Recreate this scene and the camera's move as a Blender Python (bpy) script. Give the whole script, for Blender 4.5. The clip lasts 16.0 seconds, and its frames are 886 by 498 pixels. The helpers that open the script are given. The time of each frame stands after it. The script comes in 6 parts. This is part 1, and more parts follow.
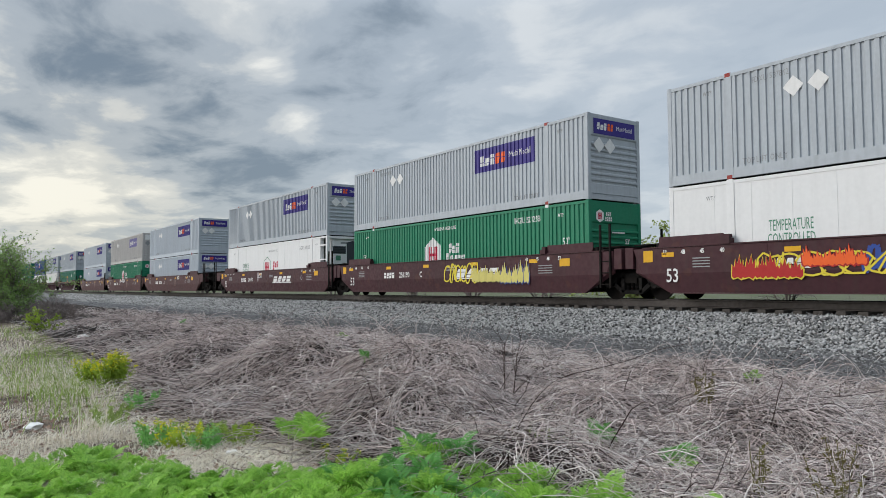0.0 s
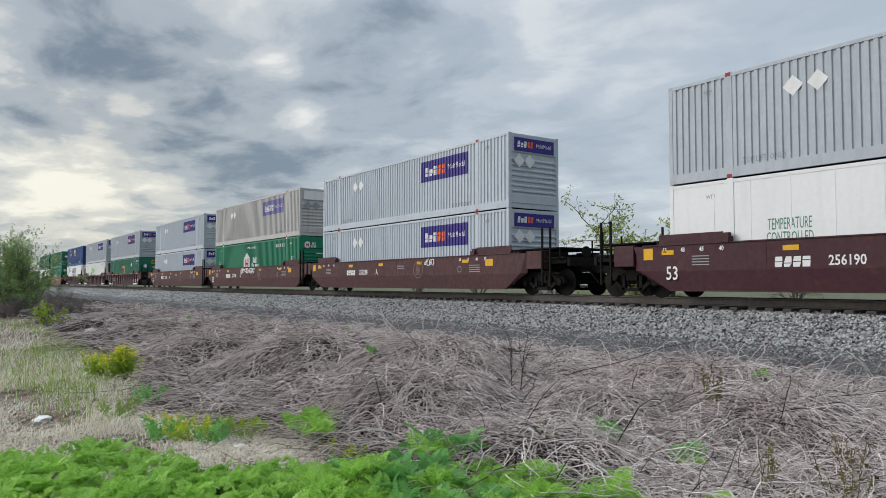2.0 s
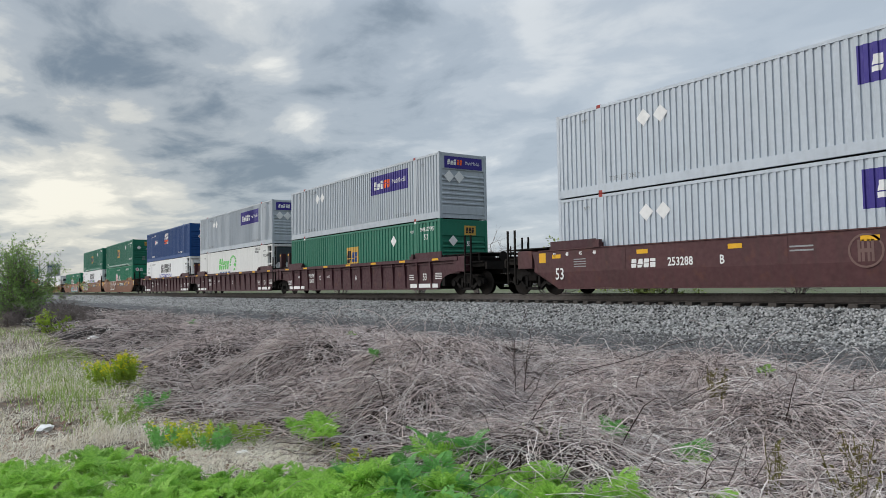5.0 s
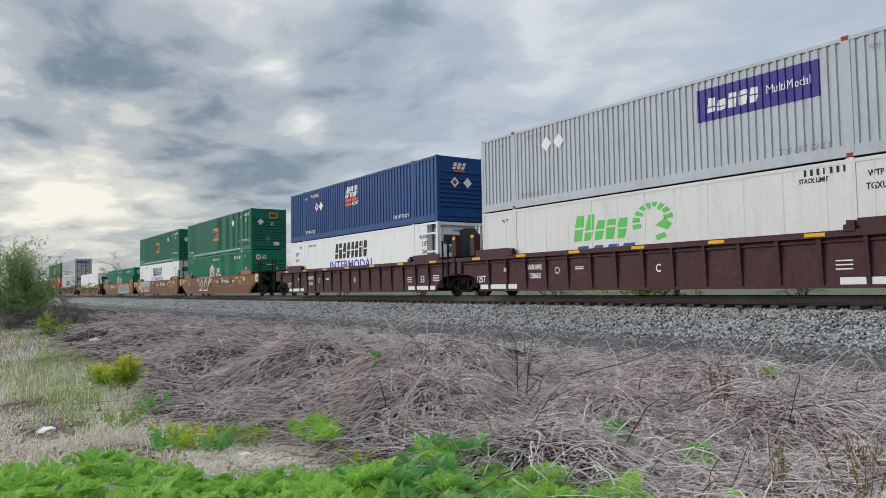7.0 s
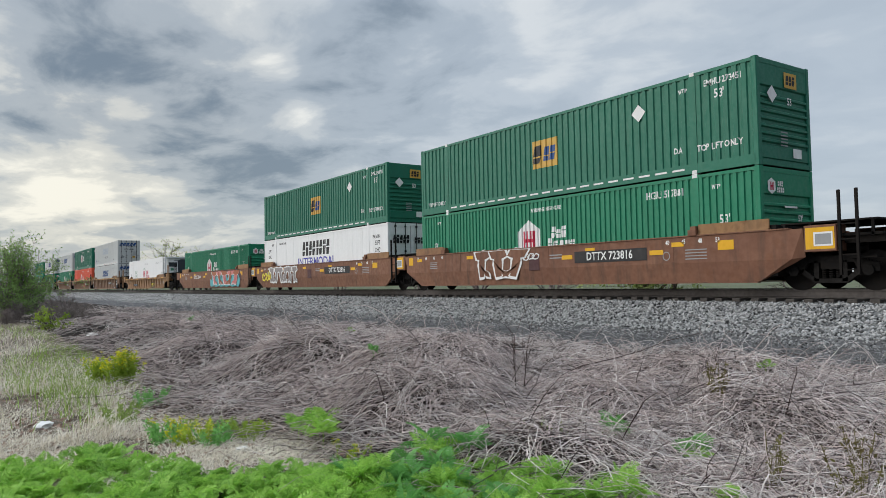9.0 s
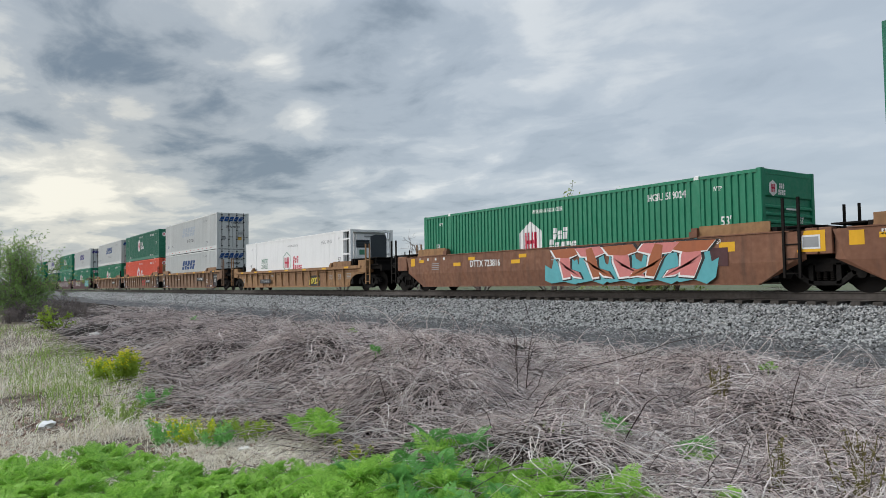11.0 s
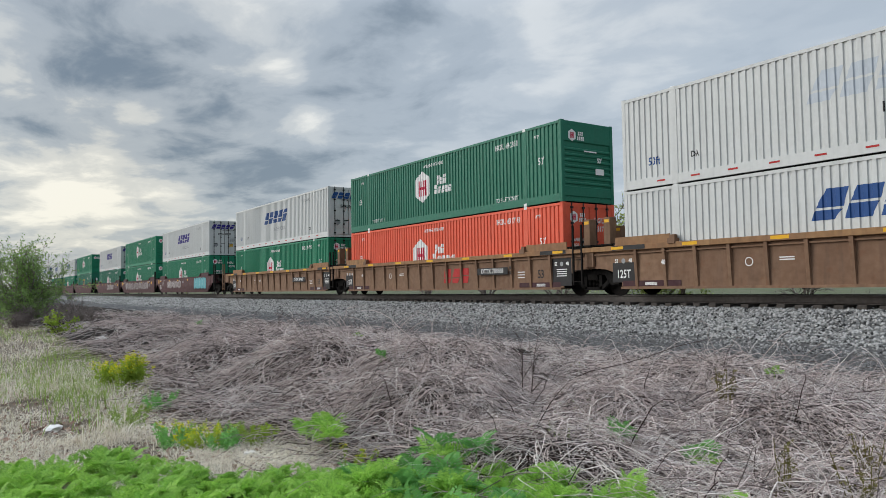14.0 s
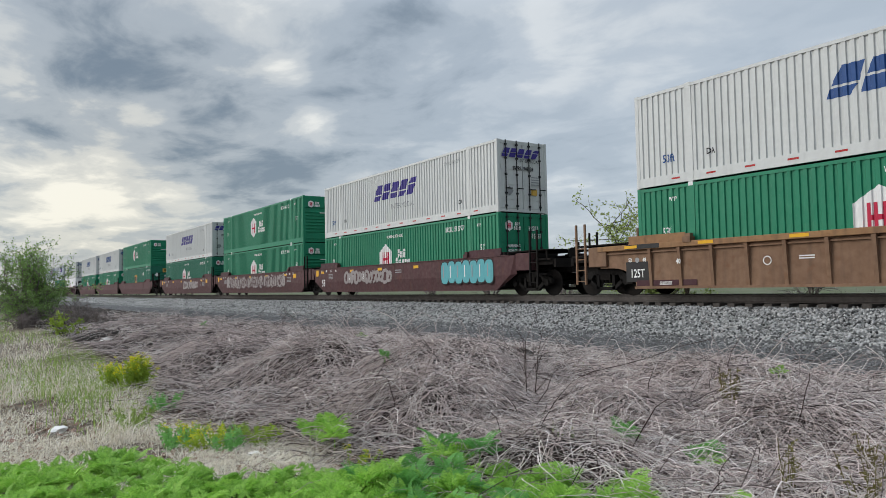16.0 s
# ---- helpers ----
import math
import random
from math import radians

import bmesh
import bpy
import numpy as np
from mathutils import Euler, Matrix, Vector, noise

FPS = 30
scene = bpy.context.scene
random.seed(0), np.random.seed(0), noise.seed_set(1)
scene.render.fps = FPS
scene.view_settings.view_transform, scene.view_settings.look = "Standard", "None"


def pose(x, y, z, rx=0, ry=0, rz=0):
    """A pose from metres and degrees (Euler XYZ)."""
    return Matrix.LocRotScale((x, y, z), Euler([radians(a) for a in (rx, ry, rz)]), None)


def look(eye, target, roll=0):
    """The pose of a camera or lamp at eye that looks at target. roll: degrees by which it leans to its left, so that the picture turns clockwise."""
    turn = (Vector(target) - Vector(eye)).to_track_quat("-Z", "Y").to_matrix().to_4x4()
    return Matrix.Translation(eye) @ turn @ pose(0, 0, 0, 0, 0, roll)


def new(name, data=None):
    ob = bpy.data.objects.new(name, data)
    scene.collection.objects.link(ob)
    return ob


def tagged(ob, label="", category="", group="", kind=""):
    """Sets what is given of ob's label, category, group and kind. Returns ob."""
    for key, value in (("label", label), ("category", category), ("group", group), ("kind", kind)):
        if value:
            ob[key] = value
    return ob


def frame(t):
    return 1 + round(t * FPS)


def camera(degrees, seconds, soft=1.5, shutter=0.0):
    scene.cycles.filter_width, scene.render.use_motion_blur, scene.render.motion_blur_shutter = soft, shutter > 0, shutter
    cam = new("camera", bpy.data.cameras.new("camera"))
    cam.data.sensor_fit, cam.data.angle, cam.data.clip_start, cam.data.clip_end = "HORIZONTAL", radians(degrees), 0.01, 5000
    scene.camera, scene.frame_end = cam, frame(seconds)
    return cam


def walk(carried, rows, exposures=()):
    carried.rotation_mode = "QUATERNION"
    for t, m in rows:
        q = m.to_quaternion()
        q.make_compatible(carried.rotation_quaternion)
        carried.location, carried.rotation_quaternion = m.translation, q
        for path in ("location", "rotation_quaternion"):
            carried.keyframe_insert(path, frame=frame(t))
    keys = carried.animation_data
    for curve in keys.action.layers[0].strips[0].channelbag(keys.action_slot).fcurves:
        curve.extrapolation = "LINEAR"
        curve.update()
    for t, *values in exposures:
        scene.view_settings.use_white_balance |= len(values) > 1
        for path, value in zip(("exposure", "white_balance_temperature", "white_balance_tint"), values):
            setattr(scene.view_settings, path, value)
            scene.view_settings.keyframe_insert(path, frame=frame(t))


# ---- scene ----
FOV = 2 * math.degrees(math.atan(784 / 1274.5))
cam = camera(FOV, 16.0, soft=0.4)
# seconds, turn, tilt, lean, place
PATH = [
    (0.0, 54.773, 3.075, -0.231, -0.000, 0.000, 0.377),
    (0.5, 54.896, 3.059, -0.183, 0.008, 0.001, 0.381),
    (1.0, 54.953, 3.015, -0.105, 0.000, -0.014, 0.380),
    (1.5, 55.085, 2.946, -0.005, -0.007, -0.023, 0.373),
    (2.0, 55.216, 2.802, 0.107, -0.022, -0.016, 0.371),
    (2.5, 55.323, 2.695, 0.065, -0.031, -0.006, 0.369),
    (3.0, 55.326, 2.683, -0.053, -0.034, -0.006, 0.371),
    (3.5, 55.313, 2.692, -0.335, -0.032, 0.004, 0.377),
    (4.0, 55.276, 2.719, -0.658, -0.044, 0.014, 0.377),
    (6.5, 55.436, 3.040, -0.965, -0.055, 0.017, 0.378),
    (7.0, 55.448, 3.061, -0.949, -0.063, 0.015, 0.370),
    (7.5, 55.452, 2.953, -0.894, -0.066, 0.014, 0.370),
    (8.0, 55.434, 2.783, -0.958, -0.060, 0.017, 0.372),
    (8.5, 55.382, 2.640, -0.967, -0.062, 0.020, 0.374),
    (9.0, 55.274, 2.577, -1.049, -0.071, 0.023, 0.369),
    (11.5, 55.543, 2.675, -0.784, -0.062, 0.019, 0.375),
    (12.0, 55.705, 2.735, -0.854, -0.051, 0.016, 0.373),
    (12.5, 55.785, 2.765, -0.895, -0.046, 0.011, 0.377),
    (13.0, 55.836, 2.816, -0.934, -0.048, 0.018, 0.377),
    (13.5, 55.831, 2.899, -0.886, -0.058, 0.017, 0.375),
    (14.0, 55.863, 2.958, -0.893, -0.058, 0.012, 0.376),
    (14.5, 55.947, 2.969, -0.878, -0.061, 0.018, 0.378),
    (15.0, 56.026, 2.983, -0.941, -0.061, 0.019, 0.375),
    (15.5, 56.090, 2.987, -0.984, -0.054, 0.019, 0.375),
    (16.0, 56.166, 2.990, -1.071, -0.049, 0.016, 0.377),
]


def eye_pose(turn, tilt, lean, x, y, z):
    return pose(x, y, z, 90 + tilt, 0, turn) @ pose(0, 0, 0, 0, 0, lean)


walk(cam, [(t, eye_pose(*r)) for t, *r in PATH])

# ---- light ----
EXPOSURE = 0.47
scene.view_settings.exposure = EXPOSURE
world = bpy.data.worlds.new("overcast_evening")
scene.world = world
world.use_nodes = True
SUN_DIR = Vector((-0.62, -0.70, 0.40)).normalized()


def build_sky():
    nt = world.node_tree
    nt.nodes.clear()
    N, L = nt.nodes.new, nt.links.new

    def math_node(op, a, b=None, c=None, clamp=False):
        n = N("ShaderNodeMath")
        n.operation = op
        n.use_clamp = clamp
        for i, v in enumerate((a, b, c)):
            if v is None:
                continue
            if isinstance(v, (int, float)):
                n.inputs[i].default_value = v
            else:
                L(v, n.inputs[i])
        return n.outputs[0]

    def ramp(fac, stops, interp="EASE"):
        n = N("ShaderNodeValToRGB")
        n.color_ramp.interpolation = interp
        while len(n.color_ramp.elements) < len(stops):
            n.color_ramp.elements.new(0.5)
        for e, (pos, col) in zip(n.color_ramp.elements, stops):
            e.position, e.color = pos, (*col, 1)
        L(fac, n.inputs[0])
        return n.outputs[0]

    def mix(fac, a, b):
        n = N("ShaderNodeMix")
        n.data_type = "RGBA"
        for i, v in ((0, fac), (6, a), (7, b)):
            if isinstance(v, (int, float)):
                n.inputs[i].default_value = v
            elif isinstance(v, tuple):
                n.inputs[i].default_value = (*v, 1)
            else:
                L(v, n.inputs[i])
        return n.outputs[2]

    tc = N("ShaderNodeTexCoord").outputs["Generated"]
    sep = N("ShaderNodeSeparateXYZ")
    L(tc, sep.inputs[0])
    x, y, z = sep.outputs
    up = math_node("MAXIMUM", z, 0.0)
    # cloud deck seen in perspective
    den = math_node("ADD", up, 0.15)
    comb = N("ShaderNodeCombineXYZ")
    L(math_node("DIVIDE", x, den), comb.inputs[0])
    L(math_node("DIVIDE", y, den), comb.inputs[1])

    def cloud(scale, detail, rough, offset, distort=0.0):
        m = N("ShaderNodeMapping")
        m.inputs["Location"].default_value = offset
        m.inputs["Rotation"].default_value = (0, 0, radians(-25))
        m.inputs["Scale"].default_value = (1.0, 1.2, 1.0)
        L(comb.outputs[0], m.inputs[0])
        n = N("ShaderNodeTexNoise")
        n.inputs["Scale"].default_value = scale
        n.inputs["Detail"].default_value = detail
        n.inputs["Roughness"].default_value = rough
        n.inputs["Distortion"].default_value = distort
        L(m.outputs[0], n.inputs["Vector"])
        return n.outputs[0]

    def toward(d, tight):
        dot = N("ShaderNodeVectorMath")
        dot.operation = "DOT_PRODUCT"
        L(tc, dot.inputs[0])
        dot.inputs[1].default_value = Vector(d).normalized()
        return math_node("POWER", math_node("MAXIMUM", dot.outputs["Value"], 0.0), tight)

    big = cloud(1.3, 3, 0.5, (0.35, 2.1, 0.0), 0.15)
    mid = cloud(2.5, 9, 0.57, (4.7, 1.3, 0.0), 0.3)
    dens = math_node("ADD", math_node("MULTIPLY", big, 0.36), math_node("MULTIPLY", mid, 0.64))
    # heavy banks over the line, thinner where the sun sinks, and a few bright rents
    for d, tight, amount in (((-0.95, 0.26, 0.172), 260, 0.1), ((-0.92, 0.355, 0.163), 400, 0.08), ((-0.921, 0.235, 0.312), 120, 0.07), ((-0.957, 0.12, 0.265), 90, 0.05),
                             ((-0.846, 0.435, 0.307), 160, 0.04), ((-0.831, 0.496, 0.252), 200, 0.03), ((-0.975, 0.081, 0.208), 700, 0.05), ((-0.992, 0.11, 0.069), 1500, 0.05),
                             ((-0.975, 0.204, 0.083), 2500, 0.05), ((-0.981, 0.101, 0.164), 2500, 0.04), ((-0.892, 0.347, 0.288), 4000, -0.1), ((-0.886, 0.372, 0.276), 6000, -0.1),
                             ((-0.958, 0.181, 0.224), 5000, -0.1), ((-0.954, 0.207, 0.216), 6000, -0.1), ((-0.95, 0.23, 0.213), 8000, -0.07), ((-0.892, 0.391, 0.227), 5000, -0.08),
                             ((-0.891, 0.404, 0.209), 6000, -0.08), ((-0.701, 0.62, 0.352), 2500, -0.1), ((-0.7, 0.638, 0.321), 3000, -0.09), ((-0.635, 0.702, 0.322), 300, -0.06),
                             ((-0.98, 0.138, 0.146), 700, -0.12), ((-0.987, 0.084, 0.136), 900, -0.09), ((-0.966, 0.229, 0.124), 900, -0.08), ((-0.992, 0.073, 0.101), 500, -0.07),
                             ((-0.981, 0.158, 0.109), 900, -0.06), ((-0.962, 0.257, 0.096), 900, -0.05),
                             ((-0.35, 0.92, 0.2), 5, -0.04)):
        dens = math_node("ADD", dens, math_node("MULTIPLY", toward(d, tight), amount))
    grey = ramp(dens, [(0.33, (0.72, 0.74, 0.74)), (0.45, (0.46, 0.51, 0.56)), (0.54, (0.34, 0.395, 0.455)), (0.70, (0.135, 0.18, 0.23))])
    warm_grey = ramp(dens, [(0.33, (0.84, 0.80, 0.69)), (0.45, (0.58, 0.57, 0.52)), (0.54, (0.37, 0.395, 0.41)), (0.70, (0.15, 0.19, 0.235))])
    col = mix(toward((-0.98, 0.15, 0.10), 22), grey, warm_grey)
    # thin even veil away from the sunset
    col = mix(math_node("MULTIPLY", toward((-0.30, 0.94, 0.16), 5), 0.85, None, True), col, (0.405, 0.465, 0.535))
    # milky band above the horizon
    low = math_node("POWER", math_node("SUBTRACT", 1.0, up), 22)
    col = mix(math_node("MULTIPLY", low, 0.55), col, (0.46, 0.485, 0.50))
    # an overcast sky brightens towards the zenith
    lift = math_node("ADD", 0.86, math_node("MULTIPLY", math_node("MAXIMUM", math_node("SUBTRACT", up, 0.36), 0.0), 3.0))
    # darker away from the sunset
    lift = math_node("MULTIPLY", lift, math_node("SUBTRACT", 1.0, math_node("MULTIPLY", math_node("MAXIMUM", x, 0.0), 0.5)))
    clouds = N("ShaderNodeBackground")
    L(col, clouds.inputs[0])
    L(lift, clouds.inputs[1])
    sky = N("ShaderNodeTexSky")
    sky.sky_type = "NISHITA"
    sky.sun_disc = False
    sky.sun_elevation = math.asin(SUN_DIR.z)
    sky.sun_rotation = math.atan2(SUN_DIR.x, SUN_DIR.y)
    clear = N("ShaderNodeBackground")
    L(sky.outputs[0], clear.inputs[0])
    clear.inputs[1].default_value = 0.1
    both = N("ShaderNodeMixShader")
    both.inputs[0].default_value = 0.9
    L(clear.outputs[0], both.inputs[1])
    L(clouds.outputs[0], both.inputs[2])
    out = N("ShaderNodeOutputWorld")
    L(both.outputs[0], out.inputs[0])


build_sky()
sun = new("sun", bpy.data.lights.new("sun", "SUN"))
sun.data.energy, sun.data.angle, sun.data.color = 1.5, radians(40), (1.0, 0.96, 0.9)
sun.matrix_world = look(SUN_DIR * 60, (0, 0, 0))

# ---- materials ----
MATS = {}


def surface(name, col, col2=None, rough=0.6, metal=0.0, scale=1.0, fine=14.0, vary=0.6, grime=0.0, grime_col=(0.05, 0.04, 0.035),
            bump=0.1, island=0.0, stretch=(1, 1, 1), spec=0.4, rust=0.0, trans=0.0):
    """A weathered surface: two tones at two scales, streaks of dirt, rust spots, a fine relief."""
    if name in MATS:
        return MATS[name]
    mat = bpy.data.materials.new(name)
    mat.use_nodes = True
    nt = mat.node_tree
    N, L = nt.nodes.new, nt.links.new
    b = nt.nodes["Principled BSDF"]
    col2 = col2 or tuple(c * 0.8 for c in col)
    tc = N("ShaderNodeTexCoord")
    info = N("ShaderNodeObjectInfo")
    add = N("ShaderNodeVectorMath")
    add.operation = "MULTIPLY_ADD"
    L(info.outputs["Random"], add.inputs[0])
    add.inputs[1].default_value = (37, 11, 5)
    L(tc.outputs["Object"], add.inputs[2])

    def noise_tex(sc, detail, st=(1, 1, 1)):
        m = N("ShaderNodeMapping")
        m.inputs["Scale"].default_value = st
        L(add.outputs[0], m.inputs[0])
        n = N("ShaderNodeTexNoise")
        n.inputs["Scale"].default_value = sc
        n.inputs["Detail"].default_value = detail
        L(m.outputs[0], n.inputs["Vector"])
        return n.outputs[0]

    def map_range(v, a, bb, lo, hi):
        n = N("ShaderNodeMapRange")
        n.inputs[1].default_value, n.inputs[2].default_value = a, bb
        n.inputs[3].default_value, n.inputs[4].default_value = lo, hi
        L(v, n.inputs[0])
        return n.outputs[0]

    def mix(fac, a, bb, mode="MIX"):
        n = N("ShaderNodeMix")
        n.data_type, n.blend_type = "RGBA", mode
        for i, v in ((0, fac), (6, a), (7, bb)):
            if isinstance(v, (int, float)):
                n.inputs[i].default_value = v
            elif isinstance(v, tuple):
                n.inputs[i].default_value = (*v, 1)
            else:
                L(v, n.inputs[i])
        return n.outputs[2]

    large = noise_tex(scale, 4, stretch)
    small = noise_tex(fine, 5, stretch)
    c = mix(map_range(large, 0.35, 0.65, 0, vary), col, col2)
    c = mix(map_range(small, 0.3, 0.7, 0, vary * 0.6), c, tuple(v * 0.75 for v in col2))
    if island:
        geo = N("ShaderNodeNewGeometry")
        c = mix(map_range(geo.outputs["Random Per Island"], 0, 1, 0, island), c, tuple(min(1, v * 1.9) for v in col))
        dark = map_range(geo.outputs["Random Per Island"], 0, 0.35, island, 0)
        c = mix(dark, c, tuple(v * 0.35 for v in col2))
    if grime:
        streak = noise_tex(1.0, 6, (5.0, 5.0, 0.55))
        c = mix(map_range(streak, 0.48, 0.75, 0, grime), c, grime_col)
    if rust:
        spots = noise_tex(2.6, 8)
        c = mix(map_range(spots, 0.60, 0.68, 0, rust), c, (0.16, 0.065, 0.03))
    L(c, b.inputs["Base Color"])
    b.inputs["Metallic"].default_value = metal
    b.inputs["Specular IOR Level"].default_value = spec
    L(map_range(small, 0.3, 0.7, max(0.05, rough - 0.12), min(1, rough + 0.12)), b.inputs["Roughness"])
    if bump:
        bp = N("ShaderNodeBump")
        bp.inputs["Strength"].default_value = bump
        bp.inputs["Distance"].default_value = 0.02
        L(small, bp.inputs["Height"])
        L(bp.outputs[0], b.inputs["Normal"])
    if trans:
        tr = N("ShaderNodeBsdfTranslucent")
        L(c, tr.inputs[0])
        ms = N("ShaderNodeMixShader")
        ms.inputs[0].default_value = trans
        L(b.outputs[0], ms.inputs[1])
        L(tr.outputs[0], ms.inputs[2])
        L(ms.outputs[0], nt.nodes["Material Output"].inputs[0])
    MATS[name] = mat
    return mat


def paint(name, col, grime=0.25, rust=0.0, rough=0.5, vary=0.35):
    return surface(name, col, tuple(c * 0.86 for c in col), rough=rough, scale=0.5, fine=9, vary=vary, grime=grime, rust=rust, bump=0.06, spec=0.22)


GREY = paint("grey_container_paint", (0.445, 0.485, 0.525), 0.16)
GREY_WARM = paint("faded_grey_container_paint", (0.50, 0.485, 0.47), 0.22)
GREY_PALE = paint("pale_grey_container_paint", (0.495, 0.545, 0.60), 0.12)
WHITE = paint("white_container_paint", (0.77, 0.775, 0.775), 0.06, vary=0.2)
WHITE_DULL = paint("dull_white_container_paint", (0.60, 0.615, 0.605), 0.12, vary=0.3)
WHITE_OLD = paint("worn_white_container_paint", (0.68, 0.68, 0.66), 0.12)
GREEN = paint("green_container_paint", (0.014, 0.205, 0.110), 0.10)
GREEN_DARK = paint("dark_green_container_paint", (0.018, 0.158, 0.100), 0.10)
BLUE = paint("navy_container_paint", (0.008, 0.058, 0.205), 0.14)
RED = paint("orange_red_container_paint", (0.74, 0.115, 0.06), 0.10)
MAROON = surface("maroon_car_paint", (0.068, 0.024, 0.031), (0.050, 0.019, 0.024), rough=0.6, scale=0.4, fine=7, vary=0.6, grime=0.35, rust=0.15, bump=0.12, spec=0.2)
MAROON_OLD = surface("faded_maroon_car_paint", (0.100, 0.045, 0.048), (0.070, 0.034, 0.036), rough=0.7, scale=0.4, fine=7, vary=0.6, grime=0.35, rust=0.2, bump=0.12, spec=0.2)
BROWN = surface("rusty_brown_car_paint", (0.255, 0.125, 0.075), (0.18, 0.085, 0.055), rough=0.7, scale=0.35, fine=6, vary=0.9, grime=0.5, rust=0.35, bump=0.12, spec=0.2)
OCHRE = surface("weathered_yellow_car_paint", (0.336, 0.193, 0.088), (0.240, 0.130, 0.073), rough=0.7, scale=0.35, fine=6, vary=0.8, grime=0.38, rust=0.3, bump=0.12, spec=0.2)
TAN_BROWN = surface("tan_brown_car_paint", (0.245, 0.146, 0.090), (0.170, 0.098, 0.062), rough=0.7, scale=0.35, fine=6, vary=0.8, grime=0.32, rust=0.3, bump=0.12, spec=0.2)
DARK = surface("dark_greasy_steel", (0.009, 0.0085, 0.009), (0.018, 0.015, 0.013), rough=0.75, scale=1.5, fine=12, vary=0.9, bump=0.2, spec=0.08)
STEEL = surface("worn_rail_steel", (0.34, 0.32, 0.30), (0.22, 0.20, 0.185), rough=0.35, metal=0.8, scale=0.8, fine=10, vary=0.8, bump=0.05)
RAIL_SIDE = surface("dull_brown_rail_web", (0.12, 0.105, 0.097), (0.075, 0.065, 0.06), rough=0.8, scale=1.2, fine=10, vary=0.8, bump=0.1)
D_WHITE = paint("white_lettering", (0.78, 0.78, 0.77), 0.1)
D_BLACK = paint("black_lettering", (0.018, 0.018, 0.02), 0.05)
D_GREY = paint("faded_grey_lettering", (0.30, 0.31, 0.32), 0.1)
D_NAVY = paint("purple_blue_panel", (0.045, 0.032, 0.23), 0.1)
D_FADED = paint("faded_purple_panel", (0.22, 0.20, 0.42), 0.1)
D_BLUE = paint("blue_lettering", (0.02, 0.075, 0.24), 0.1)
D_INK = paint("violet_blue_lettering", (0.055, 0.05, 0.36), 0.05)
D_RED = paint("crimson_lettering", (0.50, 0.018, 0.06), 0.05)
D_ORANGE = paint("orange_lettering", (0.85, 0.13, 0.025), 0.05)
D_LIME = paint("lime_green_lettering", (0.11, 0.52, 0.10), 0.05)
D_TEAL = paint("dull_green_lettering", (0.09, 0.26, 0.17), 0.05)
D_YELLOW = paint("yellow_reflector", (0.75, 0.40, 0.015), 0.1)
D_GOLD = paint("gold_panel", (0.60, 0.36, 0.07), 0.1)
D_CYAN = paint("turquoise_spray_paint", (0.10, 0.38, 0.42), 0.15)
D_PINK = paint("salmon_spray_paint", (0.68, 0.13, 0.07), 0.1)
D_SPRAY = paint("yellow_spray_paint", (0.72, 0.58, 0.05), 0.1)
D_SPRAY_PALE = paint("pale_yellow_spray_paint", (0.66, 0.58, 0.17), 0.25)
D_ROSE = paint("rose_spray_paint", (0.60, 0.20, 0.19), 0.15)
D_RUSTY = paint("rust_orange_spray_paint", (0.36, 0.11, 0.045), 0.2)
D_SPRAYBLUE = paint("blue_spray_paint", (0.03, 0.07, 0.30), 0.1)
D_FAINT = paint("ghost_of_old_paint", (0.16, 0.095, 0.085), 0.3)
D_GHOST = paint("faded_white_spray_paint", (0.30, 0.265, 0.26), 0.3)
D_SPRAYRED = paint("red_spray_paint", (0.42, 0.02, 0.02), 0.1)

# ---- mesh helpers ----
def mesh_np(name, verts, faces, mat):
    """A mesh from arrays of corners and equal-sided faces."""
    me = bpy.data.meshes.new(name)
    verts, faces = np.asarray(verts, dtype=np.float32), np.asarray(faces, dtype=np.int32)
    n, k = faces.shape
    me.vertices.add(len(verts))
    me.vertices.foreach_set("co", verts.ravel())
    me.loops.add(n * k)
    me.loops.foreach_set("vertex_index", faces.ravel())
    me.polygons.add(n)
    me.polygons.foreach_set("loop_start", np.arange(0, n * k, k, dtype=np.int32))
    me.update(calc_edges=True)
    me.validate()
    if mat:
        me.materials.append(mat)
    return me


def part(name, data, material, parent, label=""):
    """Links a bmesh or a mesh as one object under a thing or a part."""
    if isinstance(data, bmesh.types.BMesh):
        me = bpy.data.meshes.new(name)
        bmesh.ops.recalc_face_normals(data, faces=data.faces)
        data.to_mesh(me)
        data.free()
        me.materials.append(material)
    else:
        me = data
    ob = new(name, me)
    ob.parent = parent
    if label:
        tagged(ob, label)
    return ob


def box(bm, x0, x1, y0, y1, z0, z1):
    v = [bm.verts.new((x, y, z)) for x in (x0, x1) for y in (y0, y1) for z in (z0, z1)]
    for f in ((0, 1, 3, 2), (4, 6, 7, 5), (0, 4, 5, 1), (2, 3, 7, 6), (0, 2, 6, 4), (1, 5, 7, 3)):
        bm.faces.new([v[i] for i in f])
    return v


def boxes(*list_of):
    bm = bmesh.new()
    for b in list_of:
        box(bm, *b)
    return bm


def soft_box(*b, r=0.012):
    bm = boxes(b)
    bmesh.ops.bevel(bm, geom=bm.edges[:], offset=r, segments=1, affect="EDGES")
    return bm


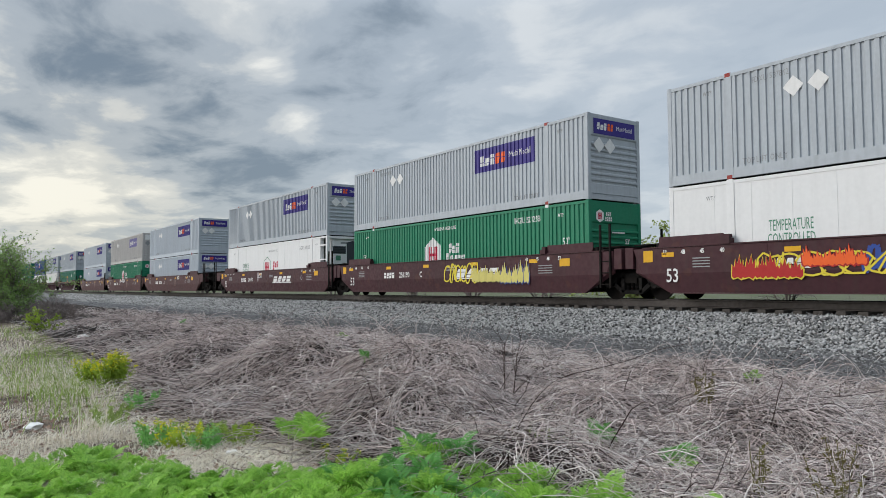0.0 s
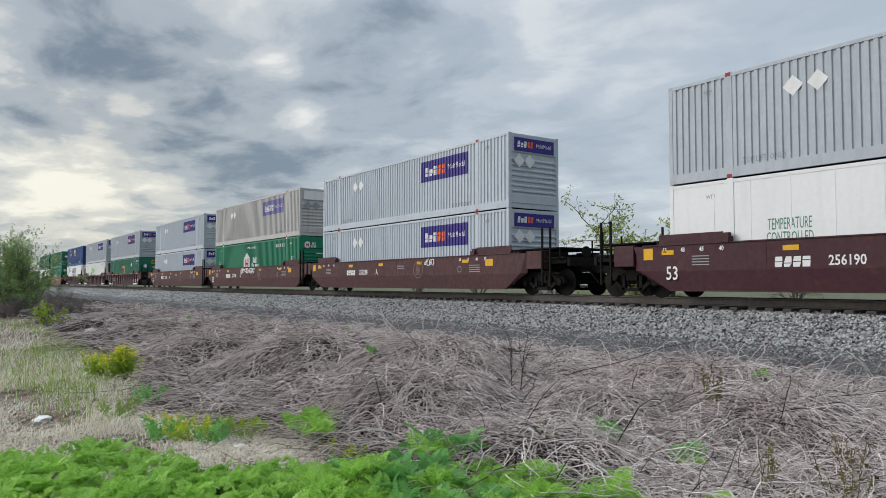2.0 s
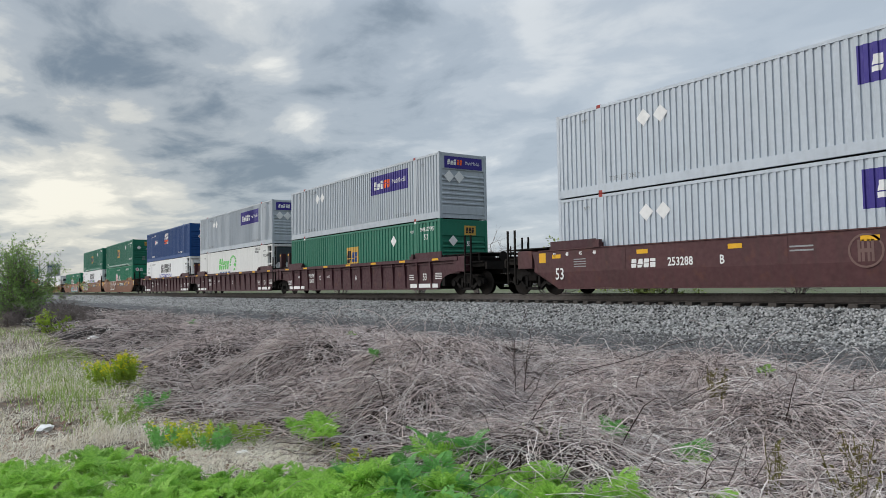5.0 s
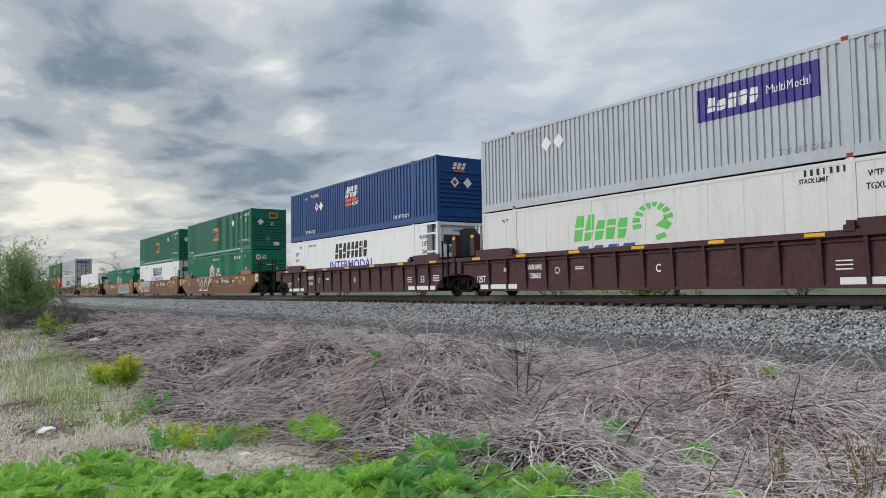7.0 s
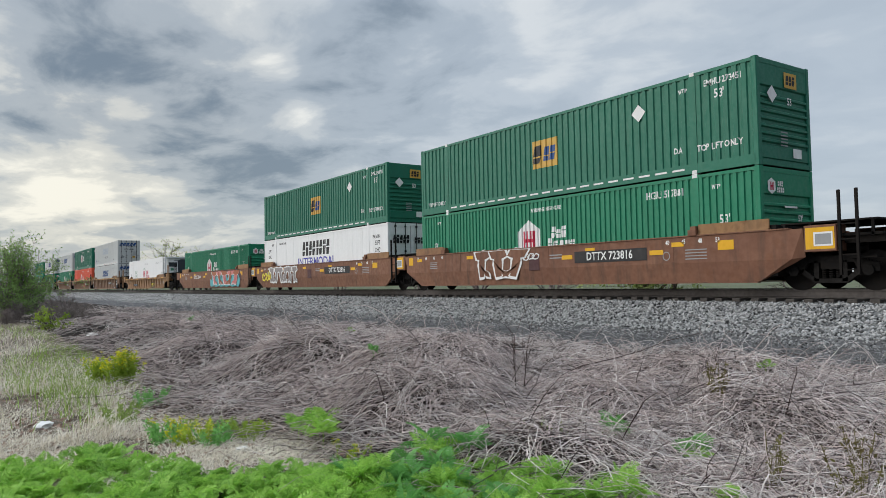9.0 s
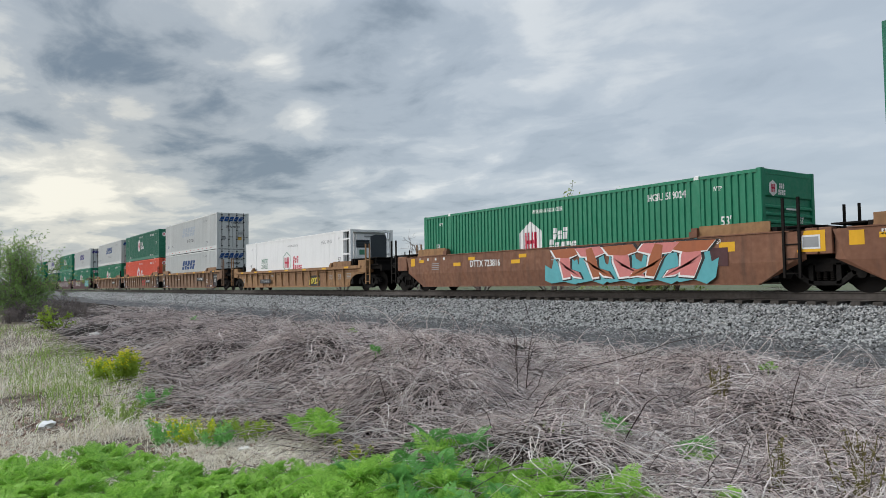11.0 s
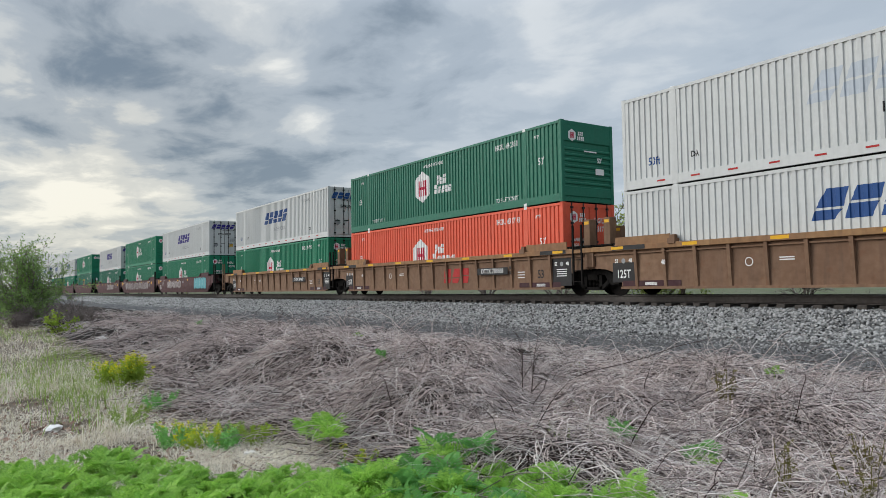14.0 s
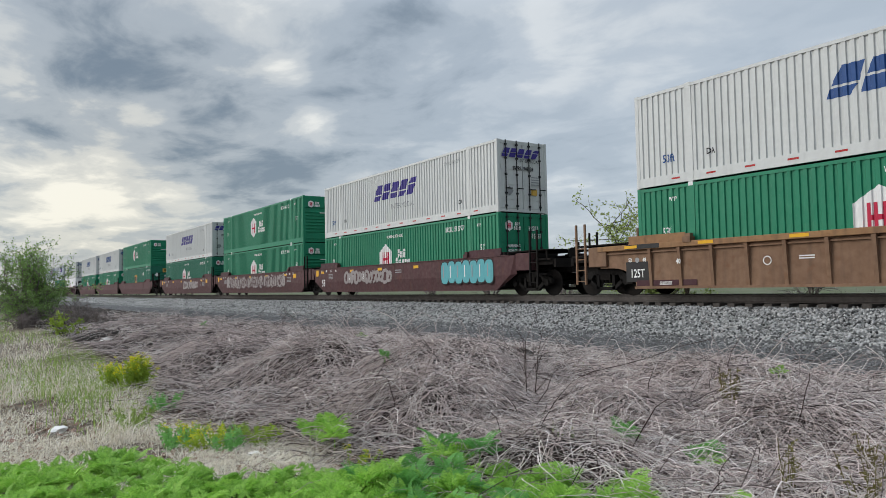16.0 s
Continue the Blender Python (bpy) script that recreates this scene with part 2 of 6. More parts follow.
def prism(bm, outline, y0, y1):
    """Extrudes an outline in x and z from y0 to y1."""
    a = [bm.verts.new((x, y0, z)) for x, z in outline]
    b = [bm.verts.new((x, y1, z)) for x, z in outline]
    bm.faces.new(a)
    bm.faces.new(b[::-1])
    n = len(outline)
    for i in range(n):
        bm.faces.new((a[i], a[(i + 1) % n], b[(i + 1) % n], b[i]))


def rod(bm, p0, p1, r, sides=6, r1=None):
    p0, p1 = Vector(p0), Vector(p1)
    d = p1 - p0
    m = Matrix.Translation((p0 + p1) / 2) @ d.to_track_quat("Z", "Y").to_matrix().to_4x4()
    bmesh.ops.create_cone(bm, cap_ends=True, segments=sides, radius1=r, radius2=r if r1 is None else r1, depth=d.length, matrix=m)


# ---- terrain ----
TRACK_Y = 18.75


def smooth(a, b, v):
    t = np.clip((v - a) / (b - a), 0, 1)
    return t * t * (3 - 2 * t)


rng = np.random.default_rng(7)
_hx, _hy, _hr, _ha = rng.uniform(-75, 8, 170), rng.uniform(4.2, 12.2, 170), rng.uniform(0.5, 1.4, 170), rng.uniform(0.04, 0.26, 170)
# the larger heaps of dead vines
HEAPS = [(-11.4, 5.5, 1.7, 0.80), (-9.1, 6.1, 1.5, 0.80), (-7.7, 5.0, 1.2, 0.52), (-13.4, 6.9, 1.5, 0.66), (-15.8, 4.9, 1.6, 0.52), (-6.3, 8.8, 1.4, 0.58), (-4.6, 7.5, 1.1, 0.40),
         (-6.1, 6.6, 1.0, 0.42), (-19.6, 6.9, 1.8, 0.52), (-24.0, 6.3, 2.2, 0.46), (-33.0, 7.0, 2.6, 0.42), (-12.2, 9.8, 1.6, 0.40), (-17.6, 9.3, 1.4, 0.42), (-5.1, 4.6, 0.8, 0.26), (-8.3, 8.3, 1.2, 0.42), (-28.5, 4.6, 1.4, 0.36)]


def ground_z(x, y):
    x, y = np.asarray(x, dtype=float), np.asarray(y, dtype=float)
    d = np.abs(y - TRACK_Y)
    prof = np.interp(d, [0, 1.20, 1.36, 1.75, 3.45, 4.9, 6.5, 10, 14, 15.6, 30, 200, 3000], [-0.29, -0.30, -0.35, -0.38, -0.90, -1.13, -1.33, -1.38, -1.33, -1.33, -1.36, -1.5, -1.5])
    z = prof.copy()
    near = smooth(2.7, 4.1, y) * (1 - 0.75 * smooth(9.5, 12.0, y)) * (1 - smooth(12.5, 14.0, y)) * (x < 12)
    h = np.zeros_like(z)
    for cx, cy, r, a in list(zip(_hx, _hy, _hr, _ha)) + HEAPS:
        h = np.maximum(h, a * np.exp(-(((x - cx) ** 2 + (y - cy) ** 2) / (r * r)) ** 1.4))
    z = z + near * h
    z = z + 0.03 * np.sin(x * 0.9 + y * 0.6) * (y < 3.4)
    return z


def make_ground():
    xs = np.concatenate([[-3000, -900, -300, -140], np.arange(-90, -30, 1.5), np.arange(-30, 6, 0.3), [8, 14, 25, 60, 300, 900, 3000]])
    ys = np.concatenate([[-2500, -400, -80, -20, -6], np.arange(-3, 13.5, 0.3), [13.6, 13.85, 14.5, 15.3, 15.8, 16.4, 17.0, 17.39, 17.55, 20.05, 20.5, 22.1, 24.5, 30, 45, 80, 200, 700, 3000]])
    X, Y = np.meshgrid(xs, ys, indexing="ij")
    V = np.stack([X, Y, ground_z(X, Y)], -1).reshape(-1, 3)
    nx, ny = len(xs), len(ys)
    i, j = np.meshgrid(np.arange(nx - 1), np.arange(ny - 1), indexing="ij")
    a = (i * ny + j).ravel()
    F = np.stack([a, a + ny, a + ny + 1, a + 1], 1)
    # litter soil, its tones darkened to stand for shade between the stalks
    soil = surface("shade_dark_litter_soil", (0.060, 0.047, 0.042), (0.020, 0.016, 0.014), rough=0.95, scale=0.7, fine=16, vary=1.0, bump=0.9, spec=0.1)
    stone = surface("crushed_grey_ballast", (0.30, 0.30, 0.29), (0.10, 0.10, 0.10), rough=0.9, scale=9, fine=26, vary=1.0, bump=1.0, spec=0.2)
    cinder = surface("dark_cinder_path", (0.15, 0.148, 0.15), (0.07, 0.068, 0.068), rough=0.95, scale=0.8, fine=30, vary=0.9, bump=0.7, spec=0.2)
    field = surface("pale_far_field", (0.16, 0.16, 0.12), (0.10, 0.125, 0.06), rough=0.95, scale=0.12, fine=3, vary=1.0, bump=0.6, spec=0.1)
    straw = surface("dry_straw_ground", (0.26, 0.215, 0.165), (0.08, 0.063, 0.05), rough=0.95, scale=5.0, fine=40, vary=1.0, bump=0.9, spec=0.1)
    me = mesh_np("ground", V, F, soil)
    for m in (stone, cinder, field, straw):
        me.materials.append(m)
    cy = (Y.reshape(-1)[F].mean(1))
    d = np.abs(cy - TRACK_Y)
    # close in, dark soil replaces straw to paint the shade under the weeds
    idx = np.where(d < 3.45, 1, np.where(d < 6.2, 2, np.where(cy > 24.5, 3, np.where((cy < 3.2) & (np.hypot(X.reshape(-1)[F].mean(1), cy) > 7.6), 4, 0))))
    me.polygons.foreach_set("material_index", idx.astype(np.int32))
    me.polygons.foreach_set("use_smooth", np.ones(len(F), dtype=bool))
    return tagged(new("ground", me), "brown litter, straw and gravel ground beside the railway", "ground", kind="structure")


ground = make_ground()


# ---- track ----
def rail_mesh():
    prof = [(-0.036, 0.0), (0.036, 0.0), (0.036, -0.035), (0.009, -0.05), (0.009, -0.175), (0.075, -0.20), (0.075, -0.215), (-0.075, -0.215), (-0.075, -0.20), (-0.009, -0.175), (-0.009, -0.05), (-0.036, -0.035)]
    bm = bmesh.new()
    xs = [-900, -60, -30, -10, 5, 900]
    rings = [[bm.verts.new((x, y, z)) for y, z in prof] for x in xs]
    for a, b in zip(rings, rings[1:]):
        for i in range(len(prof)):
            j = (i + 1) % len(prof)
            f = bm.faces.new((a[i], a[j], b[j], b[i]))
            f.material_index = 0 if i == 0 else 1
    me = bpy.data.meshes.new("rail")
    bmesh.ops.recalc_face_normals(bm, faces=bm.faces)
    bm.to_mesh(me)
    bm.free()
    me.materials.append(STEEL)
    me.materials.append(RAIL_SIDE)
    return me


def make_track():
    track = tagged(new("railway_track"), "single railway track with worn steel rails on dark timber ties", "railway track", kind="structure")
    track.location = (0, TRACK_Y, 0)
    me = rail_mesh()
    for y in (-0.7525, 0.7525):
        part("rail", me, None, track).location = (0, y, 0)
    return track


track = make_track()

# ---- containers ----
LENGTH, HIGH, WIDE = 16.15, 2.89, 2.59
POST = 6.095
DEEP = 0.034


def waves(period):
    """Corners of the corrugated side, x and depth, between the posts."""
    pts = []
    for a, b in ((-LENGTH / 2 + 0.16, -POST - 0.12), (-POST + 0.12, POST - 0.12), (POST + 0.12, LENGTH / 2 - 0.16)):
        n = max(1, round((b - a) / period))
        p = (b - a) / n
        for i in range(n):
            x = a + i * p
            pts += [(x + p * 0.02, 0.0), (x + p * 0.48, 0.0), (x + p * 0.57, DEEP), (x + p * 0.90, DEEP), (x + p, 0.0)]
    out, last = [(-LENGTH / 2 + 0.1, 0.0)], -99
    for x, d in pts:
        if x - last > 1e-4:
            out.append((x, d))
            last = x
    out.append((LENGTH / 2 - 0.1, 0.0))
    return out


FOLDS = {"fine": np.array(waves(0.212)), "wide": np.array(waves(0.278))}
SHAPES = {}


def cached(key, make):
    if key not in SHAPES:
        SHAPES[key] = make()
    return SHAPES[key]


def bm_mesh(bm, name, mat):
    me = bpy.data.meshes.new(name)
    bmesh.ops.recalc_face_normals(bm, faces=bm.faces)
    bm.to_mesh(me)
    bm.free()
    me.materials.append(mat)
    return me


def corrugated_wall(mat, kind):
    bm = bmesh.new()
    z0, z1 = 0.29, HIGH - 0.10
    cols = []
    for x, d in FOLDS[kind]:
        cols.append([bm.verts.new((x, -WIDE / 2 + 0.012 + d, z)) for z in (z0, z1)])
    back = [[bm.verts.new((x, -WIDE / 2 + 0.06, z)) for z in (z0, z1)] for x in (FOLDS[kind][0, 0], FOLDS[kind][-1, 0])]
    for a, b in zip(cols, cols[1:]):
        bm.faces.new((a[0], b[0], b[1], a[1]))
    bm.faces.new((back[0][0], back[0][1], back[1][1], back[1][0]))
    return bm_mesh(bm, "side_wall", mat)


def smooth_wall(mat, cut):
    bm = bmesh.new()
    a, b = -LENGTH / 2 + 0.1, LENGTH / 2 - (0.86 if cut else 0.1)
    prof = [(a, 0.0)]
    for i in range(13):
        x = -6.6 + i * 1.1
        prof += [(x - 0.016, 0.0), (x - 0.012, -0.005), (x + 0.012, -0.005), (x + 0.016, 0.0)]
    prof.append((b, 0.0))
    cols = [[bm.verts.new((x, -WIDE / 2 + 0.012 + d, z)) for z in (0.16, HIGH - 0.10)] for x, d in prof]
    back = [[bm.verts.new((x, -WIDE / 2 + 0.06, z)) for z in (0.16, HIGH - 0.10)] for x in (a, b)]
    for p, q in zip(cols, cols[1:]):
        bm.faces.new((p[0], q[0], q[1], p[1]))
    bm.faces.new((back[0][0], back[0][1], back[1][1], back[1][0]))
    bm.faces.new((cols[-1][0], back[1][0], back[1][1], cols[-1][1]))
    return bm_mesh(bm, "side_wall", mat)


def folded_sheet(prof, lo, hi, axis):
    """A folded end sheet: prof gives place along the folds and depth."""
    bm = bmesh.new()
    rows = []
    for q, d in prof:
        x = LENGTH / 2 - d
        rows.append([bm.verts.new((x, e, q) if axis == "z" else (x, q, e)) for e in (lo, hi)])
    for a, b in zip(rows, rows[1:]):
        bm.faces.new((a[0], a[1], b[1], b[0]))
    back = [[bm.verts.new((LENGTH / 2 - 0.09, e, q) if axis == "z" else (LENGTH / 2 - 0.09, q, e)) for e in (lo, hi)] for q in (prof[0][0], prof[-1][0])]
    bm.faces.new((rows[0][1], rows[0][0], back[0][0], back[0][1]))
    bm.faces.new((rows[-1][0], rows[-1][1], back[1][1], back[1][0]))
    bm.faces.new((back[0][0], back[1][0], back[1][1], back[0][1]))
    return bm


def ribbed_end(mat):
    prof = [(0.16, 0.05), (0.20, 0.05), (0.22, 0.02), (0.54, 0.02), (0.57, 0.055)]
    for i in range(7):
        z = 0.62 + i * 0.20
        prof += [(z, 0.055), (z + 0.035, 0.008), (z + 0.085, 0.008), (z + 0.12, 0.055)]
    prof += [(HIGH - 0.76, 0.055), (HIGH - 0.72, 0.012), (HIGH - 0.1, 0.012)]
    return bm_mesh(folded_sheet(prof, -WIDE / 2 + 0.1, WIDE / 2 - 0.1, "z"), "end_wall", mat)


def waved_end(mat):
    prof = [(-WIDE / 2 + 0.1, 0.045)]
    for i in range(9):
        y = -1.03 + i * 0.2575
        prof += [(y - 0.085, 0.045), (y - 0.05, 0.012), (y + 0.05, 0.012), (y + 0.085, 0.045)]
    prof += [(WIDE / 2 - 0.1, 0.045)]
    return bm_mesh(folded_sheet(prof, 0.16, HIGH - 0.1, "y"), "end_wall", mat)


def long_rail(mat, z0, z1, wide):
    return bm_mesh(boxes((-LENGTH / 2 + 0.1, LENGTH / 2 - 0.1, -WIDE / 2, -WIDE / 2 + wide, z0, z1)), "rail", mat)


def cross_rail(mat):
    return bm_mesh(boxes((-0.05, 0.046, -WIDE / 2 + 0.15, WIDE / 2 - 0.15, 0, 0.13)), "end_rail", mat)


def corner_post(mat):
    bm = boxes((-0.08, 0.08, -0.08, 0.08, 0.0, HIGH))
    bmesh.ops.bevel(bm, geom=[e for e in bm.edges if abs(e.verts[0].co.z - e.verts[1].co.z) > 1], offset=0.02, segments=1, affect="EDGES")
    return bm_mesh(bm, "corner_post", mat)


def lift_post(mat):
    return bm_mesh(boxes((-0.11, 0.11, -0.003, 0.06, 0.02, HIGH - 0.01)), "lift_post", mat)


def casting(mat):
    bm = boxes((-0.09, 0.09, 0.0, 0.16, 0.0, 0.12))
    bmesh.ops.bevel(bm, geom=bm.edges[:], offset=0.012, segments=1, affect="EDGES")
    return bm_mesh(bm, "corner_casting", mat)


def roof_mesh(mat):
    bm = bmesh.new()
    n = 40
    rows = []
    for i in range(n * 2 + 1):
        x = -LENGTH / 2 + 0.1 + i * (LENGTH - 0.2) / (2 * n)
        z = HIGH - (0.02 if i % 2 else 0.045)
        rows.append([bm.verts.new((x, y, z)) for y in (-WIDE / 2 + 0.06, WIDE / 2 - 0.06)])
    for a, b in zip(rows, rows[1:]):
        bm.faces.new((a[0], b[0], b[1], a[1]))
    return bm_mesh(bm, "roof", mat)


def floor_mesh(mat):
    return bm_mesh(boxes((-LENGTH / 2 + 0.1, LENGTH / 2 - 0.1, -WIDE / 2 + 0.08, WIDE / 2 - 0.08, 0.03, 0.15)), "floor", mat)


def door_leaf(mat):
    bm = soft_box(-0.03, 0.03, -0.585, 0.585, 0.0, HIGH - 0.3, r=0.01)
    for z in (0.35, 0.95, 1.55, 2.15):
        box(bm, 0.03, 0.042, -0.53, 0.53, z, z + 0.22)
    return bm_mesh(bm, "door", mat)


def lock_rod(mat):
    bm = bmesh.new()
    rod(bm, (0, 0, -0.12), (0, 0, HIGH - 0.22), 0.022, 6)
    for z in (0.0, 0.5, 1.25, 1.9, 2.45):
        box(bm, -0.025, 0.03, -0.05, 0.05, z, z + 0.07)
    box(bm, 0.02, 0.04, -0.02, 0.30, 0.72, 0.76)
    return bm_mesh(bm, "lock_rod", mat)


# -- flat lettering and marks, laid on the skin --
def glyph_mesh(text, size, bold=0.0):
    cu = bpy.data.curves.new("lettering", "FONT")
    cu.body, cu.size, cu.offset = text, size, bold
    cu.resolution_u = 2
    cu.align_x, cu.align_y = "CENTER", "CENTER"
    ob = bpy.data.objects.new("lettering", cu)
    me = bpy.data.meshes.new_from_object(ob)
    bpy.data.objects.remove(ob)
    bm = bmesh.new()
    bm.from_mesh(me)
    bpy.data.meshes.remove(me)
    for v in bm.verts:
        v.co = (v.co.x, 0.0, v.co.y)
    return bm


def poly(bm, pts, y=0.0):
    bm.faces.new([bm.verts.new((x, y, z)) for x, z in pts])


def lay_on(bm, x, z, wavy, squeeze=1.0, lift=0.004):
    """Moves a flat mark to x, z on the near side, and presses it into the corrugation."""
    for v in bm.verts:
        v.co = (v.co.x * squeeze + x, 0.0, v.co.z + z)
    if wavy and bm.verts:
        wave_x, wave_d = FOLDS["wide" if wavy == "wide" else "fine"].T
        xs = [v.co.x for v in bm.verts]
        lo, hi = min(xs), max(xs)
        for wx in wave_x[(wave_x > lo + 0.003) & (wave_x < hi - 0.003)]:
            bmesh.ops.bisect_plane(bm, geom=bm.verts[:] + bm.edges[:] + bm.faces[:], plane_co=(wx, 0, 0), plane_no=(1, 0, 0), dist=1e-5)
        for v in bm.verts:
            v.co.y = -WIDE / 2 + 0.012 + float(np.interp(v.co.x, wave_x, wave_d)) - lift
    else:
        for v in bm.verts:
            v.co.y = -WIDE / 2 + 0.012 - lift
    return bm


def words(text, size, squeeze=0.8, bold=0.006):
    bm = glyph_mesh(text, size, bold)
    for v in bm.verts:
        v.co.x *= squeeze
    return bm


def rect(w, h):
    bm = bmesh.new()
    poly(bm, [(-w / 2, -h / 2), (w / 2, -h / 2), (w / 2, h / 2), (-w / 2, h / 2)])
    return bm


def diamond(r):
    bm = bmesh.new()
    poly(bm, [(-r, 0), (0, -r), (r, 0), (0, r)])
    return bm


def block_letters(w, h, n, slant=0.0, low=None, gap=0.16, seed=1):
    """A word mark as a row of plain slit blocks, slanted."""
    r = random.Random(seed)
    bm = bmesh.new()
    step = w / n
    for i in range(n):
        x0, x1 = -w / 2 + i * step, -w / 2 + (i + 1 - gap) * step
        top = h / 2 if (low is None or i in low) else h / 2 - h * 0.26
        b, t = -h / 2, top
        slit = b + (t - b) * r.choice((0.36, 0.5, 0.64))
        e = (t - b) * 0.04
        cut = (x1 - x0) * r.uniform(0.05, 0.35)
        for pts in ([(x0, b), (x1 - cut, b), (x1, slit - e), (x0, slit - e)], [(x0, slit + e), (x1, slit + e), (x1, t), (x0 + cut, t)]):
            poly(bm, [(x + slant * (z + h / 2), z) for x, z in pts])
    return bm


def house_shape(w, h):
    bm = bmesh.new()
    poly(bm, [(-w / 2, -h / 2), (w / 2, -h / 2), (w / 2, h * 0.22), (0, h / 2), (-w / 2, h * 0.22)])
    return bm


def hexagon(w, h):
    bm = bmesh.new()
    poly(bm, [(-w / 2, -h * 0.27), (0, -h / 2), (w / 2, -h * 0.27), (w / 2, h * 0.27), (0, h / 2), (-w / 2, h * 0.27)])
    return bm


def hex_ring(w, h, t):
    bm = bmesh.new()
    o = [(-w / 2, -h * 0.27), (0, -h / 2), (w / 2, -h * 0.27), (w / 2, h * 0.27), (0, h / 2), (-w / 2, h * 0.27)]
    k = 1 - 2 * t / w
    for i in range(6):
        a, b = o[i], o[(i + 1) % 6]
        poly(bm, [a, b, (b[0] * k, b[1] * k), (a[0] * k, a[1] * k)])
    return bm


def gate_bars(w, h):
    """Two uprights joined by a bar."""
    bm = bmesh.new()
    for s in (-1, 1):
        for dx in (0.30, 0.12):
            poly(bm, [(s * w * dx - w * 0.06, -h / 2), (s * w * dx + w * 0.06, -h / 2), (s * w * dx + w * 0.06, h / 2), (s * w * dx - w * 0.06, h / 2)])
    for a, b in ((-0.24, -0.18), (-0.06, 0.06), (0.18, 0.24)):
        poly(bm, [(w * a, -h * 0.09), (w * b, -h * 0.09), (w * b, h * 0.09), (w * a, h * 0.09)])
    return bm


def mark(thing, name, bm, mat, x, z, wavy, lift=0.004, label=""):
    return part(name, lay_on(bm, x, z, wavy, lift=lift), mat, thing, label)


def end_mark(thing, name, bm, mat, y, z, lift=0.0, label=""):
    """A mark on the end that faces along the line."""
    for v in bm.verts:
        v.co = (LENGTH / 2 + 0.004 + lift, v.co.x + y, v.co.z + z)
    return part(name, bm, mat, thing, label)


def shell(u, level, mat, side="fine", end="ribs", label="", post=None):
    thing = tagged(new("shipping_container"), label, "shipping container", "containers on the train")
    z = 0.365 if level == 0 else 0.365 + HIGH + 0.015
    thing.location = (u, TRACK_Y, z)
    MOVING.append((thing, u, z))
    key = mat.name
    wall = cached(("wall", side, key, end == "cooler"), lambda: corrugated_wall(mat, side) if side != "smooth" else smooth_wall(mat, end == "cooler"))
    part("side_wall", wall, None, thing)
    part("side_wall", wall, None, thing).matrix_basis = Matrix.Diagonal((1, -1, 1, 1))
    for turn in (0, math.pi):
        part("bottom_rail", cached(("low_rail", key, side), lambda: long_rail(mat, 0.022, 0.30, 0.08) if side != "smooth" else long_rail(mat, 0.022, 0.20, 0.08)), None, thing).rotation_euler = (0, 0, turn)
        part("top_rail", cached(("high_rail", key), lambda: long_rail(mat, HIGH - 0.11, HIGH - 0.02, 0.07)), None, thing).rotation_euler = (0, 0, turn)
    for sx in (-1, 1):
        for z2 in (0.02, HIGH - 0.15):
            part("end_rail", cached(("cross", key), lambda: cross_rail(mat)), None, thing).location = (sx * (LENGTH / 2 - 0.05), 0, z2)
    part("roof", cached(("roof", key), lambda: roof_mesh(mat)), None, thing)
    part("floor", cached("floor", lambda: floor_mesh(DARK)), None, thing)
    l, w = LENGTH / 2, WIDE / 2
    for sx in (-1, 1):
        for sy in (-1, 1):
            part("corner_post", cached(("corner", key), lambda: corner_post(mat)), None, thing).location = (sx * (l - 0.08), sy * (w - 0.08), 0)
            p = part("lift_post", cached(("post", key), lambda: lift_post(mat)), None, thing)
            p.location = (sx * POST, sy * w, 0)
            if sy > 0:
                p.rotation_euler = (0, 0, math.pi)
            for z2 in (-0.004, HIGH - 0.108):
                c = part("corner_casting", cached(("cast", (post or mat).name), lambda: casting(post or mat)), None, thing)
                c.location = (sx * POST, sy * (w + 0.006), z2)
                if sy > 0:
                    c.rotation_euler = (0, 0, math.pi)
    back = part("end_wall", cached(("wave_end", key), lambda: waved_end(mat)), None, thing)
    back.rotation_euler = (0, 0, math.pi)
    if end == "ribs":
        part("end_wall", cached(("rib_end", key), lambda: ribbed_end(mat)), None, thing)
    elif end == "waves":
        part("end_wall", cached(("wave_end", key), lambda: waved_end(mat)), None, thing)
    elif end == "doors":
        for s in (-1, 1):
            d = part("door", cached(("leaf", key), lambda: door_leaf(mat)), None, thing)
            d.location = (l - 0.05, s * 0.60, 0.16)
            for y in (-0.28, 0.28):
                part("lock_rod", cached("lock_rod", lambda: lock_rod(D_BLACK)), None, d).location = (0.062, y, 0.06)
    elif end == "cooler":
        cooler_end(thing, mat)
    return thing


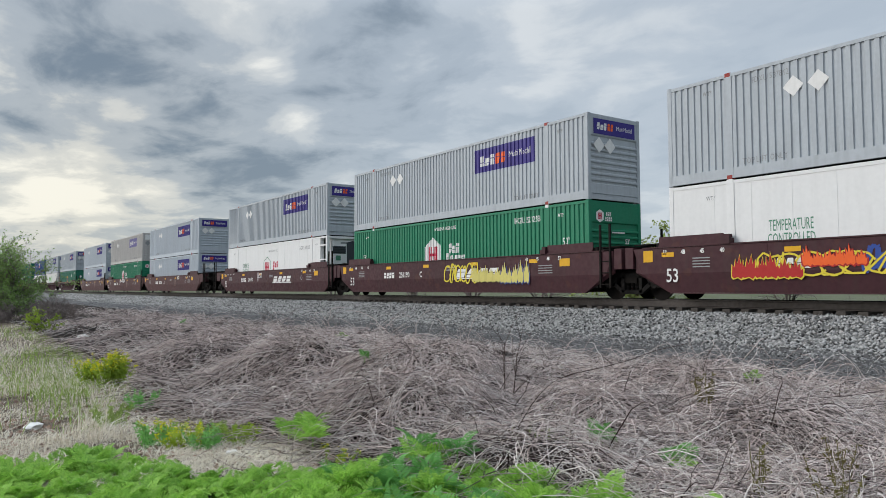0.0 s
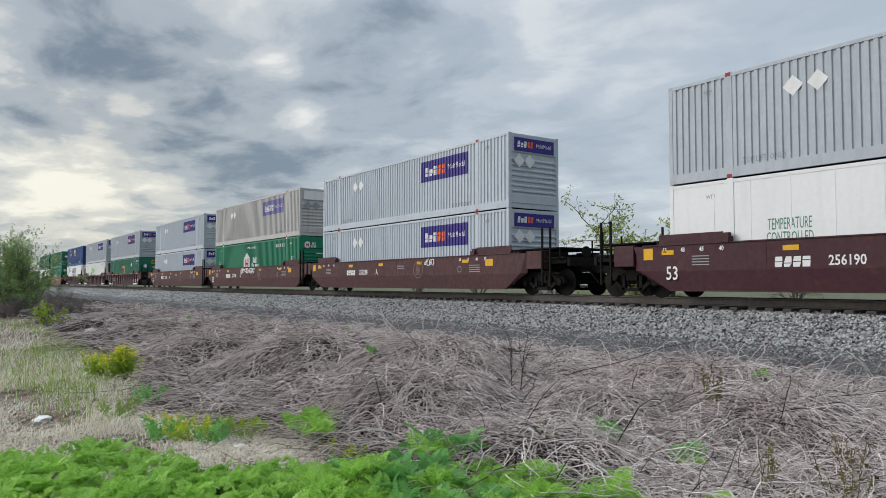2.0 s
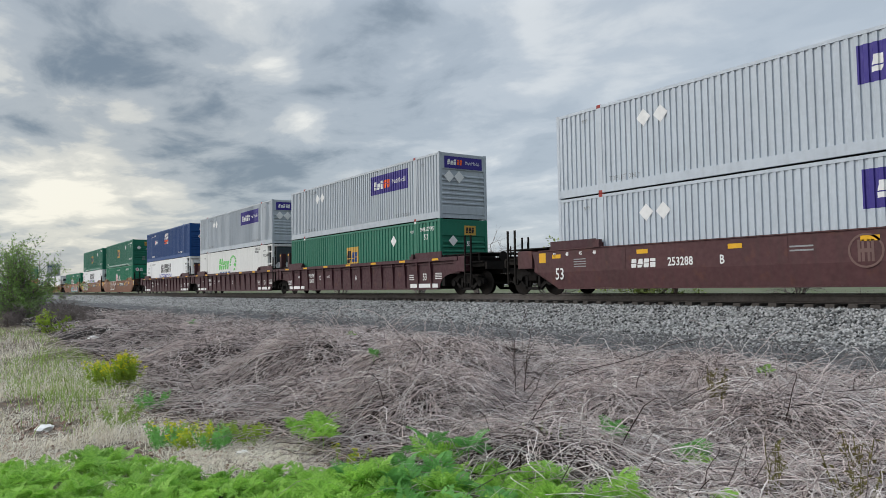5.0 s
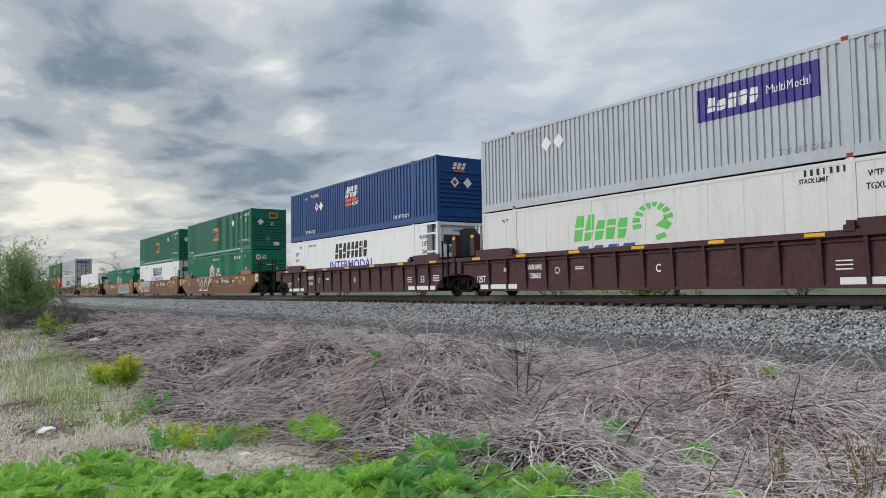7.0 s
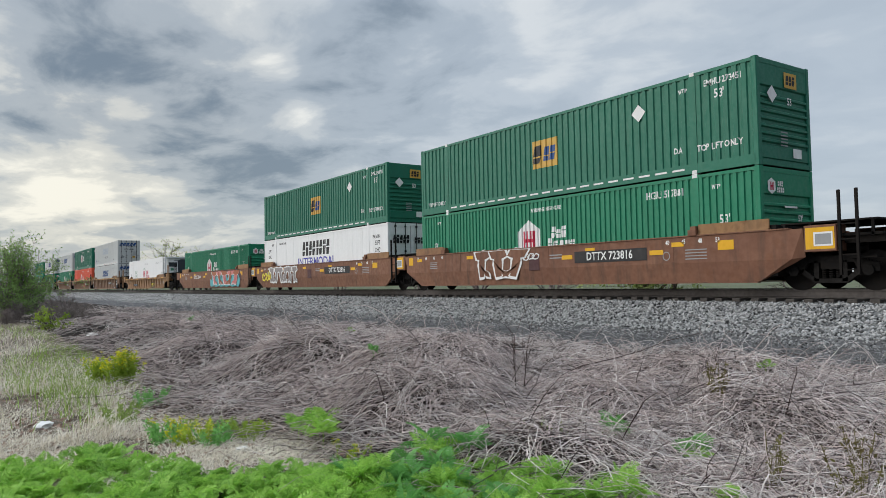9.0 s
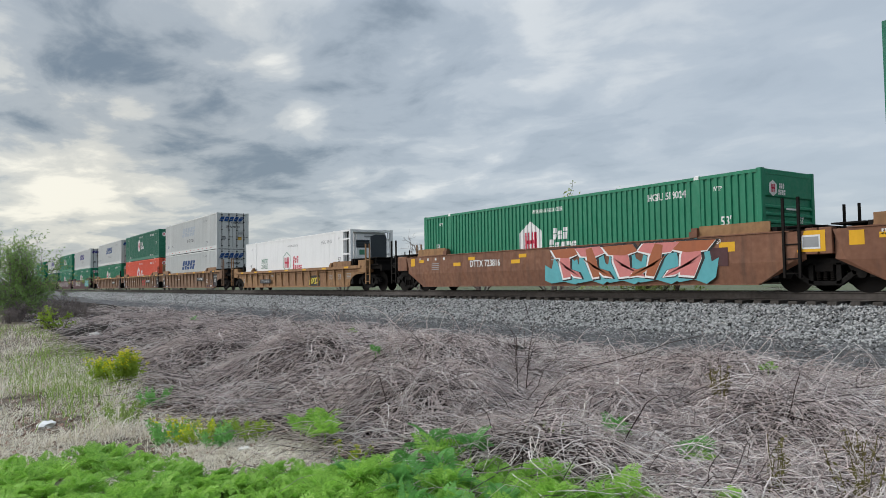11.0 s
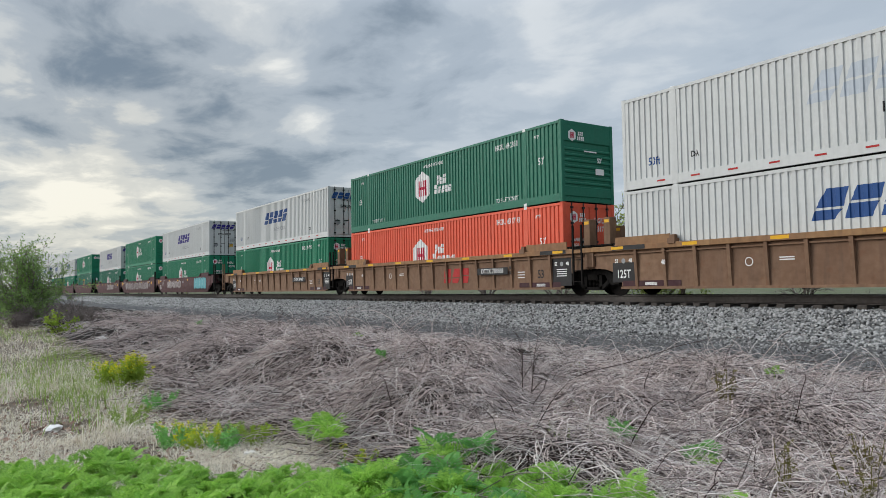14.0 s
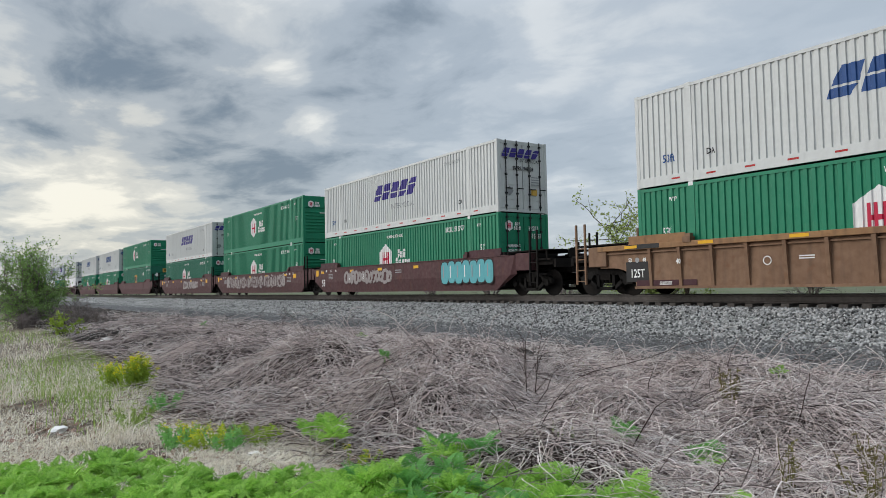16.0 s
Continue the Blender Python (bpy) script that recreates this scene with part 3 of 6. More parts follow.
def cooler_end(thing, mat):
    """The open front frame with its cooling unit."""
    l, w = LENGTH / 2, WIDE / 2
    dark_front = mat is WHITE_OLD or thing.get("dark_front")
    part("end_wall", boxes((l - 0.86, l - 0.82, -w + 0.06, w - 0.06, 0.16, HIGH - 0.05)), mat, thing)
    bm = bmesh.new()
    box(bm, l - 0.82, l - 0.10, -0.98, 0.98, 0.55, HIGH - 0.14)
    bmesh.ops.bevel(bm, geom=bm.edges[:], offset=0.10, segments=3, affect="EDGES")
    unit = part("cooling_unit", bm, WHITE, thing, "white rounded cooling unit")
    slate = surface("slate_plastic", (0.035, 0.045, 0.055), (0.025, 0.03, 0.04), rough=0.4, vary=0.4, bump=0.02)
    if dark_front:
        bm = bmesh.new()
        prism(bm, [(l - 0.5, HIGH - 0.2), (l - 0.06, HIGH - 0.2), (l - 0.06, 1.75), (l - 0.5, 1.2)], -0.98, 0.98)
        part("hood", bm, slate, unit, "large dark front hood")
    else:
        part("grille", soft_box(l - 0.14, l - 0.085, -0.90, -0.10, HIGH - 0.98, HIGH - 0.56, r=0.015), slate, unit, "black louvred grille")
        for k in range(4):
            part("louvre", boxes((l - 0.09, l - 0.078, -0.86, -0.14, HIGH - 0.93 + k * 0.09, HIGH - 0.905 + k * 0.09)), D_BLACK, unit)
        bm = bmesh.new()
        outline = [(-0.05, HIGH - 0.36), (0.25, HIGH - 0.26), (0.80, HIGH - 0.26), (0.93, HIGH - 0.42), (0.93, 0.86), (0.60, 1.12), (-0.02, 1.30)]
        a = [bm.verts.new((l - 0.07, y, z)) for y, z in outline]
        b = [bm.verts.new((l - 0.16, y, z)) for y, z in outline]
        bm.faces.new(a)
        bm.faces.new(b[::-1])
        for k in range(len(outline)):
            bm.faces.new((a[k], a[(k + 1) % 7], b[(k + 1) % 7], b[k]))
        part("side_cover", bm, slate, unit, "dark slate curved cover")
        part("control_panel", boxes((l - 0.115, l - 0.088, -0.72, -0.42, HIGH - 1.35, HIGH - 1.08)), D_TEAL, unit)
        part("name_strip", boxes((l - 0.112, l - 0.092, -0.42, 0.42, HIGH - 0.42, HIGH - 0.33)), D_GREY, unit)
    part("fuel_tank", soft_box(l - 0.78, l - 0.2, -0.9, 0.9, 0.16, 0.5, r=0.06), D_GREY, thing)
    for s in (-1, 1):
        for z in (0.45, 1.55, 2.35):
            part("frame_bar", boxes((l - 0.86, l - 0.12, s * (w - 0.05) - 0.04, s * (w - 0.05) + 0.04, z, z + 0.08)), mat, thing)
        bm = bmesh.new()
        rod(bm, (l - 0.45, s * (w - 0.06), 0.2), (l - 0.45, s * (w - 0.06), HIGH - 0.1), 0.035, 6)
        part("pipe", bm, D_BLACK if s < 0 else mat, thing)


MOVING = []
TIP = paint("red_corner_casting", (0.30, 0.03, 0.025), 0.2)


def code_marks(c, code, wavy, ink, right=True, top_only=True, foot53=True, foot_word="53'"):
    if code:
        mark(c, "lettering", words(code, 0.30), ink, 5.03 if right else -4.6, HIGH - 0.45, wavy, label="owner code and number")
    mark(c, "lettering", words("WTP", 0.17), ink, 6.75, HIGH - 0.42, wavy)
    mark(c, "lettering", words("WTP", 0.17), ink, -6.75, HIGH - 0.42, wavy)
    if foot53:
        mark(c, "lettering", words(foot_word, 0.36), ink, 7.0, 1.55, wavy)
        mark(c, "lettering", words(foot_word, 0.36), ink, -7.0, 1.50, wavy)
    if top_only:
        mark(c, "lettering", words("TOP LIFT ONLY", 0.24, 0.8, 0.002), ink, 5.0, 0.38, wavy)
        mark(c, "lettering", words("TOP LIFT ONLY", 0.22, 0.8, 0.0), ink, -5.1, 0.42, wavy)


def grey_box(u, level, mat=GREY, panel=D_NAVY, ink=D_WHITE, code="", faded=False, tone="light grey"):
    """The grey parcel carrier's container with its purple panel."""
    state = "faded purple panel" if faded else "purple-blue panel"
    c = shell(u, level, mat, "fine", "ribs", tone + " corrugated steel container with " + state, post=TIP)
    mark(c, "panel", rect(3.48, 0.92), panel, 3.72, 2.08, True, label="purple-blue logo panel")
    mark(c, "logo_block", block_letters(0.98, 0.40, 3, low=(0, 2), seed=3), ink, 2.78, 2.05, True, 0.008)
    mark(c, "logo_block", block_letters(0.60, 0.40, 2, seed=5), D_ORANGE if not faded else ink, 3.58, 2.05, True, 0.008)
    mark(c, "lettering", words("MultiModal", 0.33, 0.80, 0.0), ink, 4.66, 2.08, True, 0.008)
    for x in (-4.28, -3.65):
        mark(c, "placard", diamond(0.27), D_WHITE, x, 2.13, False, 0.008, label="white diamond placard")
    code_marks(c, "", True, D_GREY, foot53=False)
    if code:
        mark(c, "lettering", words(code, 0.22, 0.8, 0.0), D_GREY, -4.9, HIGH - 0.36, True)
    blank = rect(2.05, 0.52)
    end_mark(c, "end_panel", blank, D_WHITE if tone.startswith("warm") else panel, 0.0, HIGH - 0.42, label="end logo panel")
    if not tone.startswith("warm"):
        end_mark(c, "logo_block", block_letters(0.5, 0.24, 3, low=(0, 2), seed=3), D_WHITE, -0.62, HIGH - 0.41, 0.005)
        end_mark(c, "logo_block", block_letters(0.3, 0.24, 2, seed=5), D_ORANGE if not faded else D_WHITE, -0.20, HIGH - 0.41, 0.005)
        end_mark(c, "lettering", words("MultiModal", 0.22, 0.8, 0), D_WHITE, 0.48, HIGH - 0.41, 0.005)
    for y in (-0.78, -0.25):
        end_mark(c, "placard", diamond(0.27), D_GREY if tone.startswith("warm") else D_WHITE, y, HIGH - 1.05, 0.012)
    return c


def hex_box(u, level, mat=GREEN, house=True, code="", end="ribs", inc=False, tone="green"):
    """The green container with the white house mark."""
    c = shell(u, level, mat, "fine", end, tone + " corrugated steel container with a white house-shaped mark", post=D_WHITE)
    x = -1.24 if inc else -1.0
    z = 1.48 if level == 0 else 1.60
    if level == 0:
        mark(c, "house_mark", house_shape(1.22, 1.38), D_WHITE, x, z, True, label="white house-shaped mark")
    else:
        mark(c, "hexagon_mark", hexagon(1.2, 1.42), D_WHITE, x, z, True, label="white hexagonal mark")
    mark(c, "gate_mark", gate_bars(0.85, 0.70), D_RED, x, z - 0.06, True, 0.008)
    mark(c, "logo_block", block_letters(0.80, 0.40, 3, low=(0, 2), seed=11), D_WHITE, x + 1.55, z + 0.16, True)
    mark(c, "logo_block", block_letters(1.36 if not inc else 1.75, 0.40, 5, low=(0,), seed=12), D_WHITE, x + (1.67 if not inc else 1.87), z - 0.23, True)
    mark(c, "lettering", words("WARNING HIGH CUBE", 0.19), D_WHITE, -0.1, HIGH - 0.40, True)
    code_marks(c, code, True, D_WHITE, top_only=level == 1 and mat is GREEN_DARK)
    end_mark(c, "hexagon_mark", hexagon(0.36, 0.44), D_WHITE, -0.78, HIGH - 0.52)
    end_mark(c, "gate_mark", gate_bars(0.24, 0.22), D_RED, -0.78, HIGH - 0.52, 0.004)
    for i, w in enumerate((0.26, 0.36)):
        end_mark(c, "logo_block", block_letters(w, 0.14, 3 + i, seed=13 + i), D_WHITE, -0.36, HIGH - 0.44 - 0.17 * i)
    if end == "doors":
        end_mark(c, "lettering", words(code.split()[0] if code else "HGIU", 0.26), D_WHITE, 0.48, HIGH - 0.62)
        end_mark(c, "lettering", words(code.split()[1] if code else "500785", 0.26), D_WHITE, 0.58, HIGH - 0.92)
        end_mark(c, "lettering", words("WARNING", 0.17), D_WHITE, -0.55, HIGH - 1.32)
        end_mark(c, "lettering", words("HIGH CUBE", 0.17), D_WHITE, -0.55, HIGH - 1.52)
    else:
        end_mark(c, "lettering", words("53'", 0.24), D_WHITE, 0.55, HIGH - 1.35, 0.012)
        end_mark(c, "warning_bar", rect(0.62, 0.05), D_WHITE, 0.1, HIGH - 1.05, 0.012)
        end_mark(c, "data_plate", rect(0.42, 0.22), D_WHITE, 0.55, HIGH - 1.75, 0.012)
    return c


def gold_box(u, level, code="EMHU 273451"):
    """The dark green container with the gold mark."""
    c = shell(u, level, GREEN_DARK, "wide", "ribs", "dark green corrugated steel container with a gold square mark", post=D_WHITE)
    mark(c, "gold_panel", rect(1.3, 1.0), D_GOLD, -0.08, 1.57, "wide", label="gold square logo panel")
    mark(c, "logo_block", block_letters(0.48, 0.64, 1, seed=3), D_BLACK, -0.42, 1.57, "wide", 0.008)
    mark(c, "logo_block", block_letters(0.62, 0.50, 2, 0.1, seed=8), D_BLUE, 0.18, 1.55, "wide", 0.008)
    mark(c, "placard", diamond(0.27), D_WHITE, 4.16, 2.13, False, 0.008, label="white diamond placard")
    mark(c, "lettering", words("WTP", 0.17), D_WHITE, 5.75, HIGH - 0.45, "wide")
    mark(c, "lettering", words(code, 0.25), D_WHITE, 7.05, HIGH - 0.40, "wide")
    mark(c, "lettering", words("53'", 0.34), D_WHITE, 6.95, HIGH - 0.75, "wide")
    mark(c, "lettering", words("TOP LIFT ONLY", 0.25), D_WHITE, 6.9, 0.70, "wide")
    mark(c, "lettering", words("DA", 0.24), D_WHITE, 5.55, 0.74, "wide")
    mark(c, "lettering", words("TOP LIFT ONLY", 0.22), D_WHITE, -6.9, 0.42, "wide")
    for i in range(19):
        mark(c, "reflector", rect(0.42, 0.055), D_WHITE, -5.6 + i * 0.62, 0.17, False, 0.018)
    end_mark(c, "gold_panel", rect(0.62, 0.42), D_GOLD, 0.3, HIGH - 0.48, 0.01)
    end_mark(c, "logo_block", block_letters(0.46, 0.26, 3, seed=3), D_BLACK, 0.3, HIGH - 0.48, 0.015)
    end_mark(c, "placard", diamond(0.24), D_WHITE, -0.62, HIGH - 0.95, 0.012)
    end_mark(c, "lettering", words("53", 0.28), D_WHITE, 0.22, HIGH - 1.08, 0.012)
    end_mark(c, "data_plate", rect(0.42, 0.26), D_WHITE, 0.55, 0.42, 0.0)
    for i in range(5):
        end_mark(c, "data_bar", rect(0.34, 0.035), D_GREY, -0.1, 0.95 - i * 0.09, 0.012)
    return c


def navy_box(u, level):
    c = shell(u, level, BLUE, "wide", "ribs", "navy blue corrugated steel container with a white and orange mark")
    mark(c, "logo_block", block_letters(1.35, 0.58, 3, 0.2, seed=21), D_WHITE, 0.0, 2.22, "wide")
    mark(c, "logo_stripe", rect(1.4, 0.16), D_ORANGE, 0.0, 1.80, "wide", label="orange stripe")
    mark(c, "logo_stripe", rect(0.7, 0.14), D_ORANGE, -0.32, 1.58, "wide")
    mark(c, "lettering", words("FREIGHT", 0.24), D_WHITE, 0.42, 1.58, "wide")
    for x in (-4.28, -3.72):
        mark(c, "placard", diamond(0.26), D_WHITE, x, 1.84, False, 0.008, label="red and white diamond placard")
    mark(c, "placard_tip", diamond(0.13), D_RED, -4.28, 1.87, False, 0.013)
    mark(c, "lettering", words("YNCU 450303", 0.22), D_WHITE, -4.6, HIGH - 0.38, "wide")
    mark(c, "lettering", words("WTP", 0.17), D_WHITE, -5.75, HIGH - 0.45, "wide")
    mark(c, "lettering", words("TOP LIFT ONLY", 0.24), D_WHITE, -5.2, 0.45, "wide")
    mark(c, "lettering", words("TOP LIFT ONLY", 0.24), D_WHITE, 5.0, 0.45, "wide")
    end_mark(c, "logo_block", block_letters(0.72, 0.30, 3, 0.2, seed=21), D_WHITE, -0.1, HIGH - 0.42)
    end_mark(c, "logo_stripe", rect(0.6, 0.07), D_ORANGE, -0.1, HIGH - 0.64)
    for y, m in ((-0.35, D_RED), (0.35, D_WHITE)):
        end_mark(c, "placard", diamond(0.24), D_WHITE, y, HIGH - 1.15, 0.012)
        end_mark(c, "placard_tip", diamond(0.13), m, y, HIGH - 1.15, 0.016)
    return c


def swift_box(u, level, bright=True, ghost=False, mat=None, code="SWRU 101424"):
    """The white container with a slanted blue word mark."""
    c = shell(u, level, mat or WHITE_DULL, "fine", "doors", "white corrugated container with slanted blue mark and rear doors")
    ink = D_BLUE if bright else D_NAVY
    z = 1.85
    if not ghost:
        mark(c, "logo_block", block_letters(4.0, 0.76, 5, 0.34, seed=31), ink, -0.1, z, True, label="slanted blue word mark")
    else:
        mark(c, "logo_block", block_letters(4.0, 0.76, 5, 0.34, seed=31), GREY_PALE, -0.1, z, True, label="worn ghost of a word mark")
    if level:
        mark(c, "lettering", words("INTERMODAL", 0.36, 0.95, 0.0), D_GREY if not ghost else D_BLACK, 0.7, 1.03, True)
    mark(c, "lettering", words(code, 0.25, 0.8, 0.0), D_GREY, 4.9, HIGH - 0.48, True)
    mark(c, "lettering", words("53ft", 0.34), D_BLUE, -6.85, 0.78, True)
    mark(c, "lettering", words("DA", 0.24), D_BLACK, -5.4, 0.78, True)
    mark(c, "lettering", words("DA", 0.24), D_BLACK, 5.5, 0.65, True)
    for i in range(12):
        mark(c, "reflector", rect(0.3, 0.05), D_SPRAYRED, -6.6 + i * 1.2, 0.17, False, 0.018)
    end_mark(c, "logo_block", block_letters(1.9, 0.36, 5, 0.34, seed=31), ink, -0.15, HIGH - 0.50, 0.02)
    end_mark(c, "lettering", words("INTERMODAL", 0.18, 0.9, 0), D_BLACK, 0.35, HIGH - 0.80, 0.02)
    end_mark(c, "lettering", words(code, 0.22), D_BLACK, 0.0, HIGH - 1.12, 0.02)
    end_mark(c, "placard", diamond(0.2), D_GREY, -0.72, 0.85, 0.02)
    end_mark(c, "data_plate", rect(0.3, 0.26), D_GOLD, 0.55, 0.85, 0.02)
    for i in range(4):
        end_mark(c, "data_bar", rect(0.42, 0.04), D_GREY, 0.62, 1.45 - i * 0.1, 0.02)
    return c


def cold_box(u, level, code="HGRU 300125", right_mark=False):
    """The smooth white cooled container with the red house mark."""
    c = shell(u, level, WHITE, "smooth", "cooler", "smooth white cooled container with a crimson gate mark and cooling unit")
    x = -0.6
    z = 1.42
    mark(c, "hexagon_ring", hex_ring(1.2, 1.25, 0.05), D_TEAL, x, z, False, label="thin grey-green hexagon outline")
    mark(c, "gate_mark", gate_bars(1.0, 0.66), D_RED, x, z - 0.05, False, 0.006)
    mark(c, "logo_block", block_letters(0.85, 0.40, 3, low=(0, 2), seed=11), D_RED, x + 1.42, z + 0.10, False)
    mark(c, "logo_block", block_letters(1.4, 0.42, 5, low=(0,), seed=12), D_RED, x + 1.65, z - 0.34, False)
    mark(c, "lettering", words("WARNING HIGH CUBE", 0.19, 0.8, 0.0), D_GREY, 0.35, HIGH - 0.52, False)
    mark(c, "lettering", words(code, 0.29, 0.8, 0.0), D_GREY, 5.15, HIGH - 0.55, False)
    mark(c, "lettering", words("WTP", 0.17, 0.8, 0.0), D_GREY, 6.7, HIGH - 0.45, False)
    mark(c, "lettering", words("WTP", 0.17, 0.8, 0.0), D_GREY, -6.7, HIGH - 0.45, False)
    mark(c, "lettering", words("53'", 0.34), D_BLACK, 6.75, 1.30, False)
    mark(c, "lettering", words("53'", 0.34), D_BLACK, -6.95, 1.28, False)
    mark(c, "lettering", words("TEMPERATURE", 0.42, 0.42, 0.0), D_TEAL, -4.45, 1.55, False, label="grey-green words")
    mark(c, "lettering", words("CONTROLLED", 0.42, 0.45, 0.0), D_TEAL, -4.45, 1.20, False, label="grey-green words")
    return c


def tiger_box(u, level):
    c = shell(u, level, WHITE_OLD, "smooth", "cooler", "smooth off-white cooled container with bright green marks")
    mark(c, "logo_block", block_letters(2.35, 0.85, 5, 0.12, low=(0, 1), seed=41), D_LIME, -1.85, 1.90, False, label="bright green word mark")
    bm = bmesh.new()
    for i in range(9):
        a0, a1 = math.pi * (0.05 + 0.12 * i), math.pi * (0.13 + 0.12 * i)
        r0, r1 = 0.62, 0.44 + 0.05 * (i % 2)
        poly(bm, [(r0 * math.cos(a0) * 1.25, r0 * math.sin(a0)), (r0 * math.cos(a1) * 1.25, r0 * math.sin(a1)), (r1 * math.cos(a1), r1 * math.sin(a1)), (r1 * math.cos(a0), r1 * math.sin(a0))])
    poly(bm, [(0.1, -0.1), (0.55, -0.25), (0.7, -0.08), (0.45, 0.1)])
    poly(bm, [(0.15, -0.55), (0.5, -0.45), (0.42, -0.32), (0.1, -0.4)])
    mark(c, "animal_mark", bm, D_LIME, 0.28, 1.86, False, 0.008)
    mark(c, "logo_block", block_letters(2.6, 0.5, 4, 0.2, seed=43), D_BLUE, -1.7, 1.05, False)
    mark(c, "lettering", words("STACK LIMIT", 0.16), D_BLACK, 5.2, HIGH - 0.42, False)
    mark(c, "lettering", words("WTP", 0.20), D_BLACK, 6.65, HIGH - 0.42, False)
    mark(c, "lettering", words("TGXU 560869", 0.22), D_BLACK, 6.95, HIGH - 0.72, False)
    mark(c, "lettering", words("WTP", 0.20), D_BLACK, -6.65, HIGH - 0.42, False)
    for i in range(8):
        mark(c, "warning_stripe", rect(0.07, 0.16), D_BLACK, 5.0 + i * 0.16, HIGH - 0.22, False)
    return c


def prime_box(u, level, end="cooler"):
    c = shell(u, level, WHITE, "smooth", end, "smooth white container with a black block mark and violet-blue lettering")
    mark(c, "logo_block", block_letters(3.7, 0.82, 8, 0.0, seed=51), D_BLACK, -0.1, 2.06, False, label="black shaded block mark")
    mark(c, "lettering", words("INTERMODAL", 0.66, 1.22, 0.012), D_INK, -0.12, 1.27, False, label="violet-blue capital letters")
    mark(c, "lettering", words("53FT", 0.3), D_BLACK, -7.1, 2.12, False)
    mark(c, "lettering", words("XHC", 0.3), D_BLACK, -7.1, 1.76, False)
    mark(c, "lettering", words("53FT", 0.3), D_BLACK, 7.05, 1.95, False)
    mark(c, "lettering", words("XHC", 0.3), D_BLACK, 7.05, 1.60, False)
    mark(c, "lettering", words("PRIJ 61851", 0.22), D_BLACK, 6.95, HIGH - 0.62, False)
    mark(c, "lettering", words("STACK LIMIT 3 HIGH", 0.16), D_BLACK, -5.0, HIGH - 0.35, False)
    mark(c, "lettering", words("WTP", 0.20), D_BLACK, -6.6, HIGH - 0.38, False)
    if end == "doors":
        end_mark(c, "logo_block", block_letters(0.95, 0.4, 5, 0.0, seed=51), D_BLACK, -0.55, HIGH - 0.8, 0.02)
        end_mark(c, "logo_block", block_letters(0.7, 0.3, 4, 0.0, seed=52), D_BLACK, 0.55, HIGH - 0.85, 0.02)
    return c

# ---- well cars ----
WHEEL_R = 0.457
TRUCK_X = 9.68
WHEELSETS = []


def wheelset_mesh():
    bm = bmesh.new()
    prof = [(0.08, 0.0), (WHEEL_R, 0.0), (WHEEL_R + 0.028, -0.005), (WHEEL_R + 0.028, -0.035), (WHEEL_R - 0.06, -0.05), (0.16, -0.03), (0.08, -0.10)]
    n = 24
    for s in (-1, 1):
        rings = []
        for i in range(n):
            a = 2 * math.pi * i / n
            rings.append([bm.verts.new((r * math.cos(a), s * (0.80 + w), r * math.sin(a))) for r, w in prof])
        for i in range(n):
            a, b = rings[i], rings[(i + 1) % n]
            for k in range(len(prof)):
                k2 = (k + 1) % len(prof)
                bm.faces.new((a[k], a[k2], b[k2], b[k]))
    rod(bm, (0, -1.05, 0), (0, 1.05, 0), 0.082, 10)
    for s in (-1, 1):
        for k in range(3):
            a = 2 * math.pi * k / 3
            rod(bm, (0.06 * math.cos(a), s * 1.05, 0.06 * math.sin(a)), (0.06 * math.cos(a), s * 1.075, 0.06 * math.sin(a)), 0.016, 5)
    return bm_mesh(bm, "wheelset", DARK)


def side_frame_mesh():
    bm = bmesh.new()
    y0, y1 = -0.07, 0.07
    prism(bm, [(-1.12, 0.42), (-0.68, 0.42), (-0.55, 0.66), (0.55, 0.66), (0.68, 0.42), (1.12, 0.42), (1.12, 0.62), (0.85, 0.70), (0.62, 0.82), (-0.62, 0.82), (-0.85, 0.70), (-1.12, 0.62)], y0, y1)
    prism(bm, [(-0.80, 0.46), (-0.38, 0.16), (0.38, 0.16), (0.80, 0.46), (0.66, 0.52), (0.34, 0.27), (-0.34, 0.27), (-0.66, 0.52)], y0, y1)
    box(bm, -0.40, -0.28, y0, y1, 0.2, 0.70)
    box(bm, 0.28, 0.40, y0, y1, 0.2, 0.70)
    for s in (-1, 1):
        rod(bm, (s * 0.89, y0 - 0.05, 0.457), (s * 0.89, y0 + 0.02, 0.457), 0.13, 10)
    return bm_mesh(bm, "side_frame", surface("dusty_truck_casting", (0.022, 0.020, 0.019), (0.011, 0.010, 0.0095), rough=0.8, scale=2, fine=14, vary=0.9, bump=0.2, spec=0.1))


def springs_mesh():
    bm = bmesh.new()
    for dx in (-0.17, 0.0, 0.17):
        for i in range(6):
            z = 0.29 + i * 0.045
            rod(bm, (dx, 0, z), (dx, 0, z + 0.026), 0.062, 8)
    return bm_mesh(bm, "springs", DARK)


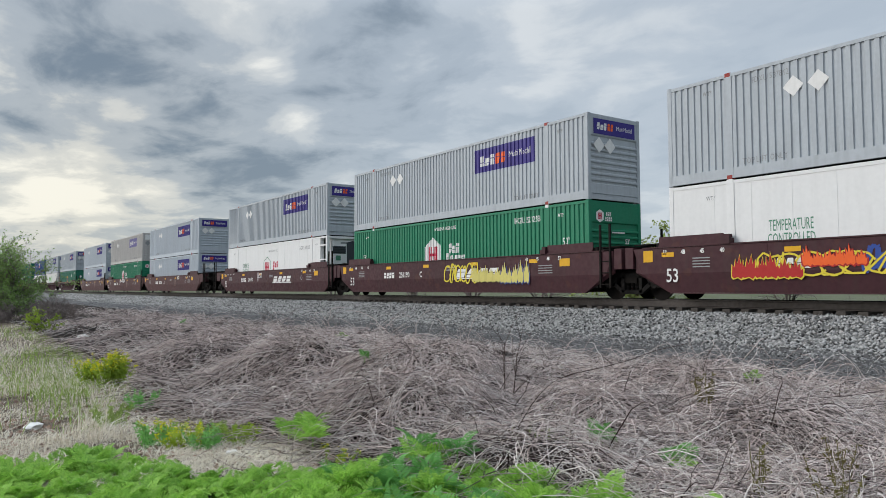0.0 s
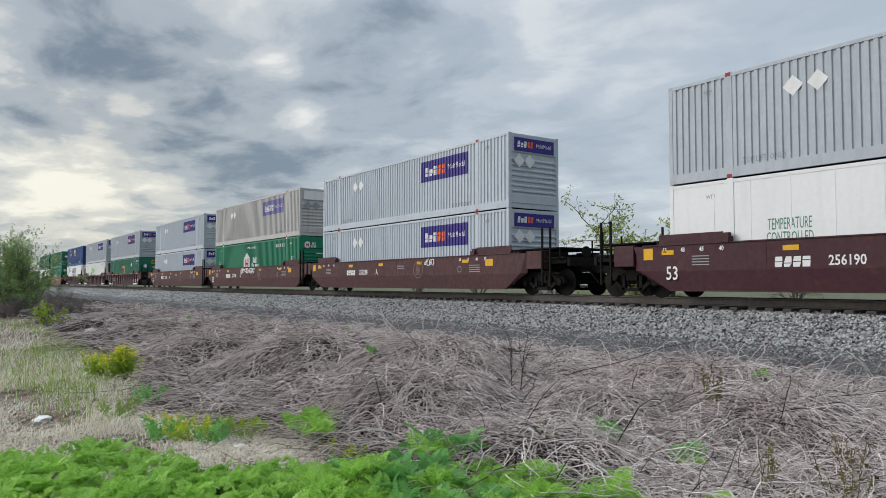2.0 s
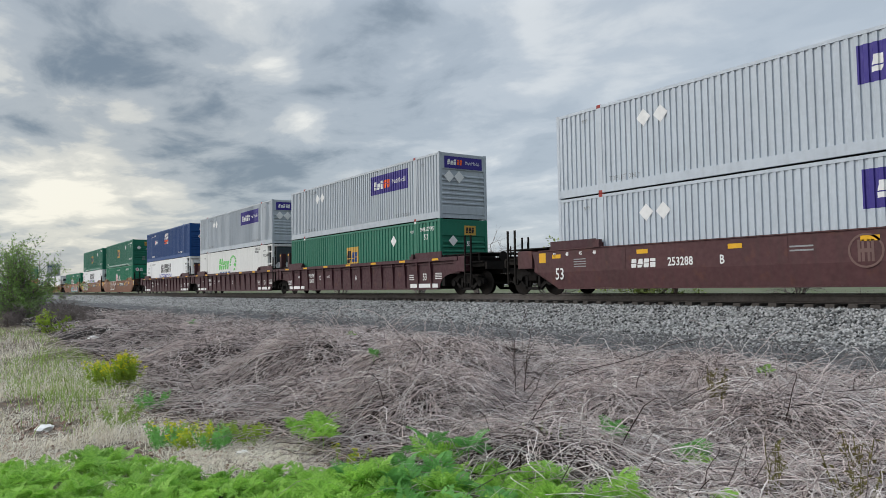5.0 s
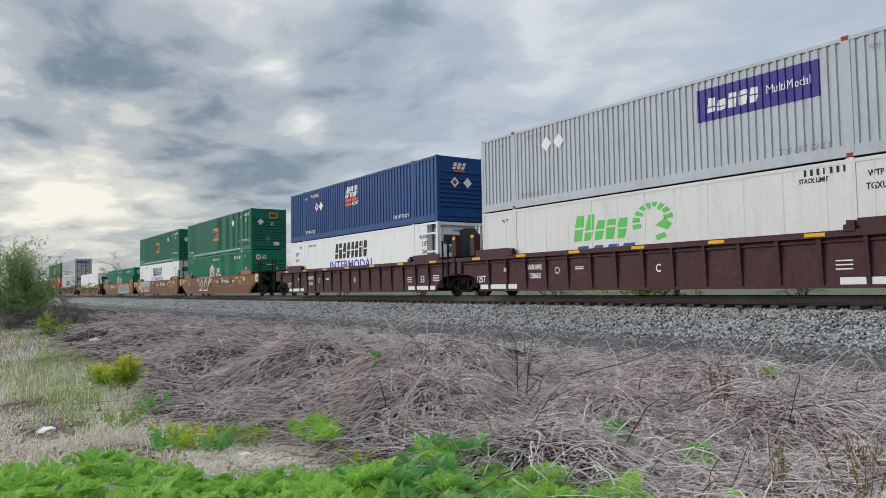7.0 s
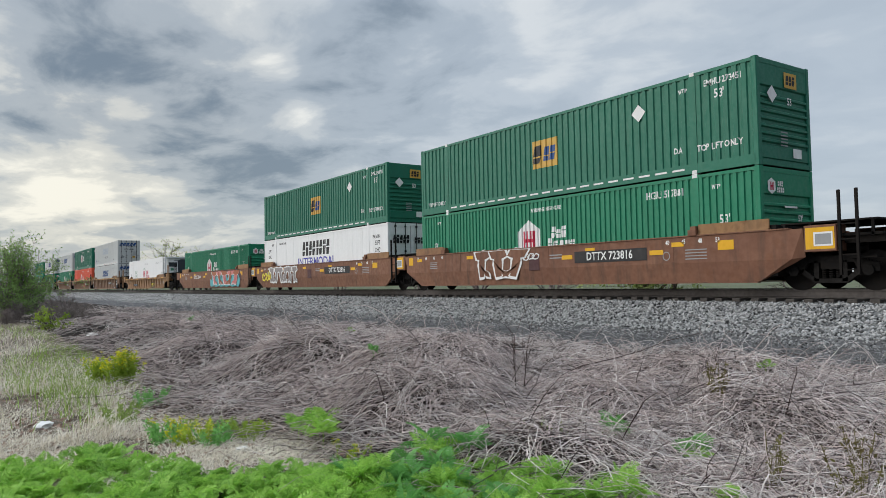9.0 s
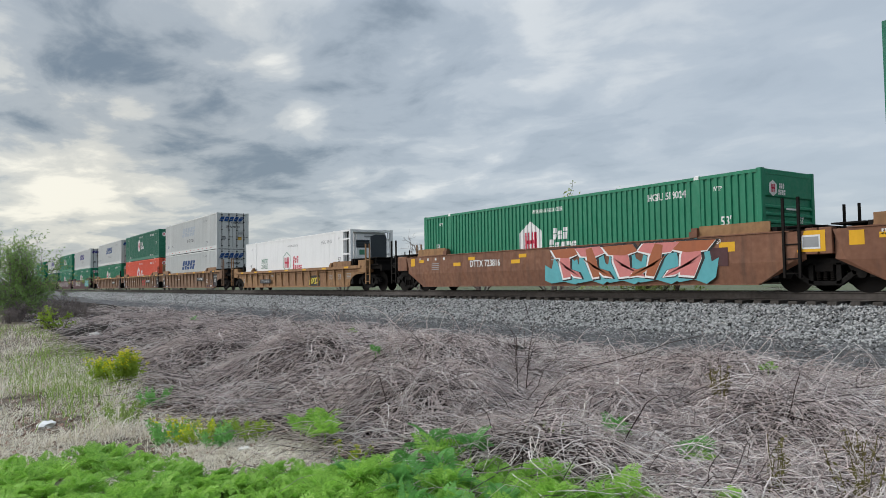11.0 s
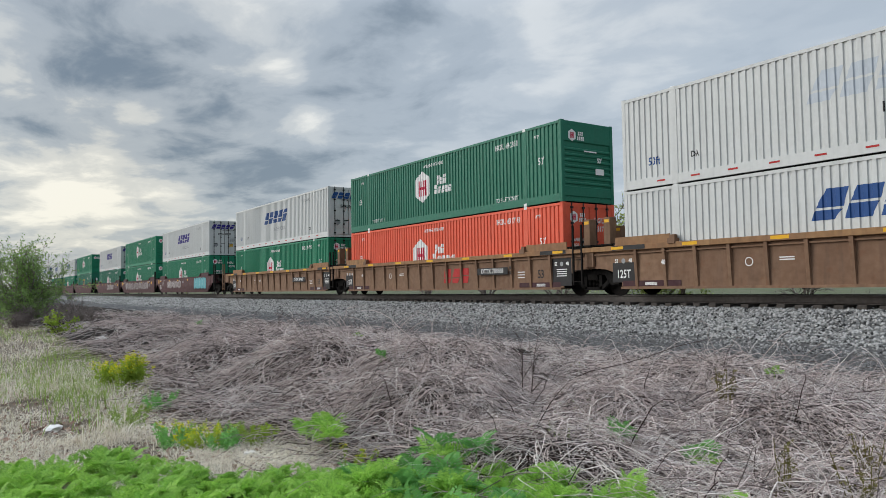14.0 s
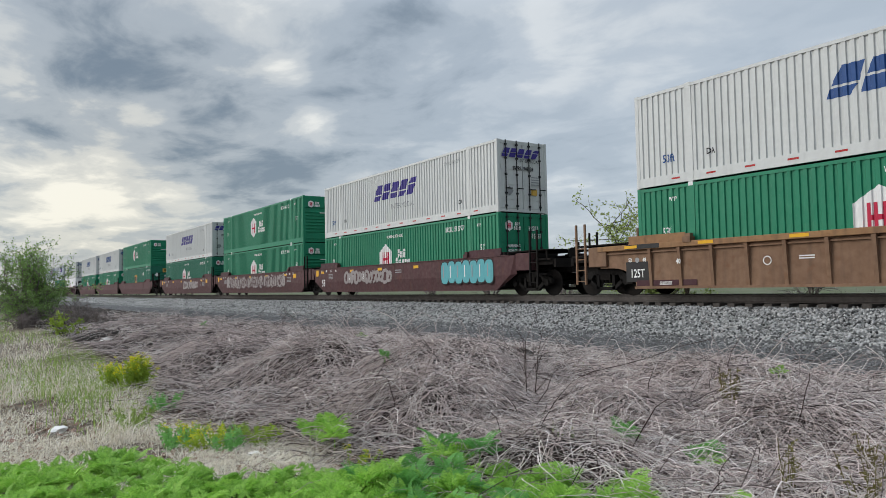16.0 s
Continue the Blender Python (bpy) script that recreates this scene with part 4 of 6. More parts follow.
def add_truck(car, x):
    t = part("truck", cached("bolster", lambda: bm_mesh(boxes((-0.22, 0.22, -1.12, 1.12, 0.50, 0.68), (-0.45, 0.45, -0.3, 0.3, 0.62, 0.82)), "truck", DARK)), None, car, "black four-wheel truck with cast side frames")
    t.location = (x, 0, 0)
    for s in (-1, 1):
        f = part("side_frame", cached("side_frame", side_frame_mesh), None, t)
        f.location = (0, s * 1.03, 0)
        if s > 0:
            f.rotation_euler = (0, 0, math.pi)
        part("springs", cached("springs", springs_mesh), None, t).location = (0, s * 1.03, 0)
    for s in (-1, 1):
        w = part("wheelset", cached("wheelset", wheelset_mesh), None, t)
        w.location = (s * 0.89, 0, WHEEL_R)
        WHEELSETS.append((w, s * 0.89))


def sloped_side(mat):
    bm = bmesh.new()
    prof = [(-1.36, 0.222), (-1.42, 0.222), (-1.50, 0.765), (-1.50, 1.50), (-1.40, 1.50), (-1.40, 0.80)]

    def half(z):
        return 8.05 if z < 0.5 else (8.95 if z < 0.79 else 9.25)

    rings = []
    for x in (-1, -0.45, 0.45, 1):
        rings.append([bm.verts.new((x * half(z), y, z)) for y, z in prof])
    for p, q in zip(rings, rings[1:]):
        for i in range(len(prof)):
            j = (i + 1) % len(prof)
            bm.faces.new((p[i], p[j], q[j], q[i]))
    bm.faces.new(rings[0])
    bm.faces.new(rings[-1][::-1])
    top = bm_mesh(boxes((-8.9, 8.9, -1.53, -1.36, 1.503, 1.535)), "top_flange", mat)
    low = bm_mesh(boxes((-8.0, 8.0, -1.45, -1.30, 0.185, 0.219)), "bottom_flange", mat)
    stiff = bm_mesh(boxes((-0.25, 0.25, -1.506, -1.497, 0.80, 1.46)), "stiffener", mat)
    return bm_mesh(bm, "side_sill", mat), [("top_flange", top, 0), ("bottom_flange", low, 0)] + [("stiffener", stiff, x) for x in (-5.2, 0.0, 5.2)]


def ribbed_side(mat, top, trim):
    bm = bmesh.new()
    y = -1.40
    arch = [(8.12 + 0.95 * (1 - math.cos(t)), 0.24 + 0.62 * math.sin(t)) for t in (0, 0.26, 0.52, 0.79, 1.05, 1.31, 1.57)]
    prism(bm, arch + [(9.6, 0.86), (9.6, top - 0.15), (-9.6, top - 0.15), (-9.6, 0.86)] + [(-x, z) for x, z in arch[::-1]], y, y + 0.05)
    chord = bm_mesh(soft_box(-9.6, 9.6, y - 0.13, y + 0.06, top - 0.16, top, r=0.01), "top_chord", trim)
    low = bm_mesh(boxes((-8.1, 8.1, y - 0.10, y + 0.06, 0.20, 0.27)), "bottom_chord", mat)
    strip = bm_mesh(boxes((-9.4, 9.4, y - 0.06, y + 0.01, top - 0.27, top - 0.23)), "stringer", mat)
    return bm_mesh(bm, "side_sill", mat), [("top_chord", chord, 0), ("bottom_chord", low, 0), ("stringer", strip, 0)]


def rib_mesh(mat, top):
    bm = bmesh.new()
    h = top - 0.16
    v = []
    for z, d in ((0.25, 0.035), (h, 0.11)):
        v.append([bm.verts.new(p) for p in ((-0.065, 0, z), (-0.05, -d, z), (0.05, -d, z), (0.065, 0, z))])
    for i in range(3):
        bm.faces.new((v[0][i], v[0][i + 1], v[1][i + 1], v[1][i]))
    bm.faces.new(v[0])
    bm.faces.new(v[1])
    box(bm, -0.075, 0.075, -0.06, 0.0, 0.235, 0.275)
    return bm_mesh(bm, "rib", mat)


def ladder(mat, h):
    bm = bmesh.new()
    for s in (-0.2, 0.2):
        box(bm, s - 0.03, s + 0.03, -0.03, 0.03, 0.35, h)
    for k in range(4):
        box(bm, -0.2, 0.2, -0.015, 0.015, 0.45 + k * 0.36, 0.48 + k * 0.36)
    return bm_mesh(bm, "ladder", mat)


def end_platform(mat, dark, tail, tall):
    """Everything over the truck at the +x end; tail: a coupler end rather than a joint."""
    parts = []
    x0, x1 = 8.62, (11.15 if tail else 9.62)
    bm = boxes((8.2, x1, -0.38, 0.38, 0.82, 1.22), (8.3, 8.5, -1.38, 1.38, 0.35, 1.66), (9.25, 9.55, -1.40, 1.40, 0.95, 1.30))
    parts.append(("end_beam", bm_mesh(bm, "end_beam", dark)))
    for y in (-1.49, 1.02):
        parts.append(("platform_box", bm_mesh(soft_box(9.27, 10.05 if tail else 9.58, y, y + 0.47, 0.92, 1.56), "platform_box", mat)))
    bm = boxes((8.6, x1 - 0.25, -1.32, 1.32, 1.62, 1.66), (9.3, 9.36, -1.30, -1.24, 1.5, 1.63), (8.7, 8.76, -1.40, -1.34, 1.5, 1.63), (x1 - 0.4, x1 - 0.34, -1.30, -1.24, 1.25, 1.63))
    if tail:
        box(bm, 10.1, 11.0, -1.30, 1.30, 1.27, 1.33)
        box(bm, 10.2, 10.9, -1.42, -1.1, 0.74, 0.78)
        for y in (-1.15, -0.4, 0.4, 1.15):
            box(bm, 10.1, 11.0, y - 0.05, y + 0.05, 1.1, 1.27)
        rod(bm, (10.6, 0.5, 1.35), (10.6, 0.5, 1.95), 0.03, 6)
        rod(bm, (10.45, -0.7, 1.0), (9.6, -0.75, 1.0), 0.12, 10)
        rod(bm, (10.95, -0.2, 1.5), (11.0, -0.2, 1.5), 0.22, 14)
    parts.append(("deck_grating", bm_mesh(bm, "deck_grating", dark)))
    if tail:
        bm = boxes((11.1, 11.55, -0.12, 0.12, 0.80, 1.02), (11.45, 11.74, -0.17, 0.17, 0.76, 1.06))
        box(bm, 11.05, 11.16, -1.2, 1.2, 1.0, 1.28)
        rod(bm, (11.2, -0.3, 0.85), (11.6, -0.25, 0.42), 0.03, 6)
        parts.append(("coupler", bm_mesh(bm, "coupler", dark)))
    return parts


def near_bracket(mat):
    bm = boxes((-0.13, 0.13, -1.56, -1.34, 1.50, 1.66), (-0.09, 0.09, -1.50, -1.36, 1.66, 1.76))
    return bm_mesh(bm, "lift_bracket", mat)


def car_mark(car, name, bm, mat, x, z, y=-1.506, label=""):
    for v in bm.verts:
        v.co = (v.co.x + x, v.co.y + y, v.co.z + z)
    return part(name, bm, mat, car, label)


def well_car(u, style, mat, label, ends=(False, False), trucks=(True, False), top=1.56, trim=None, boxes_up=False):
    """One unit of a well car. ends: coupler at -x, +x; trucks: at -x, +x."""
    car = tagged(new("well_car"), label, "railway car", "units of the train")
    car.location = (u, TRACK_Y, 0)
    MOVING.append((car, u, 0.0))
    trim = trim or mat
    key = (style, mat.name, top, trim.name)
    side = cached(("side",) + key, lambda: sloped_side(mat) if style == "sloped" else ribbed_side(mat, top, trim))
    for s in (-1, 1):
        p = part("side_sill", side[0], None, car)
        for name, me, x in side[1]:
            part(name, me, None, p).location = (x, 0, 0)
        if s > 0:
            p.rotation_euler = (0, 0, math.pi)
        if style == "ribbed":
            for k in range(17):
                if abs(k - 8) == 8:
                    continue
                r = part("rib", cached(("rib",) + key, lambda: rib_mesh(mat, top)), None, p)
                r.location = ((k - 8) * 1.075, -1.40, 0)
    part("well_floor", cached("well_floor", lambda: bm_mesh(boxes((-8.1, 8.1, -1.36, 1.36, 0.24, 0.345)), "well_floor", DARK)), None, car)
    guard = cached(("guard", trim.name) + key, lambda: bm_mesh(boxes((6.25, 8.35, -1.44, -1.40, top - 0.04, top + 0.26), (6.25, 8.35, -1.47, -1.36, top - 0.04, top + 0.02)), "end_guard", trim))
    br = cached(("bracket",) + key, lambda: near_bracket(mat))
    for s in (-1, 1):
        for turn in (0, 1):
            g = part("end_guard", guard, None, car)
            if style == "sloped" or top > 1.4:
                g.matrix_basis = Matrix.Diagonal((-1 if s < 0 else 1, -1 if turn else 1, 1, 1))
            b = part("lift_bracket", br, None, car)
            b.matrix_basis = Matrix.Translation((s * 6.12, 0, top - 1.54)) @ Matrix.Diagonal((1, -1 if turn else 1, 1, 1))
    for i, s in ((0, -1), (1, 1)):
        for name, me in cached(("end",) + key + (ends[i],), lambda: end_platform(mat, DARK, ends[i], top)):
            e = part(name, me, None, car)
            if s < 0:
                e.rotation_euler = (0, 0, math.pi)
        lad = cached(("ladder", mat.name if ends[i] else "dark"), lambda: ladder(mat if style == "ribbed" else DARK, 2.35))
        if ends[i] or s > 0:
            part("ladder", lad, None, car).location = (s * (10.35 if ends[i] else 8.95), -1.52, 0.0)
            part("ladder", lad, None, car).location = (s * (10.35 if ends[i] else 8.95), 1.52, 0.0)
        if boxes_up and not ends[i]:
            for dx, h in ((9.0, 2.55), (8.72, 2.42)):
                q = part("stacking_post", cached(("stack_post", mat.name, h), lambda: bm_mesh(soft_box(-0.14, 0.14, -0.16, 0.16, 1.2, h), "stacking_post", mat)), None, car)
                q.location = (s * dx, -0.95 if dx > 8.9 else 0.9, 0)
                car_patch = part("reflector", rect(0.2, 0.1), D_YELLOW, q)
                car_patch.location = (0, -0.165, h - 0.12)
        if trucks[i]:
            add_truck(car, s * TRUCK_X)
    return car


def scribble(w, h, n, seed, thick=0.05):
    """Loops of spray paint as flat ribbons."""
    r = random.Random(seed)
    bm = bmesh.new()
    for k in range(n):
        cx = -w / 2 + w * (k + 0.5) / n
        pts = []
        a0, turns = r.uniform(0, 6.28), r.uniform(0.8, 1.6)
        rx, rz = w / n * r.uniform(0.35, 0.75), h * r.uniform(0.3, 0.5)
        for i in range(15):
            a = a0 + turns * 2 * math.pi * i / 14
            pts.append((cx + rx * math.cos(a) + 0.12 * rx * i / 14, rz * math.sin(a * r.choice((1, 1, 1.15)))))
        for q, ((xa, za), (xb, zb)) in enumerate(zip(pts, pts[1:])):
            d = math.hypot(xb - xa, zb - za) or 1
            nx, nz = -(zb - za) / d * thick / 2, (xb - xa) / d * thick / 2
            poly(bm, [(xa + nx, za + nz), (xa - nx, za - nz), (xb - nx, zb - nz), (xb + nx, zb + nz)], -0.0001 * (q + 15 * (k % 2)))
    return bm


def flames(w, h, n, seed, grow=0.0):
    """Tall pointed strokes of spray paint side by side."""
    r = random.Random(seed)
    bm = bmesh.new()
    step = w / n
    for k in range(n):
        cx, ww, hh = -w / 2 + step * (k + 0.5), step * r.uniform(0.95, 1.35) + grow, h * r.uniform(0.65, 1.0) + grow
        lean = r.uniform(-0.25, 0.25) * step
        pts = [(-0.46, 0.10), (-0.30, 0.0), (0.0, 0.06), (0.26, -0.04), (0.44, 0.10), (0.50, 0.50), (0.36, 0.42), (0.30, 0.78), (0.16, 0.62), (0.04, 1.0), (-0.10, 0.60), (-0.24, 0.84), (-0.30, 0.48), (-0.46, 0.62)]
        poly(bm, [(cx + a * ww + lean * b, -h / 2 - grow / 2 + b * hh) for a, b in pts], -0.001 * (k % 3))
    return bm


def wild_letters(w, h, n, seed, grow=0.0, only=None):
    """Interlocked slanted slabs with hooks and points, as spray painters draw them."""
    r = random.Random(seed)
    bm = bmesh.new()
    step = w / n
    for k in range(n):
        cx = -w / 2 + step * (k + 0.5)
        lean, flip = r.uniform(-0.35, 0.45) * h, r.choice((-1, 1))
        a, b = r.uniform(0.12, 0.2) * step, r.uniform(0.45, 0.62) * step
        slabs = [[(-a, -0.5), (a, -0.46), (a * 1.3, 0.1), (a * 0.9, 0.5), (-a, 0.44), (-a * 1.5, 0.0)],
                 [(-b, 0.50), (-b * 0.7, 0.22), (b * 0.2, 0.18), (b, 0.30), (b * 0.8, 0.52)],
                 [(-b * 0.3, -0.08), (b * 0.9, -0.30), (b * 1.1, -0.50), (b * 0.5, -0.44), (-b * 0.5, 0.12)]]
        for i, slab in enumerate(slabs):
            if only is not None and (k + i) % 2 != only:
                continue
            mx, mz = sum(p[0] for p in slab) / len(slab), sum(p[1] for p in slab) / len(slab)
            out = []
            for px, pz in slab:
                d = math.hypot(px - mx, (pz - mz) * h) or 1
                out.append((cx + flip * (px + grow * (px - mx) / d) + lean * pz, (pz + grow * (pz - mz) / d) * h))
            poly(bm, out if flip > 0 else out[::-1], -0.0005 * (i + 3 * (k % 2)))
    return bm


def stripes(w, h, n, bar):
    bm = bmesh.new()
    for i in range(n):
        z = -h / 2 + h * (i + 0.5) / n
        poly(bm, [(-w / 2, z - bar / 2), (w / 2, z - bar / 2), (w / 2, z + bar / 2), (-w / 2, z + bar / 2)])
    return bm


def ring_mark(r, t):
    bm = bmesh.new()
    n = 20
    for i in range(n):
        a, b = 2 * math.pi * i / n, 2 * math.pi * (i + 1) / n
        poly(bm, [(r * math.cos(a), r * math.sin(a)), (r * math.cos(b), r * math.sin(b)), ((r - t) * math.cos(b), (r - t) * math.sin(b)), ((r - t) * math.cos(a), (r - t) * math.sin(a))])
    return bm


def sloped_marks(car, number, unit="", logo=None, spray=(), fifty=True, word=None, y=-1.507):
    for x in (-8.0, -4.3, -1.2, 2.2, 5.6):
        car_mark(car, "reflector", rect(0.42, 0.13), D_YELLOW, x, 1.30, y)
    car_mark(car, "warning_panel", rect(0.48, 0.26), D_YELLOW, 7.14, 1.21, y, "yellow warning panel")
    car_mark(car, "warning_panel", rect(0.34, 0.34), D_YELLOW, -8.7, 1.27, y, "yellow warning panel")
    if number:
        car_mark(car, "logo_block", block_letters(0.95, 0.26, 4, seed=61), D_WHITE, -4.25, 0.95, y)
        car_mark(car, "lettering", words(number, 0.34, 0.85), D_WHITE, -2.95, 0.95, y)
    if unit:
        car_mark(car, "lettering", words(unit, 0.34), D_WHITE, -1.6, 0.95, y)
    if fifty:
        car_mark(car, "lettering", words("53", 0.55), D_WHITE, -7.85, 0.68, y)
    for i, w in enumerate(("53", "48", "45", "40")):
        car_mark(car, "lettering", words(w, 0.17), D_WHITE, -8.1 + i * 0.62, 1.36, y)
        car_mark(car, "lettering", words(w, 0.17), D_WHITE, 6.9 - i * 0.55, 1.36, y)
    car_mark(car, "stencil", stripes(0.55, 0.32, 4, 0.03), D_GREY, -6.9, 1.05, y, "small unreadable stencils")
    car_mark(car, "stencil", stripes(0.7, 0.34, 4, 0.03), D_GREY, 6.2, 1.0, y, "small unreadable stencils")
    car_mark(car, "stencil", stripes(0.6, 0.2, 2, 0.04), D_GREY, 0.6, 1.15, y)
    car_mark(car, "data_ring", ring_mark(0.13, 0.025), D_GREY, 5.2, 0.98, y)
    if logo == "wide":
        car_mark(car, "logo_block", block_letters(2.7, 0.34, 4, 0.3, seed=62), D_WHITE, 2.35, 0.95, y)
        car_mark(car, "logo_stripe", rect(2.9, 0.05), D_WHITE, 2.3, 0.74, y)
    if logo == "round":
        car_mark(car, "round_mark", ring_mark(0.40, 0.05), D_FAINT, 2.1, 1.02, y, "faded round mark")
        car_mark(car, "round_bars", gate_bars(0.5, 0.5), D_FAINT, 2.1, 1.02, y)
    for name, w, h, n, x, z, mat, seed, thick in spray:
        car_mark(car, "graffiti", scribble(w, h, n, seed, thick), mat, x, z, y - 0.003 - 0.002 * (seed % 3), name)


def flame_tag(car, x, z, w, h, n, seed, mat, edge, name):
    car_mark(car, "graffiti_outline", flames(w, h, n, seed, 0.07), edge, x, z, -1.518)
    car_mark(car, "graffiti", flames(w, h, n, seed), mat, x, z, -1.522, name)


def letter_tag(car, x, z, w, h, n, seed, fills, edge, name, shine=None, ground=None):
    """A spray-painted piece: a ragged ground, dark outlines, two fills and highlights."""
    if ground:
        car_mark(car, "graffiti_ground", flames(w * 1.04, h * 1.0, n, seed + 9, 0.35), ground, x, z, -1.514)
    car_mark(car, "graffiti_outline", wild_letters(w, h, n, seed, 0.11), edge, x, z, -1.518)
    if shine:
        car_mark(car, "graffiti_highlight", wild_letters(w, h, n, seed, 0.045), shine, x - 0.035, z - 0.02, -1.521)
    for i, mat in enumerate(fills):
        car_mark(car, "graffiti", wild_letters(w, h, n, seed, 0.0, i if len(fills) > 1 else None), mat, x, z, -1.524 - 0.001 * i, name)


def ribbed_marks(car, number, letter="", codes="125T", y=-1.408, top=1.56, plate=D_WHITE, ink=D_WHITE, board=False, board_x=-4.84, big=None):
    for i in range(7):
        car_mark(car, "reflector", rect(0.5, 0.09), D_YELLOW, -8.2 + i * 2.7, top - 0.075, -1.535)
    if board:
        z = 0.92 if top > 1.4 else 0.60
        car_mark(car, "number_board", rect(1.9, 0.27), D_BLACK, board_x if top > 1.4 else -3.7, z, -1.512, "black number board")
        car_mark(car, "lettering", words(number, 0.26, 0.9, 0.002), ink, board_x if top > 1.4 else -3.7, z, -1.516)
    else:
        car_mark(car, "lettering", words(number.split()[0], 0.28, 0.85), ink, -4.9, 1.03, y)
        car_mark(car, "lettering", words(number.split()[1], 0.26, 0.80), ink, -4.9, 0.73, y)
    if letter:
        car_mark(car, "lettering", words(letter, 0.34), ink, 0.54, 0.83, y)
    car_mark(car, "lettering", words(codes, 0.36, 0.75), ink, -8.06, 0.66, y)
    car_mark(car, "lettering", words("53", 0.42), big or ink, 6.99, 0.74, y)
    car_mark(car, "lettering", words("40", 0.2), ink, -6.45, 0.98, -1.512)
    car_mark(car, "stencil", stripes(0.5, 0.3, 4, 0.03), ink, 8.06, 0.78, y, "small unreadable stencils")
    car_mark(car, "stencil", stripes(0.4, 0.12, 2, 0.03), ink, -2.7, 0.95, y)
    car_mark(car, "stencil", stripes(0.4, 0.3, 3, 0.03), ink, 5.91, 0.75, y)
    car_mark(car, "data_ring", ring_mark(0.12, 0.025), ink, -3.75, 0.9, y)
    car_mark(car, "step_plate", rect(2.2, 0.17), plate, 6.9, 0.37, -1.415)
    car_mark(car, "step_plate", rect(2.2, 0.17), plate, -7.0, 0.37, -1.415)


# ---- the train: place of each unit along the line when the film starts ----
def pack(us, style, mat, label, **kw):
    cars = []
    for i, u in enumerate(us):
        first, last = i == 0, i == len(us) - 1
        cars.append(well_car(u, style, mat, label, ends=(last, first), trucks=(True, first), **kw))
    return cars


a = pack((14.1, -5.2, -24.5, -43.75)[1:], "sloped", MAROON, "maroon smooth-sided well car carrying two stacked containers")
sloped_marks(a[0], "256190", "A", spray=(("yellow looping graffiti", 3.2, 0.7, 6, -3.6, 0.92, D_SPRAY, 5, 0.05), ("blue graffiti", 1.6, 0.6, 4, -1.9, 1.0, D_SPRAYBLUE, 9, 0.12), ("red graffiti", 3.5, 0.6, 6, 1.6, 1.05, D_SPRAYRED, 15, 0.08)))
flame_tag(a[0], -5.0, 0.92, 1.9, 0.66, 6, 5, D_SPRAYRED, D_SPRAY, "red and yellow spiky graffiti")
flame_tag(a[0], -3.3, 1.12, 1.5, 0.5, 6, 8, D_ORANGE, D_SPRAYRED, "orange spiky graffiti")
sloped_marks(a[1], "256190", "C", logo="wide", spray=(("yellow looping graffiti", 2.2, 0.8, 6, 1.3, 0.95, D_SPRAY, 21, 0.06),))
flame_tag(a[1], 2.9, 0.98, 1.7, 0.72, 5, 21, D_SPRAY_PALE, D_SPRAY_PALE, "pale yellow spiky graffiti")
flame_tag(a[1], 4.6, 0.98, 1.6, 0.88, 5, 27, D_SPRAY_PALE, D_SPRAYBLUE, "pale yellow graffiti with blue outline")
sloped_marks(a[2], "256190", "B", logo="wide", spray=(("white scrawl", 0.8, 0.4, 3, -1.3, 1.22, D_WHITE, 31, 0.04),))
b = pack((-67.2, -86.6, -105.9), "sloped", MAROON_OLD, "faded maroon smooth-sided well car carrying stacked containers", trim=MAROON)
sloped_marks(b[0], "253288", "A", logo="round", spray=(("white tag", 0.7, 0.3, 4, 3.0, 1.32, D_WHITE, 33, 0.03),), fifty=False)
sloped_marks(b[1], "253288", "C", logo="round", spray=(("white lettered tag", 2.6, 0.36, 9, -0.2, 1.28, D_WHITE, 35, 0.05),))
sloped_marks(b[2], "253288", "B", logo="round", spray=())
c3 = pack((-129.3, -148.6, -167.9), "ribbed", MAROON, "maroon ribbed well car carrying two stacked containers", boxes_up=True)
for car, l in zip(c3, "ACB"):
    ribbed_marks(car, "WRWK 120653", l)
d3 = pack((-191.1, -210.25, -229.45), "sloped", BROWN, "rusty brown smooth-sided well car with graffiti", trim=OCHRE)
BOARD = D_BLACK
